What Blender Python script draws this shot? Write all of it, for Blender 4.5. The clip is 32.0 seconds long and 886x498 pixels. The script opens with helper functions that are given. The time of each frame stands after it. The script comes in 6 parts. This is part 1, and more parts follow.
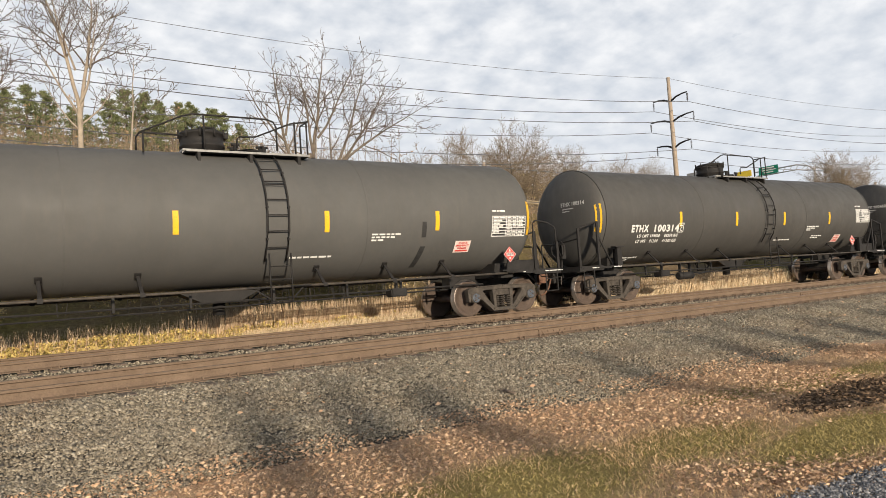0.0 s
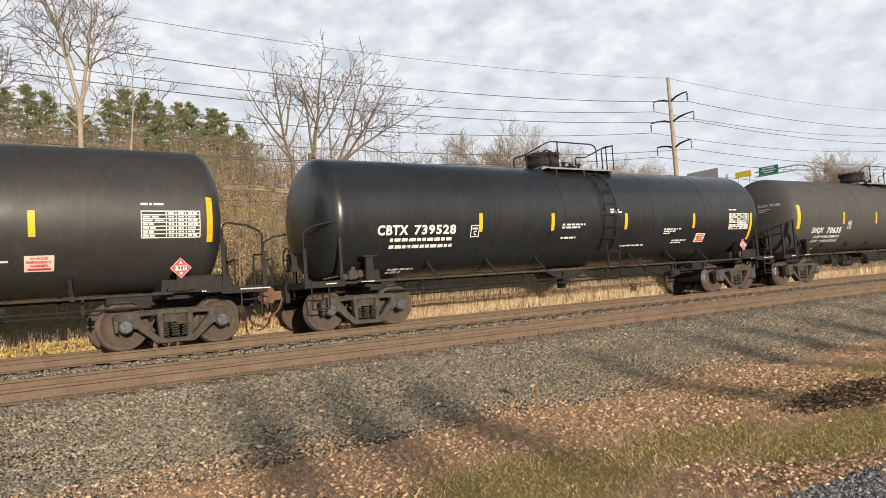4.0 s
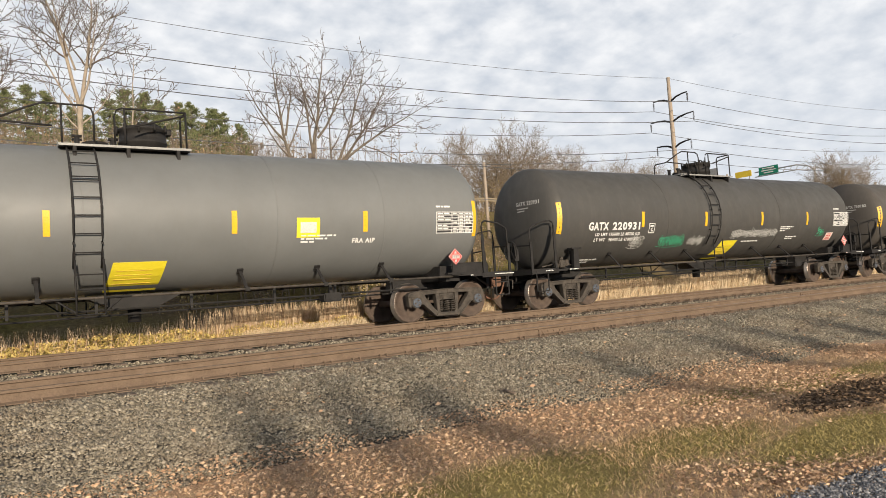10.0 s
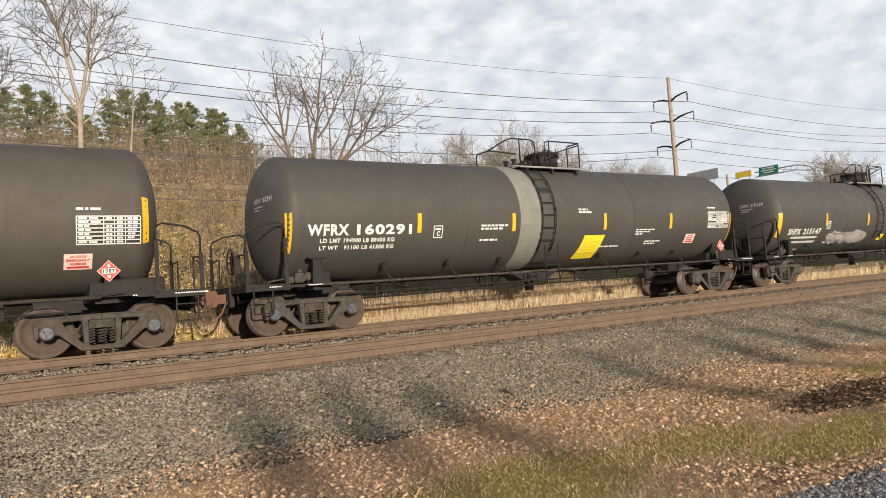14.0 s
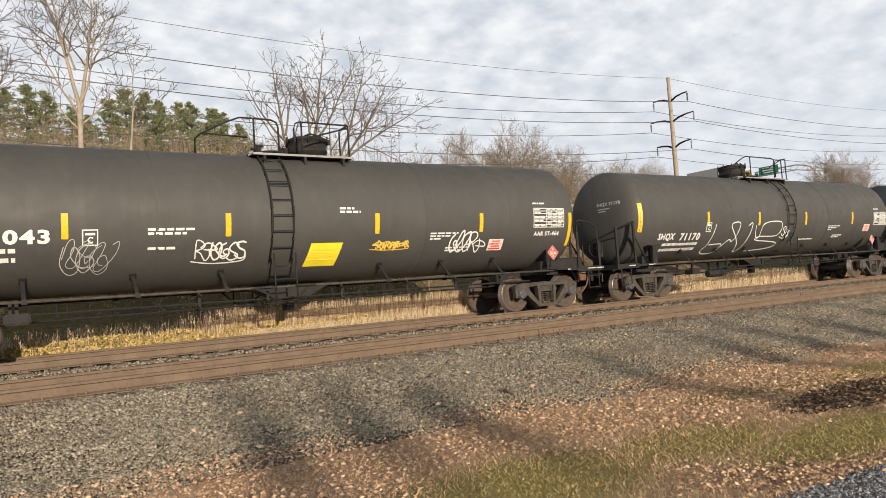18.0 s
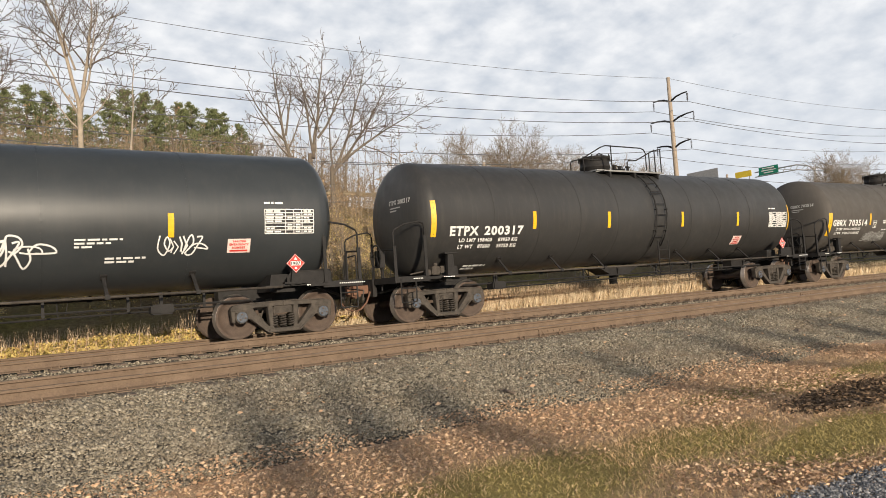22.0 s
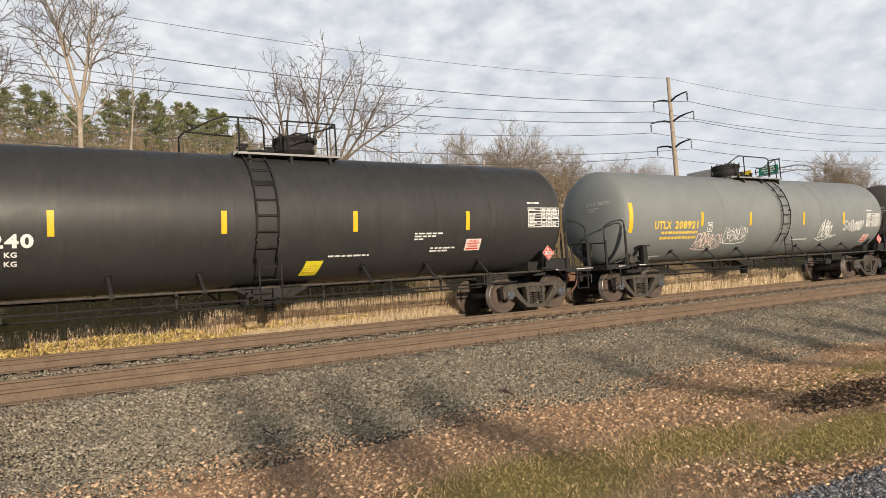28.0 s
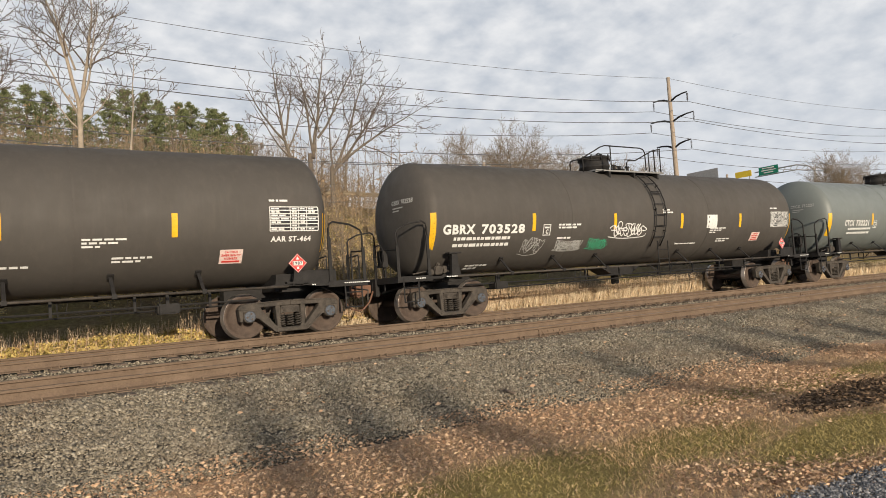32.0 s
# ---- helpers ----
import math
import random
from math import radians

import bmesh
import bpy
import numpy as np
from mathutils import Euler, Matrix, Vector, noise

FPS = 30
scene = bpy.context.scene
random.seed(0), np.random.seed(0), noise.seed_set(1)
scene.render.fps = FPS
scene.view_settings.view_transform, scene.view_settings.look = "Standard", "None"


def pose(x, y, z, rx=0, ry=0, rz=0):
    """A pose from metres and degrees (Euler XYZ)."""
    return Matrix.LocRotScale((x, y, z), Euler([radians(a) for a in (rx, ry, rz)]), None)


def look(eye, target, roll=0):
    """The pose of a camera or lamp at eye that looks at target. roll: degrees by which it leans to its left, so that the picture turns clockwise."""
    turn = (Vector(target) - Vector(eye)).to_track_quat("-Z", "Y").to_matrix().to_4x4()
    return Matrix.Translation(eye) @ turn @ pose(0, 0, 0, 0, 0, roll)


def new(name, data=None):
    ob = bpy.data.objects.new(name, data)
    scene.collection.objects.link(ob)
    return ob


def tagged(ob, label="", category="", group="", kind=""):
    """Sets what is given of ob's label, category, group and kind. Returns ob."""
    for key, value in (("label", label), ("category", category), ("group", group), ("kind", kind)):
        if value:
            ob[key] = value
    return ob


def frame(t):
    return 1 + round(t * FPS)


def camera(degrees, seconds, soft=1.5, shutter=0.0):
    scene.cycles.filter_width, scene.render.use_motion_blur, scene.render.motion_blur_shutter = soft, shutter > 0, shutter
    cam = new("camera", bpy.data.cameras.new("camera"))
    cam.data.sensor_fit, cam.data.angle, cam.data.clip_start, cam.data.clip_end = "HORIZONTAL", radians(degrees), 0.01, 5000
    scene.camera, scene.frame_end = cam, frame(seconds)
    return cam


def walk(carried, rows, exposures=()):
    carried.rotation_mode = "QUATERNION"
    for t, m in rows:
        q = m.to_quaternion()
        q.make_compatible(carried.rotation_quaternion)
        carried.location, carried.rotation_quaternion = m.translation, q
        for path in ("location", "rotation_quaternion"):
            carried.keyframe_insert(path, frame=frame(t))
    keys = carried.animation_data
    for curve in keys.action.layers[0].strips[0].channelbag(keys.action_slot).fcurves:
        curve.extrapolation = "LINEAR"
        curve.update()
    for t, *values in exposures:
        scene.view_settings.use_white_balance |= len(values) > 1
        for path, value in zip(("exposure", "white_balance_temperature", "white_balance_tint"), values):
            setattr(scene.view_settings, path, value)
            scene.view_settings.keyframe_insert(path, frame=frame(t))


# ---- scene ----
# The camera stands still beside the line. x runs along the rails, y away from the camera, z up from the railhead.
EYE = (0.0, 0.0, 0.797)
_yaw, _up = radians(33.430), radians(3.126)
AIM = (math.sin(_yaw) * math.cos(_up), math.cos(_yaw) * math.cos(_up), EYE[2] + math.sin(_up))
cam = camera(65.41, 32.0, soft=0.8)
walk(cam, [(0.0, look(EYE, AIM, -3.994)), (32.0, look(EYE, AIM, -3.994))], exposures=[(0.0, 0.16), (24.0, 0.15), (28.0, 0.07), (32.0, -0.03)])

TRACK_Y = 15.164        # centre of the track that carries the train
NEAR_Y = TRACK_Y - 4.141
NEAR_DZ = -0.106
R_TANK, Z_TANK = 1.457, 2.556
TOP_LIFT = 0.11         # fittings on top of the tank

# ---- light ----
SUN_ELEV, SUN_FROM = radians(12.5), radians(10)   # direction of the sun: angle from -y towards +x
sun_dir = Vector((math.cos(SUN_ELEV) * math.sin(-SUN_FROM), -math.cos(SUN_ELEV) * math.cos(SUN_FROM), math.sin(SUN_ELEV)))
sun = new("sun", bpy.data.lights.new("sun", "SUN"))
sun.data.energy, sun.data.angle, sun.data.color = 5.0, radians(0.55), (1.0, 0.85, 0.66)
sun.matrix_world = look(sun_dir * 50, (0, 0, 0))

world = bpy.data.worlds.new("sky")
scene.world = world
world.use_nodes = True
_wn, _wl = world.node_tree.nodes, world.node_tree.links
_wn.clear()


def build_sky():
    out = _wn.new("ShaderNodeOutputWorld")
    bg = _wn.new("ShaderNodeBackground")
    sky = _wn.new("ShaderNodeTexSky")
    sky.sky_type, sky.sun_disc = "NISHITA", False
    sky.sun_elevation, sky.sun_rotation = SUN_ELEV, math.atan2(sun_dir.x, sun_dir.y)
    dim = _wn.new("ShaderNodeVectorMath")
    dim.operation = "SCALE"
    dim.inputs["Scale"].default_value = 0.12
    _wl.new(sky.outputs[0], dim.inputs[0])
    geo = _wn.new("ShaderNodeTexCoord")
    sep = _wn.new("ShaderNodeSeparateXYZ")
    _wl.new(geo.outputs["Generated"], sep.inputs[0])
    # project the view direction on a cloud deck
    top = _wn.new("ShaderNodeMath"); top.operation = "MAXIMUM"; top.inputs[1].default_value = 0.0
    _wl.new(sep.outputs[2], top.inputs[0])
    add = _wn.new("ShaderNodeMath"); add.operation = "ADD"; add.inputs[1].default_value = 0.34
    _wl.new(top.outputs[0], add.inputs[0])
    dx = _wn.new("ShaderNodeMath"); dx.operation = "DIVIDE"
    dy = _wn.new("ShaderNodeMath"); dy.operation = "DIVIDE"
    _wl.new(sep.outputs[0], dx.inputs[0]); _wl.new(add.outputs[0], dx.inputs[1])
    _wl.new(sep.outputs[1], dy.inputs[0]); _wl.new(add.outputs[0], dy.inputs[1])
    com = _wn.new("ShaderNodeCombineXYZ")
    _wl.new(dx.outputs[0], com.inputs[0]); _wl.new(dy.outputs[0], com.inputs[1])
    big = _wn.new("ShaderNodeTexNoise")
    big.inputs["Scale"].default_value, big.inputs["Detail"].default_value, big.inputs["Roughness"].default_value = 4.2, 6, 0.55
    _wl.new(com.outputs[0], big.inputs["Vector"])
    small = _wn.new("ShaderNodeTexNoise")
    small.inputs["Scale"].default_value, small.inputs["Detail"].default_value = 13.0, 5
    _wl.new(com.outputs[0], small.inputs["Vector"])
    cover = _wn.new("ShaderNodeValToRGB")
    cover.color_ramp.elements[0].position, cover.color_ramp.elements[1].position = 0.20, 0.30
    thin = _wn.new("ShaderNodeMapRange")
    thin.inputs["From Min"].default_value, thin.inputs["From Max"].default_value = 0.33, 0.75
    thin.inputs["To Min"].default_value, thin.inputs["To Max"].default_value = 0.0, 0.46
    _wl.new(sep.outputs[2], thin.inputs["Value"])
    less = _wn.new("ShaderNodeMath"); less.operation = "SUBTRACT"
    _wl.new(big.outputs["Fac"], less.inputs[0]); _wl.new(thin.outputs[0], less.inputs[1])
    _wl.new(less.outputs[0], cover.inputs[0])
    shade = _wn.new("ShaderNodeValToRGB")
    shade.color_ramp.elements[0].position, shade.color_ramp.elements[1].position = 0.30, 0.68
    shade.color_ramp.elements[0].color, shade.color_ramp.elements[1].color = (0.61, 0.66, 0.735, 1), (0.945, 0.955, 0.975, 1)
    _wl.new(small.outputs["Fac"], shade.inputs[0])
    haze = _wn.new("ShaderNodeMapRange")
    haze.inputs["From Min"].default_value, haze.inputs["From Max"].default_value = 0.08, 0.34
    haze.inputs["To Min"].default_value, haze.inputs["To Max"].default_value = 0.75, 0.0
    _wl.new(sep.outputs[2], haze.inputs["Value"])
    soft_ = _wn.new("ShaderNodeMixRGB")
    soft_.inputs[2].default_value = (0.715, 0.76, 0.825, 1)
    _wl.new(haze.outputs[0], soft_.inputs[0]); _wl.new(shade.outputs[0], soft_.inputs[1])
    shade = soft_
    mix = _wn.new("ShaderNodeMixRGB")
    _wl.new(cover.outputs[0], mix.inputs[0]); _wl.new(dim.outputs[0], mix.inputs[1]); _wl.new(shade.outputs[0], mix.inputs[2])
    _wl.new(mix.outputs[0], bg.inputs[0])
    bg.inputs[1].default_value = 0.89
    _wl.new(bg.outputs[0], out.inputs[0])


build_sky()


# ---- materials ----
class Nodes:
    """A small wrapper to write node trees in few lines."""

    def __init__(self, name):
        self.mat = bpy.data.materials.new(name)
        self.mat.use_nodes = True
        self.t = self.mat.node_tree
        self.t.nodes.clear()
        self.out = self.t.nodes.new("ShaderNodeOutputMaterial")
        self.b = self.t.nodes.new("ShaderNodeBsdfPrincipled")
        self.t.links.new(self.b.outputs[0], self.out.inputs[0])

    def link(self, a, b):
        self.t.links.new(a, b)

    def coords(self, scale=(1, 1, 1), kind="Object"):
        c = self.t.nodes.new("ShaderNodeTexCoord")
        m = self.t.nodes.new("ShaderNodeMapping")
        m.inputs["Scale"].default_value = scale
        self.link(c.outputs[kind], m.inputs["Vector"])
        return m.outputs[0]

    def noise(self, vec, scale, detail=4, rough=0.6):
        n = self.t.nodes.new("ShaderNodeTexNoise")
        n.inputs["Scale"].default_value, n.inputs["Detail"].default_value, n.inputs["Roughness"].default_value = scale, detail, rough
        if vec is not None:
            self.link(vec, n.inputs["Vector"])
        return n.outputs["Fac"]

    def ramp(self, fac, stops):
        r = self.t.nodes.new("ShaderNodeValToRGB")
        while len(r.color_ramp.elements) < len(stops):
            r.color_ramp.elements.new(0.5)
        for e, (pos, col) in zip(r.color_ramp.elements, stops):
            e.position = pos
            e.color = (*col, 1) if len(col) == 3 else col
        self.link(fac, r.inputs[0])
        return r.outputs[0]

    def mix(self, fac, a, b, how="MIX"):
        m = self.t.nodes.new("ShaderNodeMixRGB")
        m.blend_type = how
        for sock, v in zip(m.inputs, (fac, a, b)):
            if isinstance(v, (int, float)):
                sock.default_value = v
            elif isinstance(v, tuple):
                sock.default_value = (*v, 1)
            else:
                self.link(v, sock)
        return m.outputs[0]

    def bump(self, h, strength=0.3, dist=0.02):
        n = self.t.nodes.new("ShaderNodeBump")
        n.inputs["Strength"].default_value, n.inputs["Distance"].default_value = strength, dist
        self.link(h, n.inputs["Height"])
        self.link(n.outputs[0], self.b.inputs["Normal"])

    def set(self, color=None, rough=None, metal=None, spec=None):
        for key, v in (("Base Color", color), ("Roughness", rough), ("Metallic", metal), ("Specular IOR Level", spec)):
            if v is None:
                continue
            if isinstance(v, tuple):
                self.b.inputs[key].default_value = (*v, 1)
            elif isinstance(v, (int, float)):
                self.b.inputs[key].default_value = v
            else:
                self.link(v, self.b.inputs[key])
        return self.mat


def speckled(name, dark, light, scale=6, rough=0.8, metal=0.0, fine=60, bump=0.15, spec=0.4):
    n = Nodes(name)
    v = n.coords()
    c = n.ramp(n.noise(v, scale, 5), [(0.3, dark), (0.7, light)])
    f = n.noise(v, fine, 3)
    c = n.mix(0.35, c, n.ramp(f, [(0.3, tuple(x * 0.6 for x in dark)), (0.7, tuple(min(1, x * 1.3) for x in light))]))
    if bump:
        n.bump(f, bump, 0.01)
    return n.set(c, rough, metal, spec)


def paint(name, base, rough, dust=(0.13, 0.115, 0.095), dirt=0.45, spec=0.5):
    """Tank paint: faded in patches, streaked downwards, dusty along the belly and on top."""
    n = Nodes(name)
    v = n.coords()
    light = tuple(x * 1.22 + 0.005 for x in base)
    c = n.ramp(n.noise(v, 0.7, 6, 0.65), [(0.3, base), (0.75, light)])
    run = n.noise(n.coords((3.0, 3.0, 0.25)), 2.2, 5, 0.7)
    c = n.mix(n.ramp(run, [(0.48, (0, 0, 0)), (0.85, (dirt * 0.6,) * 3)]), c, dust)
    low = n.t.nodes.new("ShaderNodeSeparateXYZ")
    n.link(n.coords(), low.inputs[0])
    grime = n.t.nodes.new("ShaderNodeMapRange")
    grime.inputs["From Min"].default_value, grime.inputs["From Max"].default_value = 1.7, 1.0
    n.link(low.outputs[2], grime.inputs["Value"])
    spot = n.noise(v, 9, 6, 0.75)
    g = n.mix(1.0, grime.outputs[0], n.ramp(spot, [(0.4, (0.1,) * 3), (0.7, (0.8,) * 3)]), "MULTIPLY")
    c = n.mix(n.mix(1.0, g, (dirt * 0.4,) * 3, "MULTIPLY"), c, dust)
    n.bump(n.noise(v, 1.6, 2), 0.03, 0.03)
    r = n.ramp(n.noise(v, 2.5, 5), [(0.3, (rough * 0.85,) * 3), (0.8, (min(1, rough * 1.25),) * 3)])
    return n.set(c, r, 0.0, spec)


M = {
    "rail_side": speckled("rusty rail", (0.10, 0.068, 0.046), (0.185, 0.132, 0.092), 2.5, 0.88, 0.0),
    "rail_top": speckled("worn rail head", (0.15, 0.11, 0.08), (0.24, 0.18, 0.135), 5, 0.5, 0.3),
    "tie": speckled("weathered timber", (0.07, 0.05, 0.04), (0.17, 0.13, 0.10), 8, 0.95),
    "iron": speckled("black frame paint", (0.012, 0.0115, 0.0115), (0.032, 0.030, 0.029), 5, 0.68, 0.0, spec=0.22),
    "iron_dusty": speckled("dusty cast steel", (0.022, 0.0195, 0.017), (0.092, 0.077, 0.063), 8, 0.8, 0.05),
    "wheel": speckled("rust brown wheel", (0.050, 0.036, 0.029), (0.112, 0.081, 0.063), 5, 0.8, 0.05),
    "tread": speckled("bright wheel tread", (0.30, 0.26, 0.23), (0.45, 0.40, 0.36), 6, 0.35, 0.8),
    "cap": speckled("bearing cap", (0.035, 0.04, 0.05), (0.115, 0.13, 0.155), 26, 0.5, 0.2),
    "rust": speckled("rusty coupler", (0.10, 0.052, 0.034), (0.21, 0.115, 0.075), 7, 0.9, 0.1),
    "yellow": speckled("yellow reflective tape", (0.66, 0.36, 0.012), (0.82, 0.48, 0.02), 6, 0.45, 0.0, bump=0.02),
    "label": speckled("yellow label sheet", (0.78, 0.62, 0.02), (0.88, 0.72, 0.05), 3, 0.5, bump=0.02),
    "white": speckled("white stencil paint", (0.60, 0.60, 0.58), (0.78, 0.78, 0.75), 10, 0.6, bump=0.02),
    "greywhite": speckled("worn stencil paint", (0.32, 0.32, 0.31), (0.50, 0.50, 0.48), 10, 0.7, bump=0.02),
    "gold": speckled("yellow stencil paint", (0.62, 0.40, 0.05), (0.78, 0.54, 0.10), 10, 0.6, bump=0.02),
    "green": speckled("green spray paint", (0.03, 0.28, 0.15), (0.07, 0.42, 0.24), 10, 0.6, bump=0.02),
    "pink": speckled("pale pink notice", (0.66, 0.50, 0.46), (0.80, 0.66, 0.61), 30, 0.6, bump=0.02),
    "red": speckled("red placard", (0.50, 0.035, 0.03), (0.64, 0.06, 0.05), 10, 0.45, bump=0.02),
    "patch": speckled("primer patch", (0.16, 0.16, 0.145), (0.24, 0.235, 0.21), 4, 0.7),
    "grate": speckled("galvanised grating", (0.16, 0.16, 0.16), (0.34, 0.34, 0.33), 8, 0.6, 0.3),
    "black_panel": speckled("black panel", (0.015, 0.015, 0.015), (0.04, 0.04, 0.04), 8, 0.6),
    "pole_wood": speckled("pale pole timber", (0.24, 0.19, 0.145), (0.40, 0.33, 0.26), 3, 0.85),
    "bark": speckled("grey brown bark", (0.082, 0.066, 0.052), (0.20, 0.165, 0.128), 3, 0.95, fine=25, bump=0.4),
    "pale_bark": speckled("pale grey bark", (0.20, 0.165, 0.125), (0.42, 0.355, 0.28), 3, 0.95, fine=25, bump=0.4),
    "pale_twig": speckled("tan twigs", (0.17, 0.13, 0.09), (0.30, 0.24, 0.17), 2, 0.95, bump=0),
    "twig": speckled("brown twigs", (0.09, 0.068, 0.052), (0.18, 0.14, 0.11), 2, 0.95, bump=0),
    "guard": speckled("rusty weathered guardrail", (0.17, 0.135, 0.085), (0.34, 0.28, 0.19), 2, 0.7, 0.1),
    "galv": speckled("galvanised steel", (0.38, 0.36, 0.33), (0.58, 0.54, 0.48), 4, 0.55, 0.4),
    "sign_green": speckled("green road sign", (0.0, 0.17, 0.10), (0.0, 0.22, 0.13), 4, 0.5, bump=0),
    "sign_yellow": speckled("yellow road sign", (0.75, 0.52, 0.03), (0.85, 0.60, 0.05), 4, 0.5, bump=0),
    "sign_back": speckled("sheet metal sign back", (0.25, 0.25, 0.25), (0.36, 0.36, 0.36), 2, 0.6, bump=0),
    "asphalt": speckled("asphalt", (0.04, 0.04, 0.042), (0.07, 0.07, 0.07), 6, 0.9),
    "insulator": speckled("dark insulator", (0.05, 0.05, 0.06), (0.12, 0.12, 0.13), 10, 0.3, bump=0),
    "wire": speckled("wire", (0.06, 0.06, 0.065), (0.12, 0.12, 0.125), 1, 0.6, bump=0),
}
PAINTS = {
    "charcoal": paint("charcoal tank paint", (0.053, 0.0512, 0.048), 0.62, spec=0.4),
    "worn": paint("faded charcoal tank paint", (0.078, 0.077, 0.074), 0.66, spec=0.35),
    "warm": paint("brownish charcoal tank paint", (0.062, 0.056, 0.050), 0.68, spec=0.35),
    "black": paint("satin black tank paint", (0.029, 0.0285, 0.028), 0.48, dirt=0.35, spec=0.4),
    "gloss": paint("glossy black tank paint", (0.014, 0.016, 0.018), 0.30, dirt=0.28),
    "blue": paint("blue black tank paint", (0.030, 0.034, 0.037), 0.40, dirt=0.2, spec=0.5),
    "grey": paint("mid grey tank paint", (0.135, 0.14, 0.139), 0.52, dirt=0.3),
    "pale": paint("pale grey tank paint", (0.165, 0.178, 0.176), 0.55, dirt=0.25),
    "greengrey": paint("green grey tank paint", (0.135, 0.152, 0.146), 0.48, dirt=0.25),
}


# ---- mesh helpers ----
def finish(name, bm, mats, smooth=False):
    me = bpy.data.meshes.new(name)
    bmesh.ops.recalc_face_normals(bm, faces=bm.faces[:])
    bm.to_mesh(me)
    bm.free()
    for m in mats if isinstance(mats, (list, tuple)) else [mats]:
        me.materials.append(m)
    if smooth:
        me.shade_smooth()
    return me


def piece(name, mesh, parent=None, at=None, label=""):
    """One mesh object, under a thing or under a part."""
    ob = new(name, mesh)
    if parent is not None:
        ob.parent = parent
    if at is not None:
        ob.matrix_basis = at
    if label:
        ob["label"] = label
    return ob


def part(name, bm, material, parent=None, label="", smooth=False):
    return piece(name, finish(name, bm, material, smooth), parent, None, label)


def box(bm, c, s, rot=None, mat=0):
    m = Matrix.Translation(c) @ (rot or Matrix()) @ Matrix.Diagonal((*s, 1))
    made = bmesh.ops.create_cube(bm, size=1, matrix=m)
    for f in {f for v in made["verts"] for f in v.link_faces}:
        f.material_index = mat
    return made["verts"]


def tube(bm, pts, r, n=6, mat=0, caps=True):
    """A round bar through the points; r is one radius or one for each point."""
    pts = [Vector(p) for p in pts]
    rs = r if isinstance(r, (list, tuple)) else [r] * len(pts)
    rings = []
    for i, p in enumerate(pts):
        d = (pts[min(i + 1, len(pts) - 1)] - pts[max(i - 1, 0)]).normalized()
        a = d.orthogonal().normalized() if abs(d.z) > 0.9 else d.cross(Vector((0, 0, 1))).normalized()
        b = d.cross(a)
        rings.append([bm.verts.new(p + rs[i] * (math.cos(2 * math.pi * k / n) * a + math.sin(2 * math.pi * k / n) * b)) for k in range(n)])
    for A, B in zip(rings, rings[1:]):
        for k in range(n):
            f = bm.faces.new((A[k], A[(k + 1) % n], B[(k + 1) % n], B[k]))
            f.material_index = mat
            f.smooth = n > 5
    if caps:
        for ring in (rings[0], rings[-1]):
            bm.faces.new(ring).material_index = mat
    return rings


def lathe(bm, prof, n, axis="x", mats=None, smooth=True):
    """Turns the profile [(along, radius), ...] about an axis."""
    rings = []
    for a, r in prof:
        ring = []
        for k in range(n):
            c, s = math.cos(2 * math.pi * k / n), math.sin(2 * math.pi * k / n)
            p = {"x": (a, r * c, r * s), "y": (r * c, a, r * s), "z": (r * c, r * s, a)}[axis]
            ring.append(bm.verts.new(p))
        rings.append(ring)
    for i, (A, B) in enumerate(zip(rings, rings[1:])):
        for k in range(n):
            f = bm.faces.new((A[k], A[(k + 1) % n], B[(k + 1) % n], B[k]))
            f.smooth = smooth
            if mats:
                f.material_index = mats[i]
    for ring, i in ((rings[0], 0), (rings[-1], -1)):
        f = bm.faces.new(ring)
        if mats:
            f.material_index = mats[i]


def slab(bm, outline, y0, y1, mat=0):
    """An upright plate: outline in x and z, from y0 to y1."""
    A = [bm.verts.new((x, y0, z)) for x, z in outline]
    B = [bm.verts.new((x, y1, z)) for x, z in outline]
    n = len(A)
    for f in [bm.faces.new(A), bm.faces.new(B[::-1])] + [bm.faces.new((A[i], B[i], B[(i + 1) % n], A[(i + 1) % n])) for i in range(n)]:
        f.material_index = mat


CACHE = {}


def once(key, make):
    """A mesh that is made once and shared."""
    if key not in CACHE:
        CACHE[key] = make()
    return CACHE[key]


def on_tank(u, z, off=0.0, side=-1):
    """The point of the tank's flank at height z, off metres proud."""
    z += 0.03 + 0.03 * (z - 1.5)
    s = max(-0.999, min(0.999, (z - Z_TANK) / R_TANK))
    c = math.sqrt(1 - s * s)
    r = shell_radius(u) + off
    return Vector((u, side * r * c, Z_TANK + r * s))


def shell_radius(u):
    """Radius of the shell at u: full between the seams, less on the knuckles of the heads."""
    past = min(0.98, max(0.0, abs(u - MIDDLE) - SEAM) / HEAD)
    return R_TANK * (1 - past * past) ** (1 / 2.5)


def tank_patch(bm, u0, u1, z0, z1, off=0.006, n=4, mat=0, lean=0.0, side=-1):
    """A thin sheet lying on the flank."""
    rows = []
    for i in range(n + 1):
        z = z0 + (z1 - z0) * i / n
        d = lean * (z - z0)
        rows.append([bm.verts.new(on_tank(u + d, z, o, side)) for u, o in ((u0, off), (u1, off), (u1, 0.0), (u0, 0.0))])
    for A, B in zip(rows, rows[1:]):
        for i, j in ((0, 1), (1, 2), (3, 0)):
            bm.faces.new((A[i], A[j], B[j], B[i])).material_index = mat
    bm.faces.new(rows[0]).material_index = mat
    bm.faces.new(rows[-1][::-1]).material_index = mat


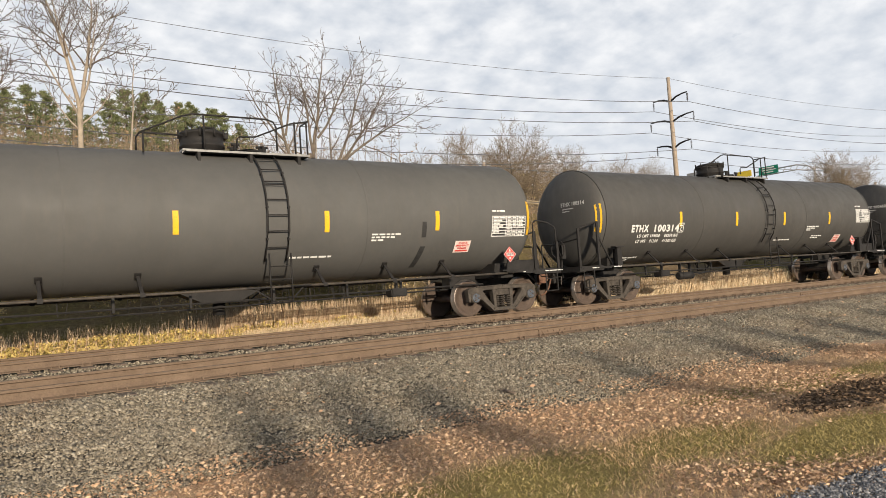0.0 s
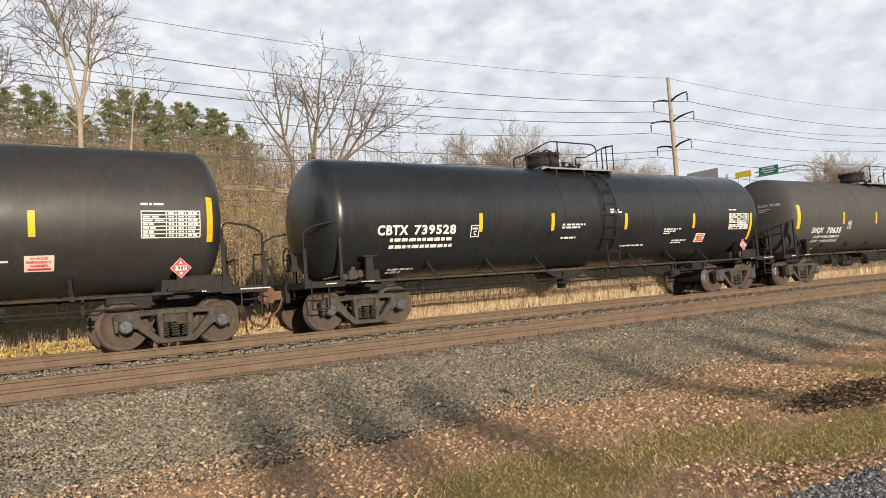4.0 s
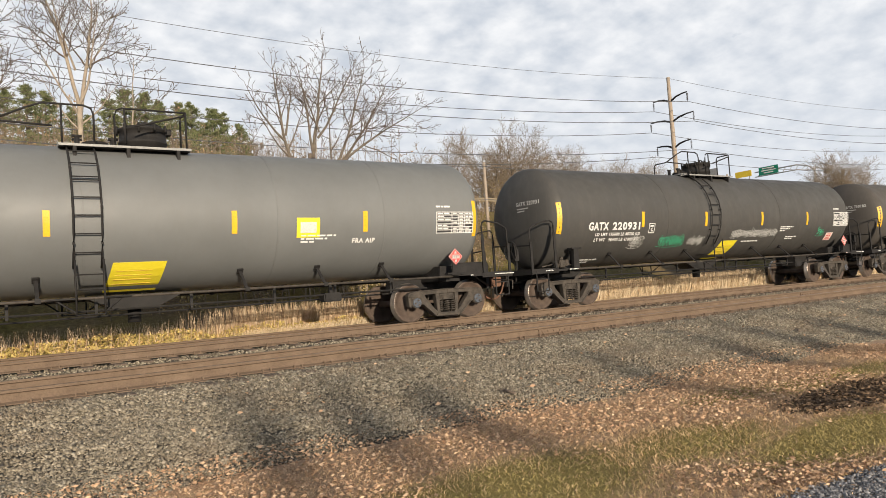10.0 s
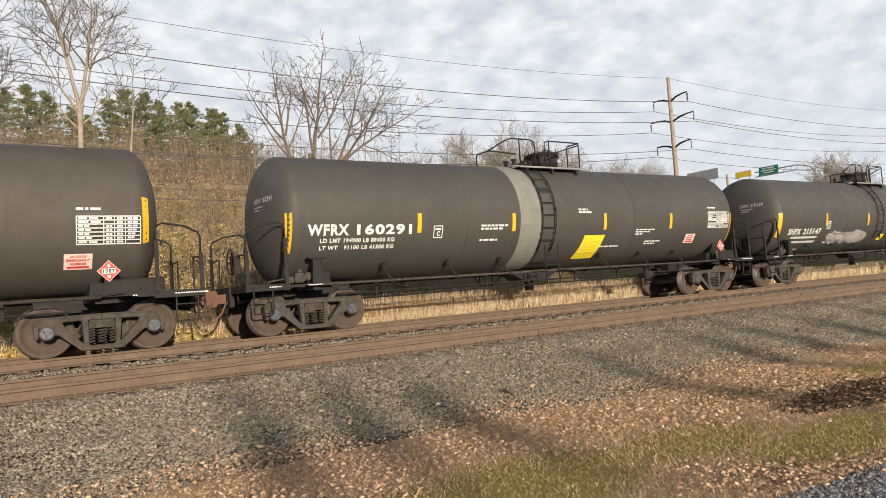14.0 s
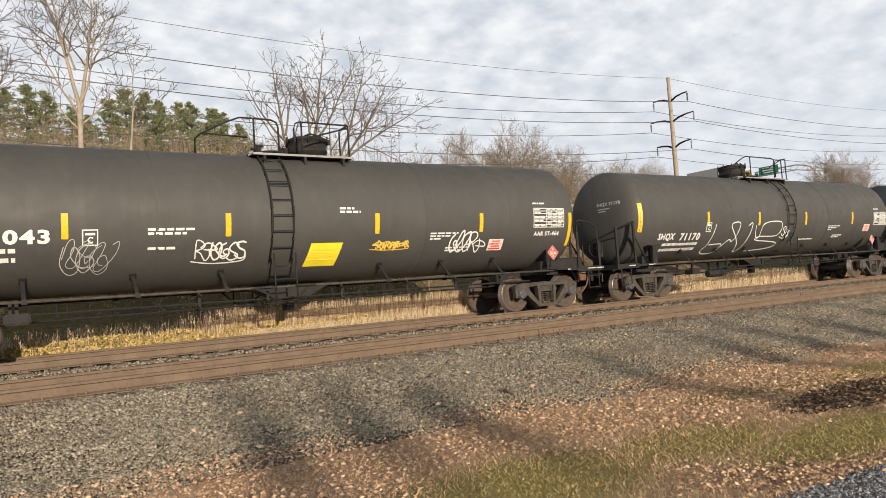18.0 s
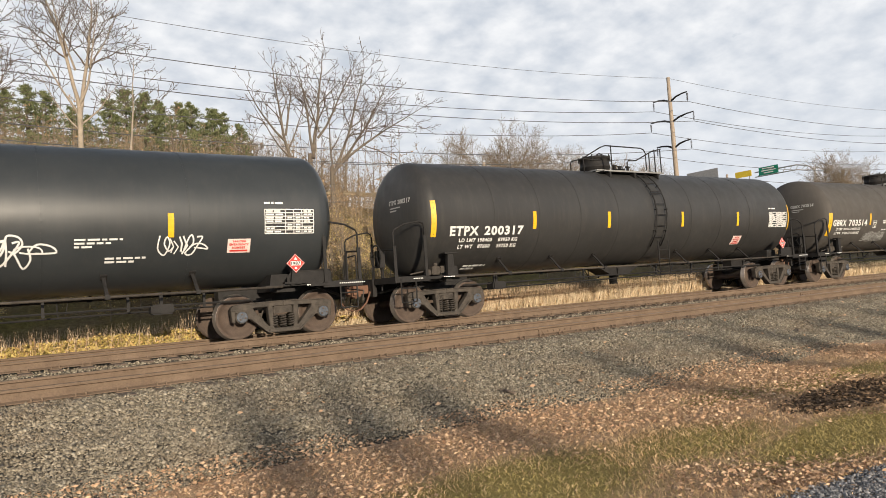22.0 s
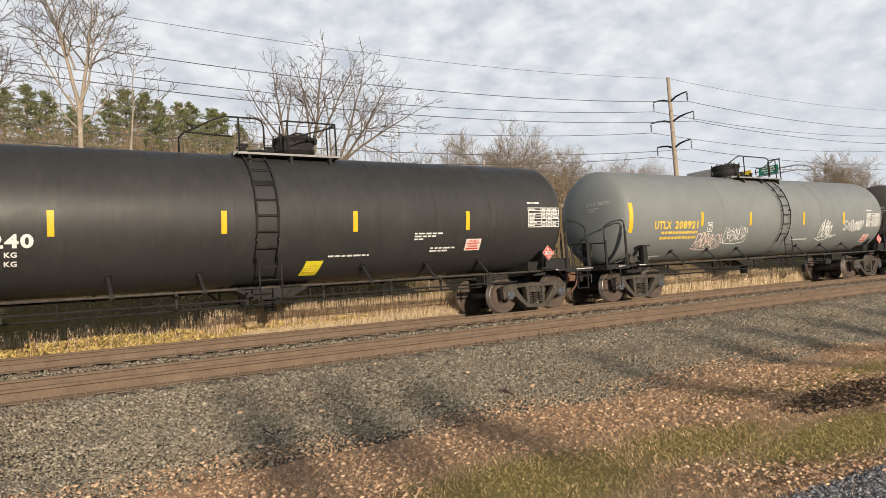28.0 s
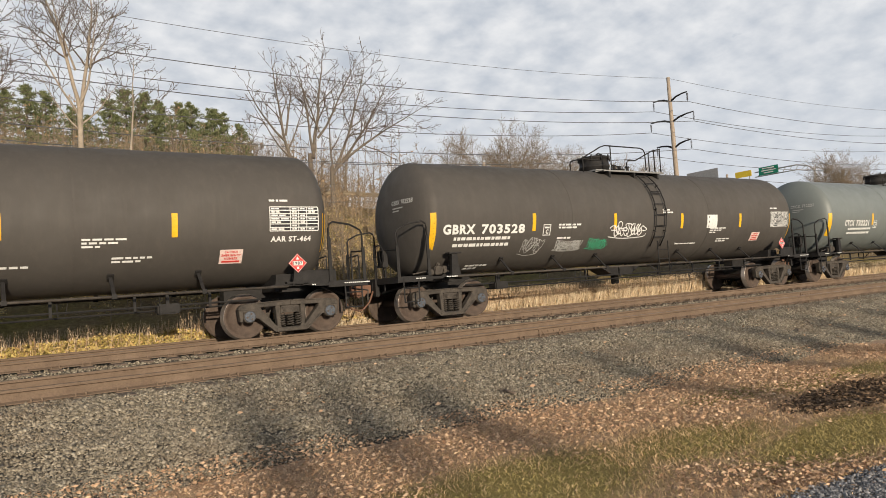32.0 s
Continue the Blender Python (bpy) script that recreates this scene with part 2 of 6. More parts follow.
def on_head(y, z, off=0.012):
    """The point of the leading head at (y, z)."""
    rho = min(0.98, math.hypot(y, z - Z_TANK) / R_TANK)
    return Vector((-(SEAM - MIDDLE + HEAD * math.sqrt(1 - rho ** 2.5)) - off, y, z))


SEAM = 7.46            # where the cylinder ends and the head begins
HEAD = 0.52
MIDDLE = 0.10          # the tank stands this far behind the middle of the trucks


# ---- ground ----
def profile(y, table):
    ys, zs = zip(*table)
    return float(np.interp(y, ys, zs))


GROUND = [(-3000, -0.76), (-6, -0.76), (5, -0.76), (6.6, -0.80), (9.0, -0.95), (16.4, -0.95), (17.6, -0.55), (19.2, -0.60), (22, -0.40), (25, 0.5),
          (30, 2.4), (36.8, 4.35), (41.5, 6.95), (43, 7.1), (58, 7.2), (66, 8.5), (90, 13), (120, 17), (170, 19), (3000, 19)]


def ground_z(x, y):
    """Height of the ground: the lawn, the ditch, the bank up to the road and the hill behind it, which falls away along the line."""
    z = profile(y, GROUND)
    if y > 22:
        fall = 1 / (1 + math.exp((x - (30 + 0.25 * y)) / 14))
        low = min(z, 4.0 + 0.02 * min(y, 200))
        z = low + (z - low) * fall
    z += 0.05 * noise.noise((x * 0.35, y * 0.35, 0)) * (1 if y < 18 else 4)
    return z


def lines(*spans):
    out = []
    for a, b, n in spans:
        out += [a + (b - a) * i / n for i in range(n)]
    return out + [spans[-1][1]]


def sheet(xs, ys, height):
    verts = [(x, y, height(x, y)) for y in ys for x in xs]
    nx = len(xs)
    faces = [(j * nx + i, j * nx + i + 1, (j + 1) * nx + i + 1, (j + 1) * nx + i) for j in range(len(ys) - 1) for i in range(nx - 1)]
    me = bpy.data.meshes.new("sheet")
    me.from_pydata(verts, [], faces)
    me.shade_smooth()
    return me


GREEN = [(3.3, 4.25, 1.7, 0.75), (5.4, 4.15, 1.1, 0.6), (9.6, 4.95, 1.9, 0.45), (6.4, 3.3, 1.6, 0.5), (7.6, 5.3, 0.9, 0.35)]   # patches of live grass: x, y and half widths


def greenness(x, y):
    return np.max([1 - np.hypot((x - a) / c, (y - b) / d) for a, b, c, d in GREEN], axis=0)


def lawn_material():
    n = Nodes("autumn lawn")
    v = n.coords()
    patch = n.noise(v, 0.55, 5, 0.6)
    fine = n.noise(v, 18, 5, 0.7)
    dry = n.ramp(fine, [(0.25, (0.30, 0.19, 0.12)), (0.55, (0.50, 0.345, 0.22)), (0.8, (0.63, 0.46, 0.30))])
    green = n.ramp(fine, [(0.25, (0.16, 0.125, 0.04)), (0.6, (0.30, 0.235, 0.08)), (0.85, (0.44, 0.33, 0.13))])
    alive = None
    for a, b, c_, d in GREEN:
        off = n.t.nodes.new("ShaderNodeMapping")
        off.inputs["Location"].default_value = (-a / c_, -b / d, 0)
        off.inputs["Scale"].default_value = (1 / c_, 1 / d, 0)
        n.link(v, off.inputs["Vector"])
        far = n.t.nodes.new("ShaderNodeVectorMath")
        far.operation = "LENGTH"
        n.link(off.outputs[0], far.inputs[0])
        if alive is None:
            alive = far.outputs["Value"]
        else:
            low = n.t.nodes.new("ShaderNodeMath")
            low.operation = "MINIMUM"
            n.link(alive, low.inputs[0])
            n.link(far.outputs["Value"], low.inputs[1])
            alive = low.outputs[0]
    c = n.mix(n.ramp(n.mix(0.35, alive, patch), [(0.62, (1, 1, 1)), (0.95, (0, 0, 0))]), dry, green)
    # a dark brown oval with a ragged edge
    off = n.t.nodes.new("ShaderNodeVectorMath")
    off.operation = "SUBTRACT"
    off.inputs[1].default_value = (8.45, 4.1, -0.77)
    n.link(v, off.inputs[0])
    wide = n.t.nodes.new("ShaderNodeVectorMath")
    wide.operation = "MULTIPLY"
    wide.inputs[1].default_value = (1 / 1.35, 1 / 0.42, 0)
    n.link(off.outputs[0], wide.inputs[0])
    far = n.t.nodes.new("ShaderNodeVectorMath")
    far.operation = "LENGTH"
    n.link(wide.outputs[0], far.inputs[0])
    c = n.mix(n.ramp(n.mix(0.3, far.outputs["Value"], n.noise(v, 5, 4)), [(0.62, (1, 1, 1)), (0.85, (0, 0, 0))]), c, (0.07, 0.05, 0.033))
    n.bump(fine, 0.7, 0.04)
    return n.set(c, 0.95, 0, 0.2)


def wild_material():
    n = Nodes("rough bank soil and grass")
    v = n.coords()
    big, fine = n.noise(v, 0.25, 5), n.noise(v, 7, 6, 0.7)
    a = n.ramp(fine, [(0.3, (0.10, 0.07, 0.04)), (0.7, (0.26, 0.19, 0.11))])
    b = n.ramp(fine, [(0.3, (0.09, 0.075, 0.02)), (0.7, (0.24, 0.19, 0.06))])
    n.bump(fine, 0.8, 0.15)
    return n.set(n.mix(n.ramp(big, [(0.4, (0, 0, 0)), (0.62, (1, 1, 1))]), a, b), 0.97, 0, 0.15)


xs = lines((-3000, -200, 8), (-200, -20, 12), (-20, 60, 80), (60, 220, 32), (220, 3000, 12))
ys = lines((-3000, -100, 6), (-100, 0, 10), (0, 18, 36), (18, 46, 40), (46, 180, 30), (180, 3000, 10))
ground = piece("ground", sheet(xs, ys, ground_z))
ground.data.materials.append(lawn_material())
ground.data.materials.append(wild_material())
for f in ground.data.polygons:
    f.material_index = 1 if f.center.y > 16.4 else 0
tagged(ground, "autumn lawn and rough grassy bank beside the railway", "ground", kind="structure")

# ---- ballast ----
BALLAST = [(6.2, -0.86), (6.6, -0.765), (7.8, -0.57), (9.25, -0.36), (9.7, -0.325), (12.55, -0.335), (13.55, -0.235), (16.65, -0.215), (17.4, -0.38), (18.2, -0.75)]


def ballast_z(x, y):
    heaped = max(0.0, min(1.0, (y - 6.3) / 0.6, (9.7 - y) / 0.4))
    wave = noise.noise((x * 0.55 - y * 0.25, y * 1.1 + x * 0.22, 3.0)) + 0.45 * noise.noise((x * 1.5, y * 2.2, 8.0))
    return profile(y, BALLAST) + 0.085 * heaped * wave + 0.01 * noise.noise((x * 0.8, y * 0.8, 3.0))


def stone_material(name):
    n = Nodes(name)
    g = n.t.nodes.new("ShaderNodeNewGeometry")
    c = n.ramp(g.outputs["Random Per Island"], [(0.0, (0.075, 0.065, 0.05)), (0.35, (0.195, 0.168, 0.128)), (0.85, (0.36, 0.315, 0.24)), (1.0, (0.50, 0.445, 0.35))])
    v = n.coords()
    c = n.mix(0.25, c, n.ramp(n.noise(v, 40, 4), [(0.3, (0.09, 0.075, 0.053)), (0.7, (0.37, 0.315, 0.225))]))
    rustiness = n.ramp(n.noise(v, 0.8, 3), [(0.5, (0, 0, 0)), (0.75, (0.35,) * 3)])
    return n.set(n.mix(rustiness, c, (0.20, 0.13, 0.08)), 0.92, 0, 0.3)


def bed_material():
    n = Nodes("crushed stone bed")
    v = n.coords()
    w = n.t.nodes.new("ShaderNodeTexVoronoi")
    w.inputs["Scale"].default_value = 16
    n.link(v, w.inputs["Vector"])
    c = n.ramp(n.noise(v, 14, 4), [(0.3, (0.06, 0.052, 0.040)), (0.7, (0.19, 0.165, 0.128))])
    c = n.mix(n.ramp(w.outputs["Distance"], [(0.2, (0, 0, 0)), (0.6, (0.8,) * 3)]), c, (0.06, 0.055, 0.05))
    n.bump(w.outputs["Distance"], 0.9, -0.05)
    return n.set(c, 0.95, 0, 0.2)


bed = piece("ballast_bed", sheet(lines((-120, -4, 20), (-4, 34, 152), (34, 600, 40)), lines((6.2, 9.8, 18), (9.8, 10.4, 1))[:-1] + [10.4, 11.5, 12.55, 13.1, 13.55, 15, 16.65, 17.4, 18.2], ballast_z))
bed.data.materials.append(bed_material())
tagged(bed, "sloping grey crushed stone ballast under two tracks", "ballast", kind="structure")


def mesh_arrays(name, verts, faces, mat, smooth=False):
    """Mesh from numpy arrays; all faces have the same number of corners."""
    me = bpy.data.meshes.new(name)
    k = faces.shape[1]
    me.vertices.add(len(verts))
    me.vertices.foreach_set("co", np.ascontiguousarray(verts, dtype=np.float32).ravel())
    me.loops.add(faces.size)
    me.loops.foreach_set("vertex_index", np.ascontiguousarray(faces, dtype=np.int32).ravel())
    me.polygons.add(len(faces))
    me.polygons.foreach_set("loop_start", np.arange(0, faces.size, k, dtype=np.int32))
    me.update(calc_edges=True)
    for m in mat if isinstance(mat, list) else [mat]:
        me.materials.append(m)
    if smooth:
        me.shade_smooth()
    return me


OCTA_V = np.array([(1, 0, 0), (-1, 0, 0), (0, 1, 0), (0, -1, 0), (0, 0, 1), (0, 0, -1)], float)
OCTA_F = np.array([(0, 2, 4), (2, 1, 4), (1, 3, 4), (3, 0, 4), (2, 0, 5), (1, 2, 5), (3, 1, 5), (0, 3, 5)])
rng = np.random.default_rng(7)


def scatter_stones(name, x, y, z, size, mat, label):
    n = len(x)
    v = OCTA_V[None] * size[:, None, None] * rng.uniform(0.5, 1.35, (n, 6, 1)) + rng.normal(0, 0.30, (n, 6, 3)) * size[:, None, None]
    v[:, :, 2] *= 0.8
    v += np.stack([x, y, z], 1)[:, None]
    f = (OCTA_F[None] + 6 * np.arange(n)[:, None, None]).reshape(-1, 3)
    return tagged(piece(name, mesh_arrays(name, v.reshape(-1, 3), f, mat)), label, "gravel", kind="stuff")


STONE = stone_material("crushed stone")
bx = [p[0] for p in BALLAST]
bz = [p[1] for p in BALLAST]
sy = rng.uniform(6.2, 10.35, 185000)
sx = rng.uniform(-0.02, 2.45, 185000) * sy
keep = (rng.uniform(0, 1, len(sy)) < np.clip((sy - 6.1) / 0.8, 0.06, 1)) & (sx < 26)
sx, sy = sx[keep], sy[keep]
sz = np.array([ballast_z(a, b) for a, b in zip(sx, sy)])
scatter_stones("ballast_stones", sx, sy, sz + 0.004, 0.009 + (0.017 + 0.012 * np.clip((sy - 7) / 3, 0, 1)) * rng.uniform(0, 1, len(sx)) ** 1.3, STONE, "loose grey crushed stones on the ballast shoulder")
sy = np.r_[rng.uniform(10.4, 14.35, 26000), rng.uniform(14.5, 17.7, 12000)]
sx = rng.uniform(-0.03, 2.4, len(sy)) * sy
scatter_stones("ballast_stones", sx, sy, np.interp(sy, bx, bz) + 0.006, rng.uniform(0.018, 0.042, len(sx)), STONE, "loose grey stones between and beside the rails")

# ---- tracks ----
RAIL = [(-0.075, -0.185), (-0.075, -0.172), (-0.012, -0.150), (-0.009, -0.050), (-0.037, -0.038), (-0.037, -0.006), (-0.028, 0.0),
        (0.028, 0.0), (0.037, -0.006), (0.037, -0.038), (0.009, -0.050), (0.012, -0.150), (0.075, -0.172), (0.075, -0.185)]


def rail_mesh():
    bm = bmesh.new()
    xs = [-120, -20, 0, 20, 40, 80, 160, 320, 640]
    rings = [[bm.verts.new((x, y, z)) for y, z in RAIL] for x in xs]
    n = len(RAIL)
    for A, B in zip(rings, rings[1:]):
        for i in range(n):
            bm.faces.new((A[i], A[(i + 1) % n], B[(i + 1) % n], B[i])).material_index = 1 if i in (5, 6, 7) else 0
    for ring in (rings[0], rings[-1]):
        bm.faces.new(ring)
    return finish("rail", bm, [M["rail_side"], M["rail_top"]])


def tie_mesh():
    bm = bmesh.new()
    vs = box(bm, (0, 0, -0.09), (0.225, 2.6, 0.18))
    bmesh.ops.bevel(bm, geom=list({e for v in vs for e in v.link_edges}), offset=0.012, segments=1, affect="EDGES")
    return finish("sleeper", bm, M["tie"])


def plate_mesh():
    """A rolled base plate with four spikes."""
    bm = bmesh.new()
    box(bm, (0, 0, 0.008), (0.19, 0.36, 0.016))
    for sx_ in (-0.06, 0.06):
        for sy_ in (-0.09, 0.09):
            box(bm, (sx_, sy_, 0.035), (0.018, 0.018, 0.045))
            box(bm, (sx_, sy_ * 0.9, 0.058), (0.03, 0.04, 0.012))
    return finish("base_plate", bm, M["rail_side"])


def joint_mesh():
    """A pair of fishplates with bolts, on one rail."""
    bm = bmesh.new()
    for s in (-1, 1):
        box(bm, (0, s * 0.022, -0.1), (0.9, 0.022, 0.09))
        for i in range(6):
            tube(bm, [(-0.375 + 0.15 * i, s * 0.03, -0.1), (-0.375 + 0.15 * i, s * 0.058, -0.1)], 0.016, 6)
    return finish("fishplate", bm, M["rail_side"])


def track(y, dz, label):
    t = tagged(new("railway_track"), label, "track", kind="structure")
    t.location = (0, y, dz)
    for s in (-1, 1):
        piece("rail", once("rail", rail_mesh), t, pose(0, s * 0.7525, 0))
    for i in range(96):
        x = -4 + 0.495 * i
        piece("sleeper", once("tie", tie_mesh), t, pose(x + random.uniform(-0.02, 0.02), random.uniform(-0.03, 0.03), -0.197, 0, 0, random.uniform(-0.8, 0.8)))
        for s in (-1, 1):
            piece("base_plate", once("plate", plate_mesh), t, pose(x, s * 0.7525, -0.199))
    for x, s in ((9.3, -1), (21.2, 1), (33.0, -1)):
        piece("fishplate", once("joint", joint_mesh), t, pose(x, s * 0.7525, 0))
    return t


track(TRACK_Y, 0.0, "railway track with rusty rails that carries the train")
track(NEAR_Y, NEAR_DZ, "empty railway track with rust brown rails in ballast")


# ---- tank cars ----
def tank_mesh():
    bm = bmesh.new()
    prof = []
    for i in range(15):
        a = math.pi / 2 * i / 14
        prof.append((-SEAM - HEAD * math.cos(a), max(0.02, R_TANK * math.sin(a) ** 0.8)))
    prof += [(u, R_TANK) for u in (-SEAM + 0.03, -5, -2.5, 0, 2.5, 5, SEAM - 0.03)]
    prof += [(-u, r) for u, r in prof[:15][::-1]]
    lathe(bm, prof, 72, "x")
    bmesh.ops.translate(bm, verts=bm.verts[:], vec=(0, 0, Z_TANK))
    return bm


def band_mesh(width, proud):
    bm = bmesh.new()
    R = R_TANK
    lathe(bm, [(-width / 2, R - 0.01), (-width / 2, R + proud), (width / 2, R + proud), (width / 2, R - 0.01)], 64, "x", smooth=False)
    bmesh.ops.translate(bm, verts=bm.verts[:], vec=(0, 0, Z_TANK))
    return bm


def wheelset_mesh():
    """Two wheels on an axle, with the bearing caps that turn with it. The centre is the origin."""
    bm = bmesh.new()
    for s in (-1, 1):
        prof = [(0.66, 0.10), (0.672, 0.36), (0.655, 0.40), (0.668, 0.486), (0.690, 0.486), (0.705, 0.460), (0.80, 0.4545), (0.806, 0.448),
                (0.806, 0.395), (0.776, 0.375), (0.752, 0.30), (0.758, 0.17), (0.80, 0.135), (0.80, 0.10)]
        mats = [0, 0, 0, 1, 1, 1, 1, 0, 0, 0, 0, 0, 0, 0]
        lathe(bm, [(s * a, r) for a, r in prof], 40, "y", mats)
        lathe(bm, [(s * 0.80, 0.085), (s * 1.12, 0.08)], 16, "y", [0, 0])
        lathe(bm, [(s * 1.10, 0.115), (s * 1.135, 0.115), (s * 1.145, 0.10)], 20, "y", [2, 2, 2])
        for k in range(3):
            a = 2 * math.pi * k / 3
            p = Vector((0.062 * math.cos(a), s * 1.143, 0.062 * math.sin(a)))
            tube(bm, [p, p + Vector((0, s * 0.022, 0))], 0.020, 6, 0)
    lathe(bm, [(-0.7, 0.088), (-0.3, 0.08), (0.3, 0.08), (0.7, 0.088)], 16, "y", [0, 0, 0, 0])
    return finish("wheelset", bm, [M["wheel"], M["tread"], M["cap"]])


def side_frame_mesh():
    """Cast side frame: flat top chord, two columns round the spring nest, diagonals that leave triangular windows, and pedestal jaws."""
    bm = bmesh.new()

    def cast(pts, y0, y1):
        part_ = bmesh.new()
        slab(part_, pts, y0, y1)
        bmesh.ops.recalc_face_normals(part_, faces=part_.faces[:])
        bmesh.ops.bevel(part_, geom=part_.edges[:], offset=0.012, segments=1, affect="EDGES")
        tmp = bpy.data.meshes.new("cast")
        part_.to_mesh(tmp)
        part_.free()
        bm.from_mesh(tmp)
        bpy.data.meshes.remove(tmp)

    y0, y1 = -0.09, 0.08
    for s in (-1, 1):
        X = lambda pts: [(s * x, z) for x, z in pts]
        cast(X([(0.0, 0.640), (0.60, 0.635), (0.76, 0.590), (1.05, 0.585), (1.11, 0.60), (1.10, 0.655), (1.04, 0.705), (0.86, 0.735), (0.0, 0.755)]), y0, y1)
        cast(X([(0.215, 0.15), (0.295, 0.15), (0.335, 0.66), (0.225, 0.66)]), y0 + 0.006, y1 - 0.006)
        cast(X([(0.20, 0.095), (0.345, 0.095), (0.70, 0.40), (0.79, 0.42), (0.80, 0.63), (0.655, 0.65), (0.60, 0.545), (0.325, 0.235), (0.20, 0.20)]), y0 + 0.003, y1 - 0.003)
        cast(X([(1.015, 0.345), (1.075, 0.36), (1.105, 0.62), (1.005, 0.62)]), y0 + 0.010, y1 - 0.010)
        # bearing housing in the jaw
        tube(bm, [(s * 0.889, -0.118, 0.457), (s * 0.889, 0.1, 0.457)], 0.128, 18)
        box(bm, (s * 0.889, 0.0, 0.580), (0.25, 0.17, 0.05))
        # raised flanges along the chord and the diagonal
        slab(bm, X([(0.05, 0.735), (0.84, 0.715), (0.84, 0.732), (0.05, 0.752)]), y0 - 0.022, y0 + 0.01)
        slab(bm, X([(0.345, 0.100), (0.70, 0.405), (0.685, 0.425), (0.33, 0.122)]), y0 - 0.022, y0 + 0.01)
        # friction wedge beside the springs
        cast(X([(0.07, 0.50), (0.215, 0.47), (0.215, 0.62), (0.09, 0.62)]), y0 + 0.03, y1 - 0.03)
    cast([(-0.345, 0.095), (0.345, 0.095), (0.31, 0.185), (-0.31, 0.185)], y0 - 0.02, y1 + 0.02)
    return finish("side_frame", bm, M["iron_dusty"])


def spring_mesh():
    """One coil spring."""
    bm = bmesh.new()
    pts = [(0.068 * math.cos(a), 0.068 * math.sin(a), 0.21 + 0.25 * a / (2 * math.pi * 5)) for a in [2 * math.pi * 5 * i / 50 for i in range(51)]]
    tube(bm, pts, 0.016, 4)
    return finish("coil_spring", bm, M["iron_dusty"])


def bogie_mesh():
    """Truck bolster with centre plate, brake beams and rods."""
    bm = bmesh.new()
    slab(bm, [(-0.19, 0.49), (0.19, 0.49), (0.19, 0.70), (-0.19, 0.70)], -1.06, 1.06)
    tube(bm, [(0, 0, 0.70), (0, 0, 0.80)], 0.19, 16)
    for s in (-1, 1):
        tube(bm, [(s * 0.36, -0.75, 0.36), (s * 0.40, 0, 0.34), (s * 0.36, 0.75, 0.36)], 0.04, 6)
        for y in (-0.74, 0.74):
            box(bm, (s * 0.40, y, 0.38), (0.07, 0.08, 0.26))
        for y in (-0.72, 0.72):
            tube(bm, [(s * 0.3, y, 0.6), (s * 0.38, y, 0.4)], 0.02, 5)
    tube(bm, [(-0.45, 0.1, 0.30), (0.45, 0.1, 0.30)], 0.022, 5)
    return finish("bogie", bm, M["iron_dusty"])


WHEELSETS = {-1: [], 1: []}


def bogie(car, u):
    b = piece("bogie", once("bogie", bogie_mesh), car, pose(u, 0, 0), "four-wheeled cast steel truck with coil springs")
    for s in (-1, 1):
        piece("side_frame", once("frame", side_frame_mesh), b, pose(0, s * 1.0, 0, 0, 0, 0 if s < 0 else 180), "dusty cast steel side frame")
        for cx in (-0.19, 0.0, 0.19):
            piece("coil_spring", once("spring", spring_mesh), b, pose(cx, s * 1.03, 0))
        w = piece("wheelset", once("wheelset", wheelset_mesh), b, pose(s * 0.889, 0, 0.457), "rust brown steel wheels with bright treads")
        WHEELSETS[s].append(w)
    return b


def sill_mesh():
    """Stub sill with draft gear box, body bolster and saddle; for the end at +x."""
    bm = bmesh.new()
    box(bm, (7.25, 0, 0.86), (2.9, 0.34, 0.32))
    box(bm, (6.93, 0, 0.98), (0.40, 2.35, 0.12))
    slab(bm, [(6.63, 0.94), (7.23, 0.94), (7.18, 1.30), (6.68, 1.30)], -1.02, 1.02)
    for s in (-1, 1):
        box(bm, (6.93, s * 1.29, 1.05), (1.0, 0.16, 0.035))
    box(bm, (8.64, 0, 0.88), (0.10, 0.62, 0.42))
    return finish("stub_sill", bm, M["iron"])


def side_plate_mesh(s):
    """Upright plate along the platform's edge over the trailing truck, with a rolled lip."""
    bm = bmesh.new()
    slab(bm, [(7.02, 1.06), (8.02, 1.06), (8.02, 1.30), (7.98, 1.335), (7.12, 1.335), (7.02, 1.22)], s * 1.305 - 0.012, s * 1.305 + 0.012)
    tube(bm, [(7.10, s * 1.30, 1.335), (8.0, s * 1.30, 1.335)], 0.022, 6)
    return finish("side_plate", bm, M["iron"])


def jack_pad_mesh():
    """Upright bracket with a flat cap on the bolster's end."""
    bm = bmesh.new()
    slab(bm, [(-0.11, 1.04), (0.11, 1.04), (0.08, 1.58), (-0.08, 1.58)], -1.36, -1.27)
    box(bm, (0, -1.30, 1.60), (0.36, 0.20, 0.035))
    slab(bm, [(-0.02, 1.04), (0.02, 1.04), (0.02, 1.55), (-0.02, 1.55)], -1.27, -1.12)
    return finish("jack_pad", bm, M["iron"])


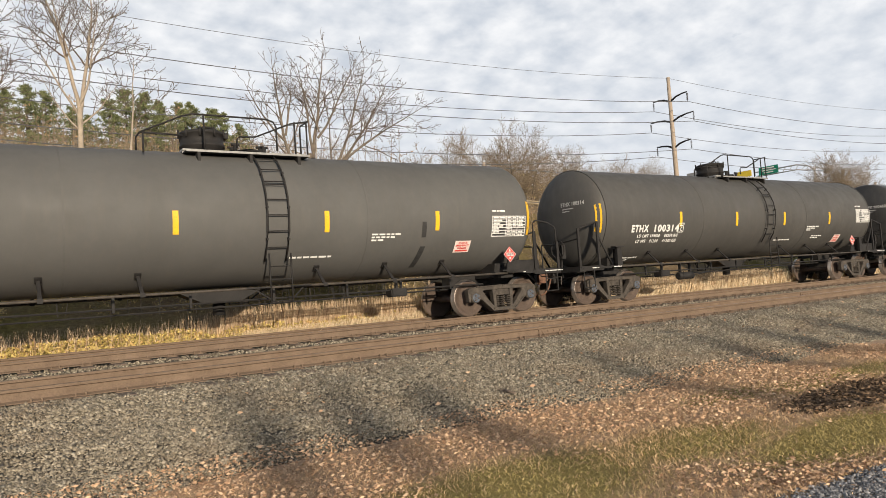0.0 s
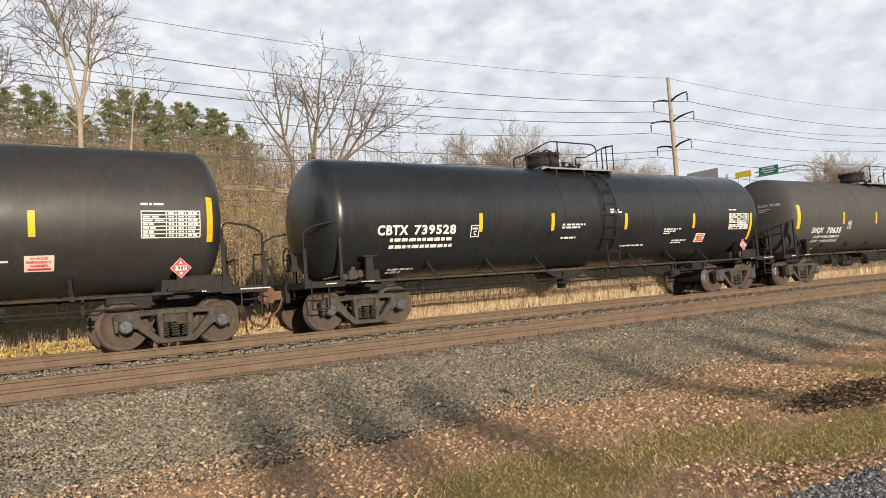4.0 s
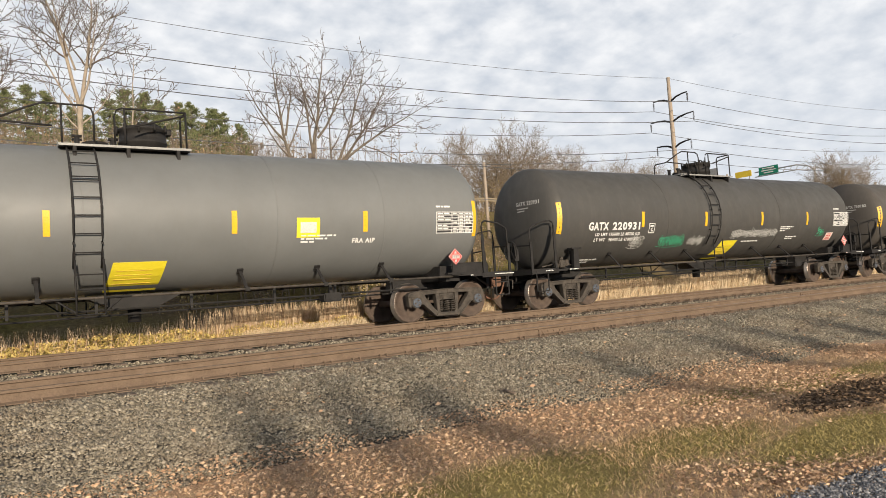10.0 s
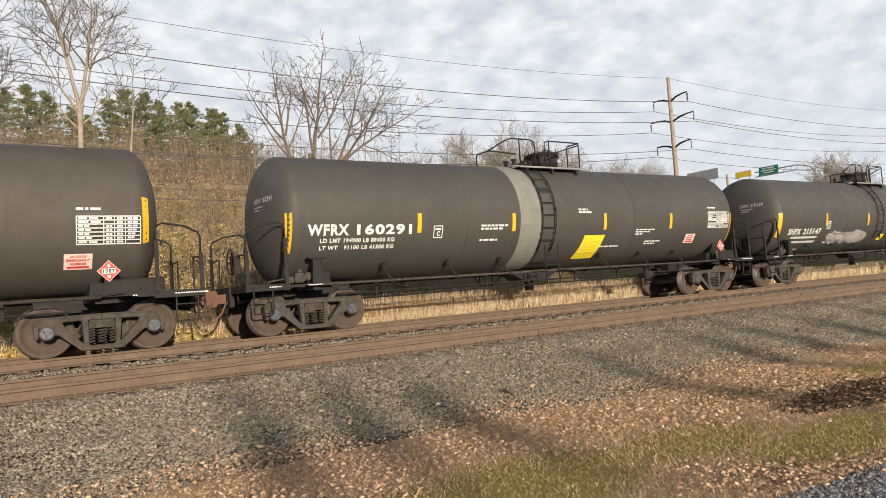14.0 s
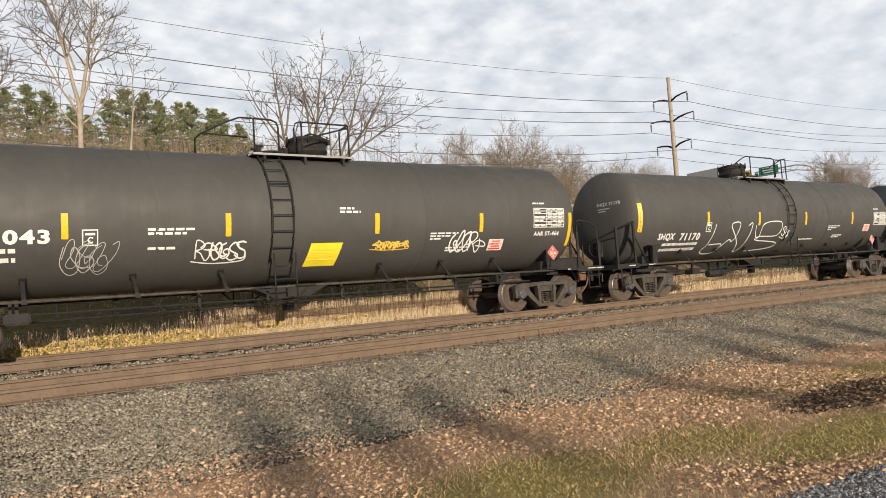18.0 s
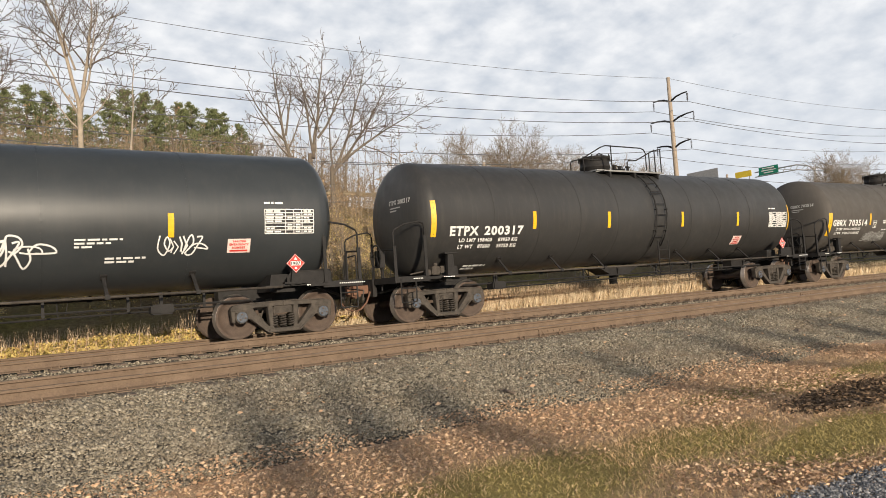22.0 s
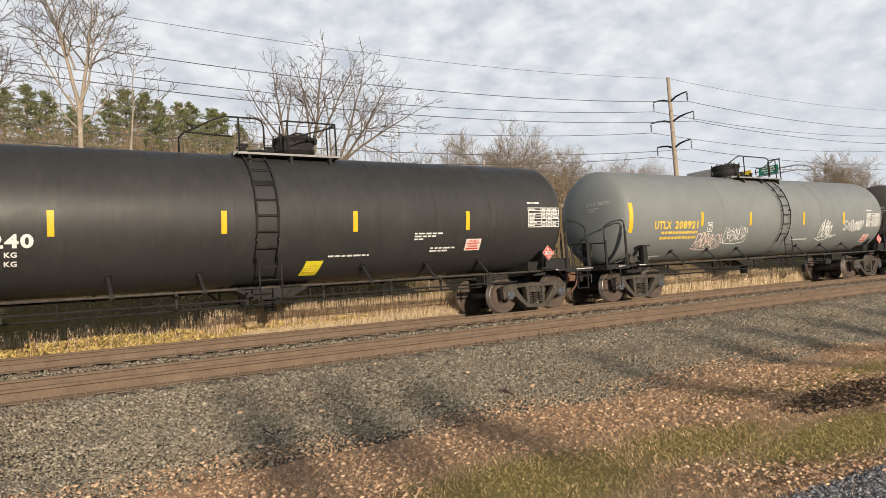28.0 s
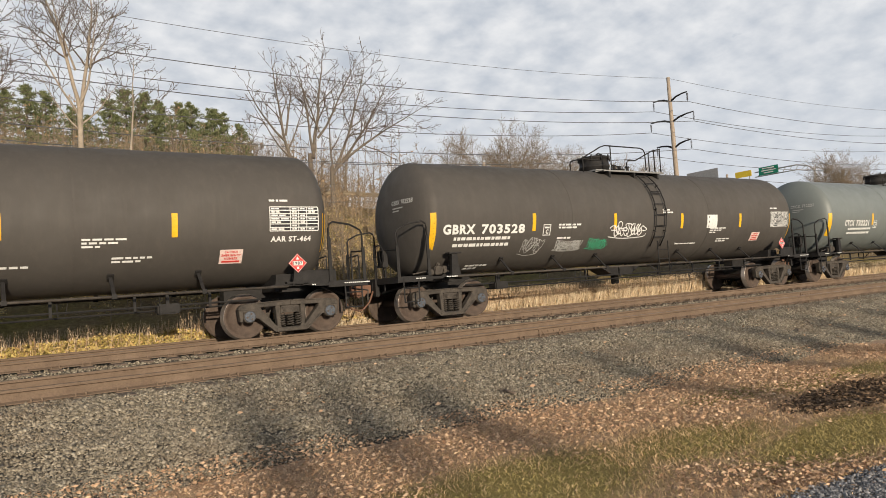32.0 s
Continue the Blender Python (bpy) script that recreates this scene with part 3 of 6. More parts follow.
def coupler_mesh():
    """Knuckle coupler and its shank, towards +x."""
    bm = bmesh.new()
    box(bm, (8.80, 0, 0.86), (0.40, 0.16, 0.20))
    slab(bm, [(8.94, 0.70), (9.16, 0.70), (9.19, 0.76), (9.19, 1.00), (9.16, 1.05), (8.94, 1.05)], -0.17, 0.10)
    slab(bm, [(9.02, 0.74), (9.17, 0.74), (9.17, 1.01), (9.02, 1.01)], 0.10, 0.24)
    tube(bm, [(9.08, 0.14, 0.66), (9.08, 0.14, 1.08)], 0.035, 8)
    tube(bm, [(8.74, 0.25, 0.80), (8.86, 0.27, 0.55), (9.02, 0.27, 0.40), (9.17, 0.27, 0.36)], 0.024, 6)
    return finish("coupler", bm, M["rust"])


def cut_lever_mesh():
    bm = bmesh.new()
    tube(bm, [(8.62, -1.36, 0.62), (8.66, -1.34, 0.84), (8.68, -0.5, 0.90), (8.95, -0.1, 1.0)], 0.016, 5)
    return finish("cut_lever", bm, M["iron_dusty"])


def platform_mesh():
    """End walkway: grating deck, stirrup steps and kick plate, towards +x."""
    bm = bmesh.new()
    box(bm, (8.18, 0, 1.07), (0.92, 2.66, 0.05))
    box(bm, (8.62, 0, 1.02), (0.06, 2.72, 0.14))
    for s in (-1, 1):
        box(bm, (8.18, s * 1.34, 1.02), (0.94, 0.05, 0.12))
        box(bm, (7.66, s * 1.32, 1.03), (0.5, 0.12, 0.06))
        # stirrup steps
        for z in (0.82, 0.50):
            tube(bm, [(8.50, s * 1.36, z), (8.10, s * 1.36, z)], 0.016, 5)
        for x in (8.10, 8.50):
            tube(bm, [(x, s * 1.36, 1.05), (x, s * 1.36, 0.50)], 0.018, 5)
        # underframe brace
        tube(bm, [(8.56, s * 0.4, 0.75), (7.6, s * 1.2, 1.0)], 0.03, 6)
    return finish("end_platform", bm, M["iron"])


def end_rail_mesh(s):
    """Hoop handrail and corner posts on one side of the end platform, towards +x."""
    bm = bmesh.new()
    tube(bm, [(7.78, s * 1.34, 1.05), (7.78, s * 1.34, 2.24), (7.81, s * 1.34, 2.33), (7.90, s * 1.33, 2.38), (8.30, s * 1.32, 2.32), (8.56, s * 1.30, 2.20), (8.60, s * 1.30, 2.12), (8.60, s * 1.30, 1.08)], 0.022, 6)
    box(bm, (7.78, s * 1.35, 1.55), (0.075, 0.03, 1.0))
    box(bm, (8.60, s * 1.33, 1.42), (0.075, 0.03, 0.76))
    tube(bm, [(8.6, s * 1.3, 1.72), (8.6, s * 0.72, 1.75), (8.6, s * 0.70, 1.72), (8.6, s * 0.7, 1.08)], 0.02, 5)
    return finish("end_handrail", bm, M["iron"])


def end_rail_braced(s):
    """The braced kind with a flat top bar."""
    bm = bmesh.new()
    for x, z in ((7.85, 2.34), (8.60, 2.16)):
        box(bm, (x, s * 1.34, (z + 1.05) / 2), (0.07, 0.05, z - 1.05))
    tube(bm, [(7.85, s * 1.34, 2.32), (8.60, s * 1.34, 2.14)], 0.025, 6)
    tube(bm, [(7.83, s * 1.33, 1.95), (7.30, s * 1.30, 1.10)], 0.03, 6)
    tube(bm, [(8.6, s * 1.3, 1.86), (8.6, s * 0.62, 1.8), (8.6, s * 0.6, 1.76), (8.6, s * 0.6, 1.08)], 0.022, 5)
    return finish("end_handrail", bm, M["iron"])


def brake_wheel_mesh():
    bm = bmesh.new()
    pts = [(-8.72, -0.62 + 0.26 * math.cos(a), 1.62 + 0.26 * math.sin(a)) for a in [2 * math.pi * i / 20 for i in range(21)]]
    tube(bm, pts, 0.018, 5, caps=False)
    for i in range(3):
        a = 2 * math.pi * i / 3
        tube(bm, [(-8.70, -0.62, 1.62), (-8.72, -0.62 + 0.26 * math.cos(a), 1.62 + 0.26 * math.sin(a))], 0.014, 5)
    box(bm, (-8.62, -0.62, 1.55), (0.14, 0.26, 0.40))
    tube(bm, [(-8.6, -0.62, 1.35), (-8.6, -0.62, 0.8)], 0.018, 5)
    return finish("hand_brake", bm, M["iron"])


def side_pipe_mesh():
    bm = bmesh.new()
    tube(bm, [(-6.9, -1.36, 1.03), (6.9, -1.36, 1.03)], 0.028, 6)
    return finish("side_rail", bm, M["iron_dusty"])


def brace_mesh():
    """Flat strut that carries the side rail: welded to the tank by a foot plate, with a clamp at the rail."""
    bm = bmesh.new()
    top = on_tank(0, 1.40, 0.004)
    a, b = Vector((0, -1.345, 1.03)), Vector((0, top.y, top.z))
    d = (b - a).normalized()
    box(bm, tuple((a + b) / 2), (0.065, (b - a).length, 0.018), Matrix.Rotation(math.atan2(d.z, d.y), 4, "X"))
    box(bm, tuple(b - d * 0.02), (0.12, 0.03, 0.12), Matrix.Rotation(math.atan2(d.z, d.y), 4, "X"))
    box(bm, (0, -1.36, 1.03), (0.09, 0.075, 0.085))
    return finish("stand_off", bm, M["iron"])


def ladder_mesh():
    """Side ladder: two stringers that follow the tank's curve, rungs, and the straight foot piece."""
    bm = bmesh.new()
    w = 0.23
    zs = [3.76, 3.6, 3.4, 3.15, 2.85, 2.5, 2.15, 1.85, 1.6]
    for d in (-w, w):
        tube(bm, [on_tank(d, z, 0.085) for z in zs], 0.020, 6)
        tube(bm, [(d, -1.49, 1.72), (d, -1.49, 0.72)], 0.018, 6)
        for z in (3.3, 2.6, 2.0):
            a, b = on_tank(d, z, 0.08), on_tank(d, z, -0.01)
            tube(bm, [a, b], 0.016, 5)
            box(bm, tuple(on_tank(d, z, 0.095)), (0.045, 0.022, 0.04))
    for i in range(8):
        z = 3.62 - 0.255 * i if i < 3 else 3.05 - 0.30 * (i - 3)
        a, b = on_tank(-w, z, 0.085), on_tank(w, z, 0.085)
        tube(bm, [a, b], 0.013, 5)
    for z in (1.45, 1.18, 0.74):
        tube(bm, [(-w, -1.50, z), (w, -1.50, z)], 0.013, 5)
    for d in (-w, w):
        tube(bm, [(d, -1.49, 1.03), (d * 3.2, -1.36, 1.03)], 0.018, 5)
        tube(bm, [(d, -1.49, 0.78), (d * 2.4, -1.34, 1.03)], 0.018, 5)
    return finish("side_ladder", bm, M["iron"])


def top_deck_mesh(u0, u1, s):
    """Walkway along one side of the fittings, on brackets."""
    bm = bmesh.new()
    z = 3.80
    box(bm, ((u0 + u1) / 2, s * 0.72, z - 0.006), (u1 - u0, 0.34, 0.024), mat=1)
    box(bm, ((u0 + u1) / 2, s * 0.893, z), (u1 - u0, 0.02, 0.045), mat=0)
    box(bm, ((u0 + u1) / 2, s * 0.556, z + 0.022), (u1 - u0, 0.02, 0.07), mat=0)
    for u in (u0 + 0.25, (u0 + u1) / 2, u1 - 0.25):
        box(bm, (u, s * 0.72, z - 0.12), (0.06, 0.36, 0.22), mat=1)
    return finish("top_walkway", bm, [M["grate"], M["iron"]])


def cross_board_mesh():
    """Short grating from one walkway to the other."""
    bm = bmesh.new()
    box(bm, (0, 0, 3.875), (0.3, 1.2, 0.04))
    return finish("cross_board", bm, [M["grate"]])


def top_walkways(car, at, u0, u1):
    for s in (-1, 1):
        piece("top_walkway", once("deck %s %s" % (u0, s), lambda: top_deck_mesh(u0, u1, s)), car, at)
    for u in (u0 + 0.15, u1 - 0.15):
        piece("cross_board", once("cross board", cross_board_mesh), car, at @ pose(u, 0, 0))


def top_rail_mesh(kind, s):
    """Guard rail along one side of the walkway, in the two patterns that the cars have."""
    bm = bmesh.new()
    z, h = 3.88, 4.56
    r = 0.0195
    y = s * 0.86
    if kind == "a":
        tube(bm, [(-1.85, y, 4.12), (-1.05, y, 4.50), (-0.85, y, h), (0.72, y, h), (0.86, y, h - 0.05), (0.92, y, h - 0.15), (0.92, y, z)], r, 6)
        tube(bm, [(-1.85, y, 4.12), (-1.05, y, 4.10)], r, 6)
        tube(bm, [(-1.80, y, 4.12), (-1.80, y, 3.72)], r, 6)
        tube(bm, [(-0.62, y, h), (-0.62, y, z - 0.1)], r, 6)
        tube(bm, [(0.05, y, 3.9), (0.05, y, 4.08), (0.10, y, 4.14), (0.45, y, 4.16), (1.25, y, 4.50), (1.66, y, 4.58)], r, 6)
        for u in (1.34, 1.62):
            tube(bm, [(u, y, 4.55), (u, y, z - 0.05)], r, 6)
    else:
        tube(bm, [(-1.92, y, 4.16), (-1.35, y, 4.46), (-1.1, y, h), (-0.42, y, h), (-0.30, y, h - 0.05), (-0.26, y, h - 0.16), (-0.26, y, z)], r, 6)
        tube(bm, [(-1.9, y, 4.18), (-0.95, y, 4.14)], r, 6)
        tube(bm, [(-0.80, y, h), (-0.80, y, z - 0.05)], r, 6)
        tube(bm, [(0.10, y, z), (0.10, y, h - 0.16), (0.14, y, h - 0.04), (0.24, y, h), (1.42, y, h)], r, 6)
        tube(bm, [(1.42, y, h), (1.42, y, z - 0.08)], r, 6)
        tube(bm, [(0.45, y, 4.22), (1.42, y, 4.50)], r, 6)
        tube(bm, [(0.28, y, h), (0.28, y, z)], r, 6)
    ends = ((-1.85, 4.12), (1.66, 4.58)) if kind == "a" else ((-1.92, 4.16), (1.42, h))
    if s < 0:
        for u, zz in ends:
            tube(bm, [(u, -0.86, zz), (u, -0.42, zz), (u, -0.38, zz - 0.06), (u, -0.38, 3.86)], r, 6)
    return finish("guard_rail", bm, M["iron"])


def manway_mesh():
    """Round protective housing with a bolted lid and hinge."""
    bm = bmesh.new()
    lathe(bm, [(3.80, 0.45), (4.02, 0.45), (4.03, 0.47), (4.08, 0.47), (4.09, 0.45), (4.29, 0.45), (4.30, 0.48), (4.35, 0.48), (4.38, 0.42), (4.41, 0.15), (4.415, 0.02)], 32, "z")
    for i in range(10):
        a = 2 * math.pi * i / 10
        tube(bm, [(0.485 * math.cos(a), 0.485 * math.sin(a), 4.22), (0.485 * math.cos(a), 0.485 * math.sin(a), 4.41)], 0.022, 6)
    tube(bm, [(-0.15, -0.25, 4.40), (0.0, -0.2, 4.47), (0.25, -0.1, 4.47), (0.46, 0, 4.36)], 0.022, 6)
    box(bm, (0.50, 0, 4.33), (0.10, 0.2, 0.12))
    return finish("manway", bm, M["iron"])


def valve_mesh():
    """Low valves and pipe stubs beside the manway."""
    bm = bmesh.new()
    lathe(bm, [(3.82, 0.22), (3.98, 0.22), (3.99, 0.25), (4.03, 0.25), (4.035, 0.02)], 20, "z")
    for dx, dy, h in ((-0.3, 0.2, 0.22), (0.32, -0.15, 0.18), (0.36, 0.22, 0.26), (-0.34, -0.2, 0.2)):
        tube(bm, [(dx, dy, 3.82), (dx, dy, 3.9 + h)], 0.05, 8)
        tube(bm, [(dx - 0.09, dy, 3.92 + h), (dx + 0.09, dy, 3.92 + h)], 0.03, 6)
    return finish("safety_valve", bm, M["iron"])


def brake_gear_mesh():
    """Air cylinder, reservoir and rods hung under the belly."""
    bm = bmesh.new()
    tube(bm, [(-6.2, -0.2, 0.66), (6.2, -0.2, 0.72)], 0.02, 5)
    tube(bm, [(-6.4, -0.95, 0.80), (6.4, -0.95, 0.80)], 0.022, 5)
    for x in (-5.4, -2.2, -0.8, 0.9, 2.6, 4.0, 5.4):
        box(bm, (x, -0.95, 0.88), (0.05, 0.04, 0.30))
    # bottom outlet with its skid
    slab(bm, [(-0.9, 1.05), (0.9, 1.05), (0.35, 0.78), (-0.35, 0.78)], -0.3, 0.3)
    tube(bm, [(0, 0, 0.8), (0, 0, 0.52)], 0.13, 10)
    return finish("brake_gear", bm, M["iron"])


def brake_cylinder_mesh():
    """Air cylinder with piston rod and hangers."""
    bm = bmesh.new()
    tube(bm, [(-0.36, -0.95, 0.62), (-0.33, -0.95, 0.62), (0.33, -0.95, 0.62), (0.36, -0.95, 0.62)], [0.09, 0.12, 0.12, 0.09], 14)
    tube(bm, [(0.34, -0.95, 0.62), (1.3, -0.95, 0.70)], 0.02, 6)
    for x in (-0.24, 0.24):
        box(bm, (x, -0.95, 0.88), (0.05, 0.08, 0.34))
        tube(bm, [(x, -0.95, 0.50), (x, -1.07, 0.56), (x, -1.08, 0.76)], 0.014, 5)
    return finish("brake_cylinder", bm, M["iron"])


def control_valve_mesh():
    """Air brake valve block with pipes, on the sill beside the bolster."""
    bm = bmesh.new()
    for c_, d_ in (((0, -1.18, 1.20), (0.22, 0.16, 0.20)), ((-0.20, -1.17, 1.16), (0.15, 0.14, 0.14)), ((0.19, -1.17, 1.22), (0.13, 0.14, 0.17)), ((0.02, -1.18, 1.34), (0.10, 0.10, 0.09))):
        vs = box(bm, c_, d_)
        bmesh.ops.bevel(bm, geom=list({e for v in vs for e in v.link_edges}), offset=0.02, segments=2, affect="EDGES")
    tube(bm, [(-0.25, -1.18, 1.2), (-0.7, -1.2, 1.14)], 0.018, 5)
    tube(bm, [(0.25, -1.18, 1.2), (0.5, -1.2, 1.08)], 0.018, 5)
    return finish("control_valve", bm, M["iron_dusty"])


def outlet_box_mesh():
    bm = bmesh.new()
    vs = box(bm, (0, -0.9, 0.74), (0.42, 0.32, 0.20))
    bmesh.ops.bevel(bm, geom=list({e for v in vs for e in v.link_edges}), offset=0.03, segments=2, affect="EDGES")
    box(bm, (0, -0.9, 0.93), (0.06, 0.06, 0.3))
    return finish("reservoir", bm, M["iron"])


def stand_mesh():
    """Bracket plate on the bolster that carries the hazard placard."""
    bm = bmesh.new()
    slab(bm, [(-0.12, 1.06), (0.12, 1.06), (0.05, 1.48), (-0.05, 1.48)], -1.44, -1.41)
    box(bm, (0, -1.38, 1.10), (0.5, 0.14, 0.04))
    return finish("placard_bracket", bm, M["iron"])


def placard_mesh():
    bm = bmesh.new()
    slab(bm, [(-0.20, 0), (0, -0.20), (0.20, 0), (0, 0.20)], -0.012, 0.0, 0)
    return finish("placard", bm, M["red"])


def legend_mesh():
    """White border, number field and symbol of the placard."""
    bm = bmesh.new()
    s = 0.188
    slab(bm, [(-0.11, -0.045), (0.11, -0.045), (0.11, 0.045), (-0.11, 0.045)], -0.016, -0.012)
    slab(bm, [(-0.035, 0.075), (0.035, 0.075), (0.0, 0.14)], -0.016, -0.012)
    slab(bm, [(-0.025, -0.12), (0.025, -0.12), (0.025, -0.075), (-0.025, -0.075)], -0.016, -0.012)
    tube(bm, [(-s, -0.014, 0), (0, -0.014, s), (s, -0.014, 0), (0, -0.014, -s), (-s, -0.014, 0)], 0.006, 4)
    return finish("legend", bm, M["white"])


def text_mesh(text, u0, u1, z0, z1, mat, flat=False):
    """Letters lying on the tank, fitted to the given width and height."""
    cu = bpy.data.curves.new("text", "FONT")
    cu.body, cu.resolution_u, cu.offset, cu.space_character = text, 3, 0.040, 1.16
    ob = bpy.data.objects.new("text", cu)
    scene.collection.objects.link(ob)
    me = bpy.data.meshes.new_from_object(ob.evaluated_get(bpy.context.evaluated_depsgraph_get()))
    bpy.data.objects.remove(ob)
    bpy.data.curves.remove(cu)
    co = np.empty(len(me.vertices) * 3, np.float32)
    me.vertices.foreach_get("co", co)
    co = co.reshape(-1, 3)
    lo, hi = co.min(0), co.max(0)
    for v in me.vertices:
        a = (v.co.x - lo[0]) / (hi[0] - lo[0])
        b = (v.co.y - lo[1]) / (hi[1] - lo[1])
        v.co = (u0 + a * (u1 - u0), 0, z0 + b * (z1 - z0)) if flat else on_tank(u0 + a * (u1 - u0), z0 + b * (z1 - z0), 0.014)
    me.materials.clear()
    me.materials.append(mat)
    return me


def letters(text, u0, u1, z0, z1, mat, car, label):
    """Painted letters, each a part of its own."""
    me = text_mesh(text, u0, u1, z0, z1, mat)
    n_ = len(me.vertices)
    root = list(range(n_))

    def top(i):
        while root[i] != i:
            root[i] = root[root[i]]
            i = root[i]
        return i

    for f in me.polygons:
        vs = list(f.vertices)
        for v in vs[1:]:
            root[top(v)] = top(vs[0])
    sets = {}
    for f in me.polygons:
        sets.setdefault(top(f.vertices[0]), []).append(list(f.vertices))
    for faces in sets.values():
        ids = sorted({v for f in faces for v in f})
        back = {v: i for i, v in enumerate(ids)}
        one = bpy.data.meshes.new("letter")
        one.from_pydata([me.vertices[v].co[:] for v in ids], [], [[back[v] for v in f] for f in faces])
        one.materials.append(mat)
        piece("letter", one, car, None, label)
    bpy.data.meshes.remove(me)


def bars(bm, u, z, rows, h=0.045, gap=0.03, rnd=None, mat=0):
    """Rows of words too small to read, as bars."""
    for w in rows:
        x = u
        while x < u + w - 0.03:
            l = min(rnd.uniform(0.07, 0.2), u + w - x)
            tank_patch(bm, x, x + l, z - h, z, 0.005, 1, mat)
            x += l + 0.035
        z -= h + gap


def panel_mesh(seed, z0):
    """The big data table: a frame, ruled lines and blocks of small figures."""
    rnd = random.Random(seed)
    bm = bmesh.new()
    w, z1 = 1.06, z0 + 0.48
    tank_patch(bm, 0, w, z0, z1, 0.004, 5, 1)
    for i in range(8):
        z = z0 + (z1 - z0) * i / 7
        tank_patch(bm, 0, w, z - 0.009, z + 0.009, 0.008, 1, 0)
    for u in (0, 0.44, 0.62, 0.80, w):
        tank_patch(bm, u - 0.008, u + 0.008, z0, z1, 0.008, 5, 0)
    for i in range(7):
        z = z0 + (z1 - z0) * (i + 0.5) / 7
        for u, l in ((0.03, rnd.uniform(0.15, 0.38)), (0.48, 0.1), (0.66, 0.1), (0.84, rnd.uniform(0.1, 0.19))):
            if rnd.random() < 0.85:
                tank_patch(bm, u, u + l * 0.45, z - 0.014, z + 0.016, 0.008, 1, 0)
                tank_patch(bm, u + l * 0.55, u + l, z - 0.014, z + 0.016, 0.008, 1, 0)
    for a_, b_ in ((0.0, 0.12), (0.15, 0.20), (0.23, 0.40)):
        tank_patch(bm, a_, b_, z1 + 0.11, z1 + 0.15, 0.006, 1, 0)
    return finish("data_table", bm, [M["white"], M["black_panel"]])


STROKES = [
    [((0.9, 0.85), (0.5, 1), (0.1, 0.8), (0.35, 0.55), (0.8, 0.4), (0.85, 0.1), (0.4, 0), (0, 0.2))],
    [((0.1, 0), (0.12, 0.5), (0.1, 1), (0.6, 1.0), (0.8, 0.75), (0.5, 0.5), (0.15, 0.5), (0.5, 0.35), (0.95, -0.1), (1.25, 0.2), (1.1, 0.6))],
    [((0.5, 1), (0.1, 0.7), (0.05, 0.3), (0.45, 0), (0.85, 0.25), (0.7, 0.6), (0.4, 0.5), (0.45, 0.3), (0.6, 0.35))],
    [((0, 0.3), (0.3, 0.9), (0.6, 1.0), (0.55, 0.6), (0.2, 0.1), (0.6, 0.0), (1.1, 0.5), (1.3, 0.95), (1.0, 0.9))],
    [((-0.2, 0.6), (0.3, 0.8), (0.9, 0.7), (1.2, 0.5), (0.6, 0.45), (0.1, 0.5))],
    [((0.05, 1), (0.0, 0.4), (0.3, 0.0), (0.7, 0.1), (0.85, 0.6), (0.6, 0.95), (0.4, 0.6), (0.9, 0.2), (1.3, 0.3))],
    [((0.2, 0.95), (0.5, 0.55), (0.3, 0.1)), ((0.5, 0.9), (0.85, 0.5), (0.6, 0.05))],
]


def scribble(bm, u, z, w, h, seed, r=0.016):
    """A tag: slanted, overlapping letter-like strokes of spray paint on the flank."""
    rnd = random.Random(seed)
    count = max(3, round(w / (0.42 * h)))
    step = w / count
    for k in range(count):
        size, drop = h * rnd.uniform(0.8, 1.0), h * rnd.uniform(0.0, 0.18)
        lean = rnd.uniform(0.05, 0.25)
        for line in rnd.choice(STROKES):
            pts = [(u + step * (k + 1.5 * a) + lean * size * b * 0.5 + rnd.gauss(0, 0.012), z + drop + size * b + rnd.gauss(0, 0.012)) for a, b in line]
            ribbon(bm, pts, r * rnd.uniform(0.8, 1.25))
    if rnd.random() < 0.5:
        ribbon(bm, [(u - 0.05, z + 0.02 * h), (u + 0.4 * w, z - 0.12 * h), (u + w, z - 0.02 * h), (u + 1.08 * w, z + 0.25 * h)], r * 0.8)


def ribbon(bm, pts, r, off=0.012):
    """A flat stroke of paint along the points (u, z)."""
    last = None
    if len(pts) > 3:
        fine = []
        for i in range(len(pts) - 1):
            p0, p1, p2, p3 = (pts[max(0, min(len(pts) - 1, i + j))] for j in (-1, 0, 1, 2))
            for q in range(4):
                t = q / 4
                fine.append(tuple(0.5 * (2 * b + (c - a) * t + (2 * a - 5 * b + 4 * c - d) * t * t + (3 * b - a - 3 * c + d) * t ** 3) for a, b, c, d in zip(p0, p1, p2, p3)))
        pts = fine + [pts[-1]]
    for i, (u, z) in enumerate(pts):
        a, b = pts[max(0, i - 1)], pts[min(len(pts) - 1, i + 1)]
        d = Vector((b[0] - a[0], b[1] - a[1]))
        d = d.normalized() if d.length else Vector((1, 0))
        q = [bm.verts.new(on_tank(u - s * r * d.y, z + s * r * d.x, off)) for s in (-1, 1)]
        if last:
            bm.faces.new((last[0], last[1], q[1], q[0]))
        last = q


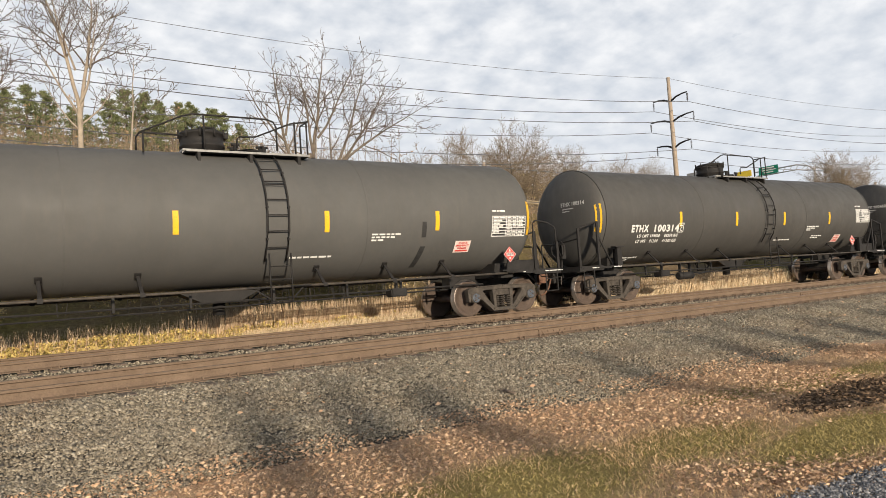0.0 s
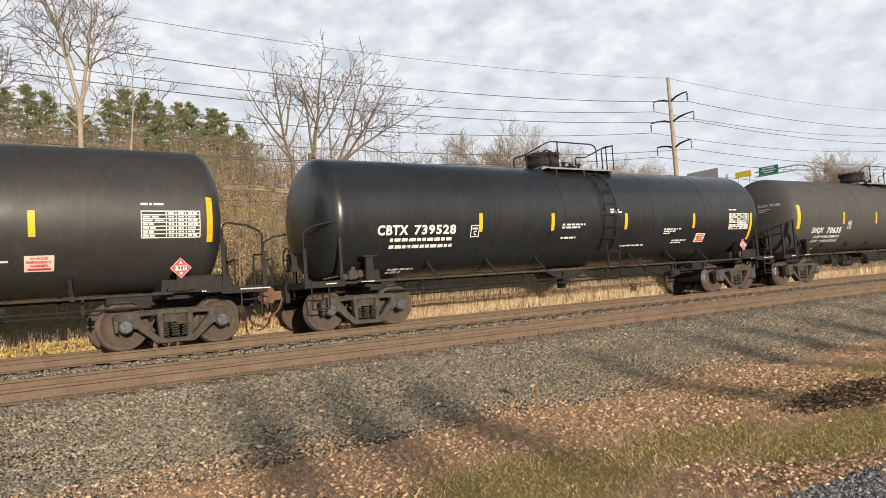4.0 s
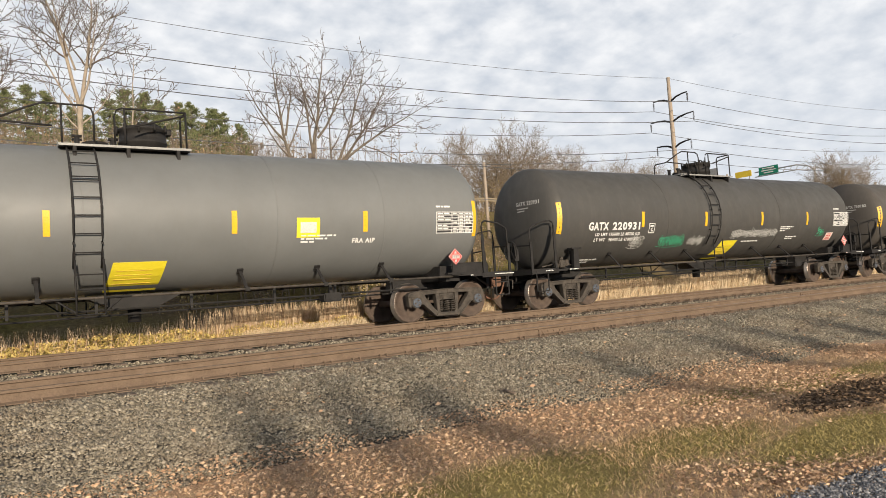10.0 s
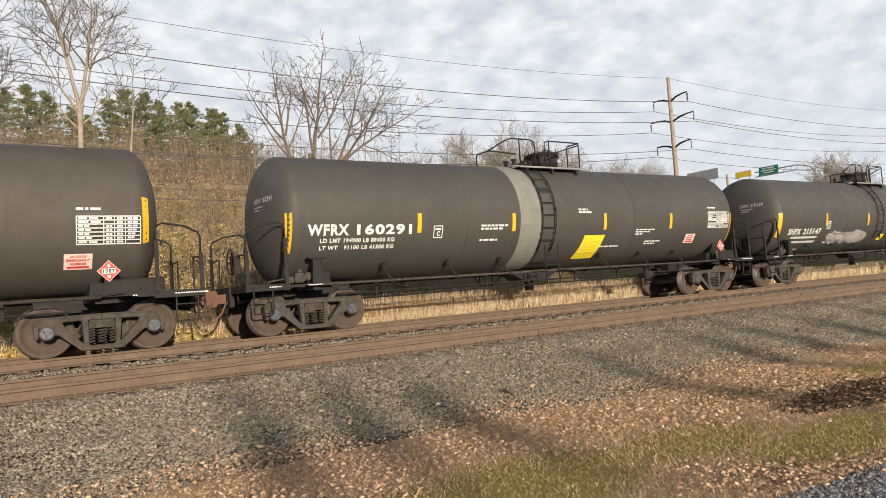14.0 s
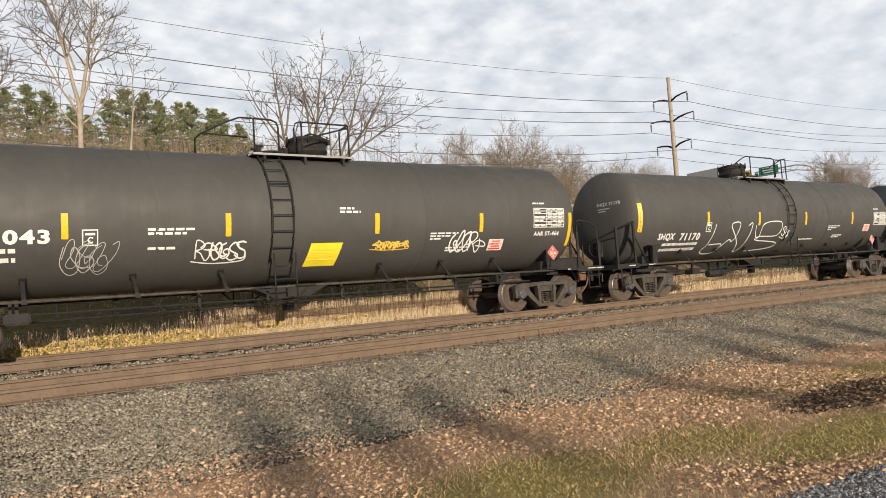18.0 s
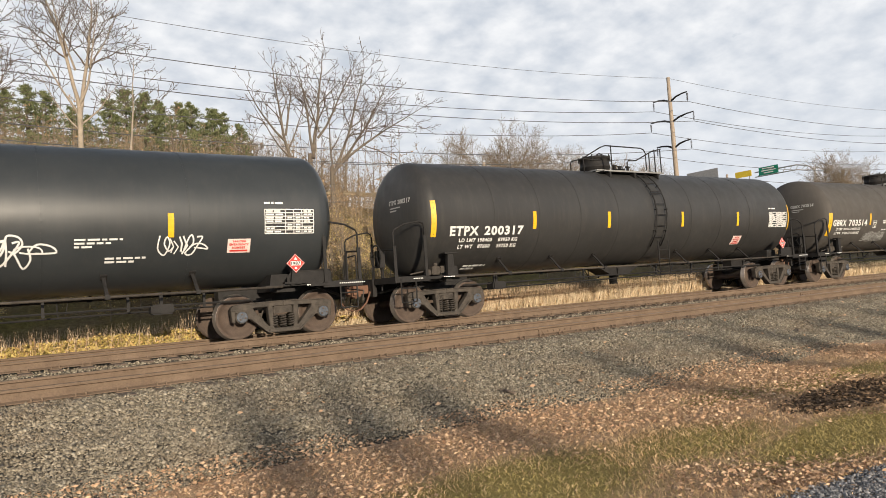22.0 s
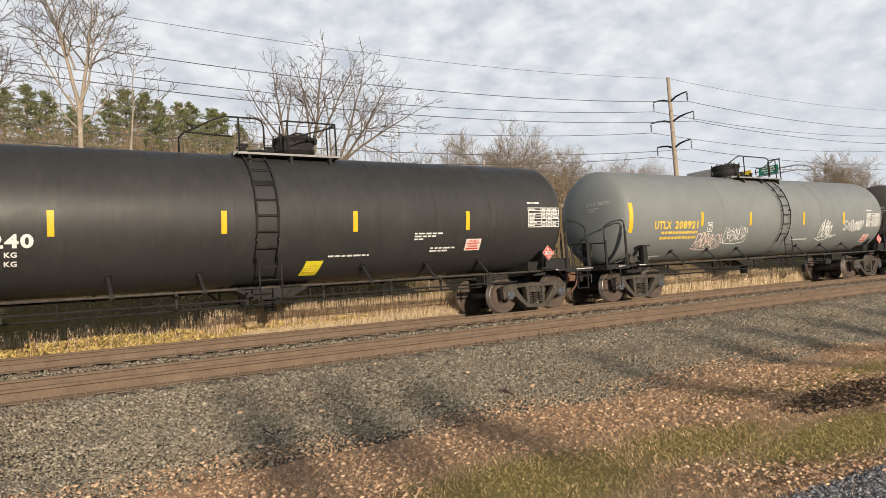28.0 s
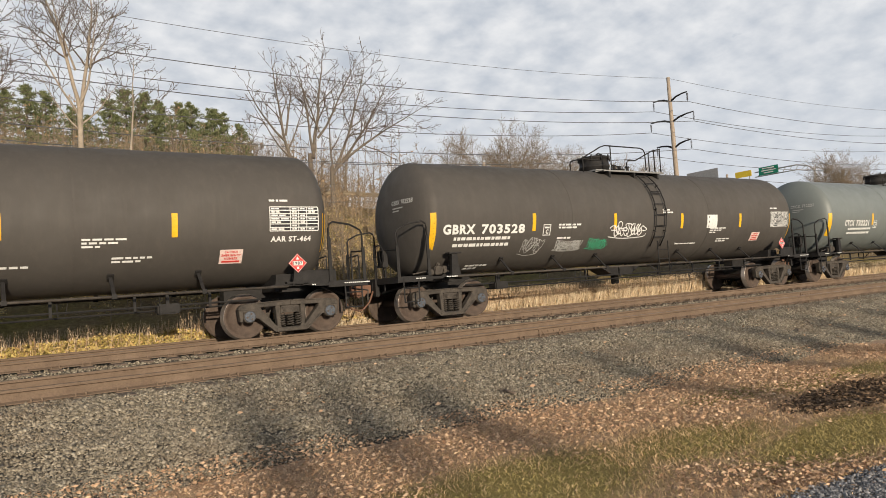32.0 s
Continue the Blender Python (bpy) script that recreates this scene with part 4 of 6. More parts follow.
# name of the mark, its ends along the car, base height, height, paint, top layout, stripe places, stripe heights, extras
CARS = [
    dict(st=(-1.12, 2.0, 4.84), lad=0.89, mark=None, scuff=1, paint="worn", top="a", hi=1, table=(6.49, 1.94), placard=6.95, notice=(5.42, 1.59), ends=(-7.50, 7.68)),
    dict(st=(-4.15, -1.25, 1.57, 4.6), lad=0.64, mark="ETHX 100314", weight=("LD LMT 194800    88350 KG", "LT WT   91200    41350 KG"), text=(-6.36, -4.22, 1.96, 0.25), paint="charcoal", top="a", hi=1, braced=1, square=-4.25, rim=1, table=(6.60, 2.16), placard=6.08, notice=(5.25, 1.46), ends=(-7.60, 7.83)),
    dict(st=(-4.34, -1.62, 1.62, 4.62), lad=-0.54, mark="ETPX 200452", weight=("LD LMT 198400    89950 KG", "LT WT   87600    39750 KG"), text=(-7.06, -4.69, 1.90, 0.27), paint="black", top="b", hi=1, seams=1, label=(0.06, 1.27, 0.42, 0.24), table=(6.38, 2.05), placard=7.04, notice=(4.5, 1.53), ends=(-7.51, 7.63)),
    dict(st=(-3.86, -1.46, 1.39, 4.49), lad=0.69, mark="CBTX 739528", text=(-6.76, -4.61, 2.01, 0.27), paint="gloss", top="a", seams=2, square=-4.16, memo=-1.11, table=(6.32, 2.00), placard=6.93, notice=(4.7, 1.63), ends=(-7.50, 7.53), long=1),
    dict(st=(-4.31, -1.75, 2.04, 4.8), lad=0.63, mark="SHQX 70635", weight=("LD LMT 194900 LB 88400 KG", "LT WT   91100 LB 41300 KG"), text=(-6.49, -4.14, 1.77, 0.27), paint="charcoal", top="a", hi=1, braced=1, square=-3.95, label=(1.15, 1.54, 0.75, 0.33), lblmat="pink", table=(6.62, 2.05), placard=6.14, notice=None, ends=(-7.45, 7.83)),
    dict(st=(-4.22, -1.35, 1.85, 4.65), lad=-0.25, mark="WFRX 160270", rim=1, weight=("LD LMT 195200 LB 88500 KG", "LT WT   90800 LB 41200 KG"), text=(-7.01, -4.41, 2.01, 0.28), paint="charcoal", top="b", square=-3.58, label=(0.74, 1.30, 0.72, 0.60), memo=-2.48, tags=((1.25, 1.5, 0.5, 0.25, "greywhite"),), table=(6.50, 2.12), placard=7.20, notice=(6.38, 1.6), ends=(-7.38, 7.76)),
    dict(st=(-4.24, -1.58, 1.69, 4.61), lad=-0.94, mark="GATX 224445", weight=("LD LMT 195200 LB 88500 KG", "LT WT   90800 LB 41200 KG"), text=(-6.47, -4.34, 2.03, 0.27), paint="grey", top="b", hi=1, seams=2, square=-3.64, label=(-0.62, 1.13, 0.95, 0.50), sheet2=(3.0, 2.0), table=(6.50, 2.04), placard=6.96, notice=None, ends=(-7.60, 7.62)),
    dict(st=(-4.17, -1.17, 1.92, 4.77), lad=-0.75, mark="GATX 220931", weight=("LD LMT 195600 LB 88700 KG", "LT WT   90400 LB 41000 KG"), text=(-6.41, -4.30, 2.03, 0.27), paint="charcoal", top="b", hi=1, square=-3.89, label=(-0.2, 1.12, 0.85, 0.52), tags=((-3.3, 1.55, 1.1, 0.30, "green"), (-1.9, 1.55, 0.7, 0.25, "greywhite"), (0.25, 1.72, 2.6, 0.26, "greywhite"), (-4.6, 1.55, 0.5, 0.35, "greywhite"), (5.6, 1.7, 0.4, 0.3, "green")), table=(6.62, 2.05), placard=7.17, notice=(6.32, 1.54), ends=(-7.48, 7.79)),
    dict(st=(-4.17, -1.44, 2.1, 4.9), lad=0.98, mark="CBTX 738182", weight=("LD LMT 195200 LB 88500 KG", "LT WT   90800 LB 41200 KG"), text=(-6.44, -4.25, 2.03, 0.27), paint="warm", top="a", hi=1, square=-3.75, tags=((-0.9, 1.75, 0.9, 0.22, "greywhite"), (2.55, 1.8, 0.5, 0.45, "greywhite")), table=(6.55, 1.96), placard=7.04, notice=(6.35, 1.54), ends=(-7.55, 7.71)),
    dict(st=(-4.4, -1.55, 1.78, 4.63), lad=-0.4, mark="WFRX 160291", weight=("LD LMT 194900 LB 88400 KG", "LT WT   91100 LB 41300 KG"), text=(-7.19, -4.61, 2.03, 0.28), paint="charcoal", top="b", square=-4.0, label=(0.9, 1.31, 0.80, 0.60), memo=-2.6, ring=1, ends=(-7.57, 7.66)),
    dict(st=(-4.45, -1.27, 1.64, 4.75), lad=-0.41, mark="SHPX 215147", text=(-6.95, -4.75, 1.76, 0.25), paint="charcoal", top="b", square=-4.4, label=(-0.02, 1.47, 0.39, 0.22), tags=((-4.2, 1.40, 3.0, 0.42, "white"), (1.85, 2.0, 1.5, 0.42, "white")), peace=(2.55, 1.78), table=(6.72, 2.11), placard=6.20, notice=(5.16, 1.82), ends=(-7.50, 7.86)),
    dict(st=(-4.55, -1.68, 1.66, 4.58), lad=-0.57, mark="TCBX 305043", text=(-7.40, -4.78, 1.98, 0.29), paint="charcoal", top="b", square=-4.28, label=(0, 1.42, 0.74, 0.46), memo=-3.18, tags=((-4.63, 1.45, 0.7, 0.6, "greywhite"), (-2.33, 1.60, 0.95, 0.35, "white"), (1.57, 1.72, 0.9, 0.16, "gold"), (3.67, 1.55, 0.95, 0.45, "white")), aar=1, table=(6.29, 2.14), placard=6.85, notice=(4.88, 1.61), ends=(-7.55, 7.58)),
    dict(st=(-4.27, -1.46, 1.48, 4.82), lad=0.45, mark="SHQX 71170", text=(-6.60, -4.58, 1.69, 0.27), paint="charcoal", top="a", hi=1, braced=1, square=-4.35, tags=((-4.1, 1.25, 4.1, 0.95, "white"),), big=1, table=(6.53, 2.06), placard=6.14, notice=(5.78, 1.82), ends=(-7.47, 7.74)),
    dict(st=(-4.43, -1.52, 1.86, 4.74), lad=-0.39, mark="CBTX 736980", weight=("LD LMT 195700 LB 88750 KG", "LT WT   90300 LB 40950 KG"), text=(-7.17, -4.55, 1.96, 0.29), paint="blue", top="b", seams=2, square=-4.15, memo=-2.9, tags=((-4.5, 1.35, 0.75, 0.62, "white"), (-3.4, 1.5, 0.8, 0.5, "white"), (-2.0, 1.55, 1.2, 0.35, "white"), (0.3, 1.42, 1.2, 0.30, "white"), (1.6, 1.55, 1.05, 0.5, "white"), (4.5, 1.7, 0.8, 0.35, "white")), table=(6.57, 2.09), placard=7.17, notice=(5.82, 1.74), ends=(-7.55, 7.89), long=1),
    dict(st=(-4.29, -1.5, 1.75, 4.61), lad=0.67, mark="ETPX 200317", weight=("LD LMT 198400    89950 KG", "LT WT   87600    39750 KG"), text=(-6.97, -4.67, 1.97, 0.27), paint="black", top="a", hi=1, seams=1, table=(6.42, 2.05), placard=7.06, notice=(4.55, 1.52), ends=(-7.43, 7.64)),
    dict(st=(-4.47, -1.39, 1.69, 4.73), lad=0.53, mark="GBRX 703514", weight=("LD LMT 194700 LB 88300 KG", "LT WT   91300 LB 41400 KG"), text=(-7.36, -4.75, 2.02, 0.29), paint="warm", top="a", square=-4.21, memo=-3.41, tags=((-4.7, 1.45, 1.7, 0.35, "greywhite"), (-1.27, 1.45, 1.3, 0.72, "greywhite"), (1.25, 1.24, 1.75, 0.62, "white"), (3.84, 1.48, 1.0, 0.46, "white")), sheetw=0.68, sheet2=(2.72, 2.05), sheetmat="greywhite", table=(6.53, 2.12), placard=7.05, notice=(5.45, 1.63), ends=(-7.48, 7.72)),
    dict(st=(-4.4, -2.25, 1.05, 4.58), lad=-1.01, mark="MULX 731072", text=(-6.40, -4.34, 2.01, 0.27), paint="blue", top="b", hi=1, square=-3.99, label=(0.08, 1.30, 0.74, 0.43), ends=(-7.50, 7.66)),
    dict(st=(-4.33, -1.33, 1.55, 4.6), lad=-0.46, mark="ETPX 200240", weight=("LD LMT 198100    89850 KG", "LT WT   87900    39850 KG"), text=(-6.98, -4.59, 1.92, 0.28), paint="black", top="b", hi=1, seams=1, label=(0.44, 1.24, 0.40, 0.28), table=(6.54, 2.15), placard=7.12, notice=(4.61, 1.63), ends=(-7.50, 7.77)),
    dict(st=(-4.15, -1.54, 1.78, 4.59), lad=0.52, mark="UTLX 208921", text=(-6.42, -4.35, 2.03, 0.29), paint="pale", top="a", hi=1, textmat="gold", square=-3.85, tags=((-4.3, 1.45, 1.3, 0.42, "pink"), (-2.9, 1.6, 1.2, 0.45, "white"), (2.9, 1.62, 0.8, 0.6, "white"), (4.6, 1.85, 1.4, 0.35, "white")), table=(6.38, 2.00), placard=7.17, notice=(6.48, 1.43), ends=(-7.44, 7.87)),
    dict(st=(-4.39, -1.5, 1.84, 4.69), lad=0.76, mark="TCBX 305091", weight=("LD LMT 195900 LB 88850 KG", "LT WT   90100 LB 40850 KG"), text=(-7.18, -4.57, 2.00, 0.29), paint="warm", top="a", square=-3.26, memo=-2.21, tags=((-3.4, 1.35, 0.9, 0.65, "white"), (-4.3, 1.30, 1.0, 0.2, "greywhite")), aar=1, table=(6.56, 2.14), placard=7.10, notice=(5.57, 1.54), ends=(-7.54, 7.81)),
    dict(st=(-4.38, -1.32, 1.65, 4.67), lad=0.57, mark="GBRX 703528", text=(-7.25, -4.70, 2.00, 0.28), paint="warm", top="a", square=-4.05, memo=-3.5, tags=((-1.5, 1.85, 1.4, 0.35, "white"), (-4.7, 1.5, 0.6, 0.4, "greywhite"), (-3.5, 1.55, 0.9, 0.25, "greywhite"), (-2.3, 1.55, 0.7, 0.3, "green")), sheet2=(2.9, 2.05), sheetmat="white", ends=(-7.50, 7.66)),
    dict(st=(-4.3, -1.45, 1.75, 4.7), lad=0.6, mark="CTCX 732221", text=(-6.48, -4.60, 2.02, 0.27), paint="greengrey", top="a", square=-4.2, ends=(-7.50, 7.66)),
]
PAINT_WORDS = {"worn": "faded charcoal grey", "charcoal": "charcoal grey", "warm": "dusty brownish grey", "black": "satin black", "gloss": "glossy black", "blue": "blue-black", "grey": "mid grey", "pale": "pale grey", "greengrey": "pale greenish grey"}


def marks(car, spec, seed):
    """Everything painted or stuck on the flank."""
    rnd = random.Random(seed)
    hi = spec.get("hi")
    zs = 2.10 if hi else 2.05
    for u in spec.get("st", (-4.3, -1.45, 1.75, 4.7)):
        bm = bmesh.new()
        tank_patch(bm, -0.055, 0.055, zs, zs + 0.44, 0.006)
        piece("stripe", once(("stripe", hi), lambda b=bm: finish("stripe", b, M["yellow"])), car, pose(u, 0, 0), "yellow reflective strip")
    for u in spec["ends"]:
        bm = bmesh.new()
        z0 = 1.95 if hi else 1.66
        tank_patch(bm, u - 0.06, u + 0.06, z0, z0 + 0.85, 0.008, 8)
        part("stripe", bm, M["yellow"], car, "tall yellow reflective strip")
    if spec["mark"]:
        u0, u1, z, h = spec["text"]
        ink = M[spec.get("textmat", "white")]
        u1 = min(u1, spec["st"][0] - 0.09) if abs(u1 - spec["st"][0]) < 0.5 else u1
        owner, number = spec["mark"].split()
        space = 2.0 if spec.get("braced") else 1.15
        unit = (u1 - u0) / (len(owner) * 1.08 + space + len(number))
        cut = u0 + unit * len(owner) * 1.08
        letters(owner, u0, cut, z, z + 0.82 * h, ink, car, "large painted letter")
        letters(number, cut + unit * space * 0.75, u1, z, z + 0.82 * h, ink, car, "large painted figure")
        if "weight" in spec:
            for i, words in enumerate(spec["weight"]):
                piece("weight_line", text_mesh(words, u0 + 0.30, u0 + 0.30 + 0.0735 * len(words), z - 0.15 - 0.145 * i, z - 0.06 - 0.145 * i, ink), car)["kind"] = "stuff"
        else:
            for i in range(2):
                bm = bmesh.new()
                bars(bm, u0 + 0.35, z - 0.07 - 0.15 * i, [1.75], 0.07, 0.05, rnd)
                part("weight_line", bm, ink, car)["kind"] = "stuff"
        # the mark again, small, on the head
        me = text_mesh(spec["mark"], 0, 1, 2.0, 2.2, M["greywhite"], flat=True)
        for v in me.vertices:
            v.co = on_head(-0.10 - 0.85 * v.co.x, 2.95 + 0.6 * (v.co.z - 2.1))
        piece("end_lettering", me, car)["kind"] = "stuff"
        bm = bmesh.new()
        for j in range(2):
            q = [on_head(-0.14 - a_, 2.80 - 0.07 * j + b_) for a_, b_ in ((0, 0), (0.45 - 0.15 * j, 0), (0.45 - 0.15 * j, 0.03), (0, 0.03))]
            bm.faces.new([bm.verts.new(c_) for c_ in q])
        part("end_stencil", bm, M["greywhite"], car)["kind"] = "stuff"
    memo = [(1.2 + rnd.uniform(-0.3, 0.4), 1.62, [1.0]), (3.6, 1.72, [0.7, 0.5]), (-6.2, 1.28, [0.7, 0.4]), (3.1, 2.05, [0.8, 0.6, 0.3])]
    memo = [v for v in memo if rnd.random() < 0.8]
    big = []
    if "memo" in spec:
        big = [(spec["memo"], 2.22, [0.85, 0.7]), (spec["memo"], 1.88, [0.55]), (0.75, 2.62, [0.35, 0.5])]
    for i, (u, z, rows) in enumerate(memo + big):
        bm = bmesh.new()
        bars(bm, u, z, rows, 0.045 if i >= len(memo) else 0.032, 0.03, rnd)
        part("stencil", bm, M["white"], car)["kind"] = "stuff"
    # the table near the trailing end
    piece("data_table", panel_mesh(seed, spec.get("table", (6.45, 2.06))[1]), car, pose(spec.get("table", (6.45, 2.06))[0], 0, 0), "ruled white data table")
    if spec.get("notice", 1):
        bm = bmesh.new()
        u, z = spec.get("notice", (5.45, 1.62))
        tank_patch(bm, u, u + 0.46, z, z + 0.26, 0.006, 3, 0, 0.0)
        tank_patch(bm, u + 0.05, u + 0.41, z + 0.025, z + 0.055, 0.010, 1, 1)
        part("emergency_notice", bm, [M["pink"], M["red"]], car, "pale notice with red words")
        for i, (word, w_) in enumerate((("24-HOUR", 0.27), ("EMERGENCY", 0.39), ("NUMBER", 0.27))):
            piece("notice_words", text_mesh(word, u + 0.23 - w_ / 2, u + 0.23 + w_ / 2, z + 0.198 - 0.06 * i, z + 0.24 - 0.06 * i, M["red"]), car)["kind"] = "stuff"
    if "square" in spec:
        bm = bmesh.new()
        u = spec["square"]
        for a, b, c, d in ((0, 0.26, 0, 0.02), (0, 0.26, 0.26, 0.28), (0, 0.02, 0, 0.28), (0.24, 0.26, 0, 0.28), (0.05, 0.21, 0.18, 0.22)):
            tank_patch(bm, u + a, u + b, 1.93 + c, 1.93 + d, 0.006, 2)
        part("stencil_box", bm, M["white"], car)["kind"] = "stuff"
        letters("C", u + 0.085, u + 0.175, 1.975, 2.085, M["white"], car, "small white letter")
    if "peace" in spec:
        u, z = spec["peace"]
        bm = bmesh.new()
        ribbon(bm, [(u + 0.2 * math.cos(a), z + 0.2 * math.sin(a)) for a in [2 * math.pi * i / 12 for i in range(13)]], 0.016)
        for a in (90, 270, 225, 315):
            ribbon(bm, [(u, z), (u + 0.2 * math.cos(radians(a)), z + 0.2 * math.sin(radians(a)))], 0.014)
        part("graffiti", bm, M["white"], car, "spray-painted ring with four spokes")["kind"] = "stuff"
    if spec.get("scuff"):
        bm = bmesh.new()
        rows = [(2.66, 0.10), (2.58, 0.12), (2.50, 0.07), (2.38, 0.085), (2.20, 0.06), (2.0, 0.05), (1.85, 0.012)]
        last = None
        for z, w in rows:
            q = [bm.verts.new(on_tank(-4.28 + d * w, z, 0.008)) for d in (-1, 1)]
            if last:
                bm.faces.new((last[0], last[1], q[1], q[0]))
            last = q
        part("scuff", bm, M["white"], car, "bare pale scuff in the paint")
        bm = bmesh.new()
        tank_patch(bm, 4.42, 4.54, 1.95, 2.30, 0.006, 4)
        tank_patch(bm, 4.34, 4.48, 1.30, 1.75, 0.006, 4, 0, 0.2)
        part("smear", bm, M["black_panel"], car, "dark smear of oil down the flank")["kind"] = "stuff"
    if "label" in spec:
        u, z, w, h = spec["label"]
        bm = bmesh.new()
        tank_patch(bm, u, u + w, z, z + h, 0.007, 4, 0, 0.22)
        for i in range(4):
            tank_patch(bm, u + 0.1 * w + 0.22 * (h * (0.25 + 0.15 * i)), u + 0.85 * w, z + h * (0.25 + 0.15 * i), z + h * (0.27 + 0.15 * i), 0.010, 1, 1)
        part("label", bm, [M[spec.get("lblmat", "label")], M["gold"]], car, "yellow sheet label with faint lines")
    if "sheet2" in spec:
        u, z = spec["sheet2"]
        bm = bmesh.new()
        tank_patch(bm, u, u + spec.get("sheetw", 0.52), z, z + 0.40, 0.006, 3)
        part("label", bm, M[spec.get("sheetmat", "label")], car, "square sheet label")
        if "sheetmat" not in spec:
            bm = bmesh.new()
            tank_patch(bm, u + 0.08, u + 0.44, z + 0.09, z + 0.31, 0.010, 3)
            part("notice", bm, M["pink"], car, "pale printed notice on a yellow sheet")
            letters("FRA AIP", u + 1.30, u + 1.86, 1.87, 1.97, M["white"], car, "small white letter")
    if spec.get("aar"):
        letters("AAR ST-464", spec["table"][0] + 0.02, spec["table"][0] + 0.90, 1.93, 2.04, M["white"], car, "small white letter")
    for i, (u, z, w, h, ink) in enumerate(spec.get("tags", ())):
        bm = bmesh.new()
        if spec.get("big"):
            ribbon(bm, [(u + w * a, z + h * b) for a, b in ((0.06, 0.95), (0.03, 0.35), (0.0, 0.12), (0.06, 0.03), (0.17, 0.05), (0.21, 0.25), (0.19, 0.32), (0.05, 0.30))], 0.016)
            ribbon(bm, [(u + w * a, z + h * b) for a, b in ((0.22, 0.22), (0.28, 0.45), (0.34, 0.40), (0.38, 0.95), (0.30, 1.0), (0.27, 0.85), (0.42, 0.3), (0.46, 0.05), (0.52, 0.2), (0.55, 0.95), (0.50, 0.9))], 0.016)
            ribbon(bm, [(u + w * a, z + h * b) for a, b in ((0.60, 0.90), (0.62, 0.60), (0.68, 0.48), (0.72, 0.95), (0.97, 1.0), (0.95, 0.55), (0.70, 0.52), (0.66, 0.40), (0.98, 0.30), (0.94, 0.12), (0.62, 0.05))], 0.016)
            scribble(bm, u + w + 0.02, z + 0.45, 0.42, 0.3, seed)
        else:
            if ink in ("greywhite", "green"):
                for layer in range(2):
                    scribble(bm, u, z + 0.08 * h * layer, w, 0.85 * h, seed * 31 + i + 7 * layer, 0.007)
            else:
                scribble(bm, u, z, w, h, seed * 31 + i, 0.009 + 0.015 * h)
        part("graffiti", bm, M[ink], car, "spray-painted scrawl")["kind"] = "stuff"


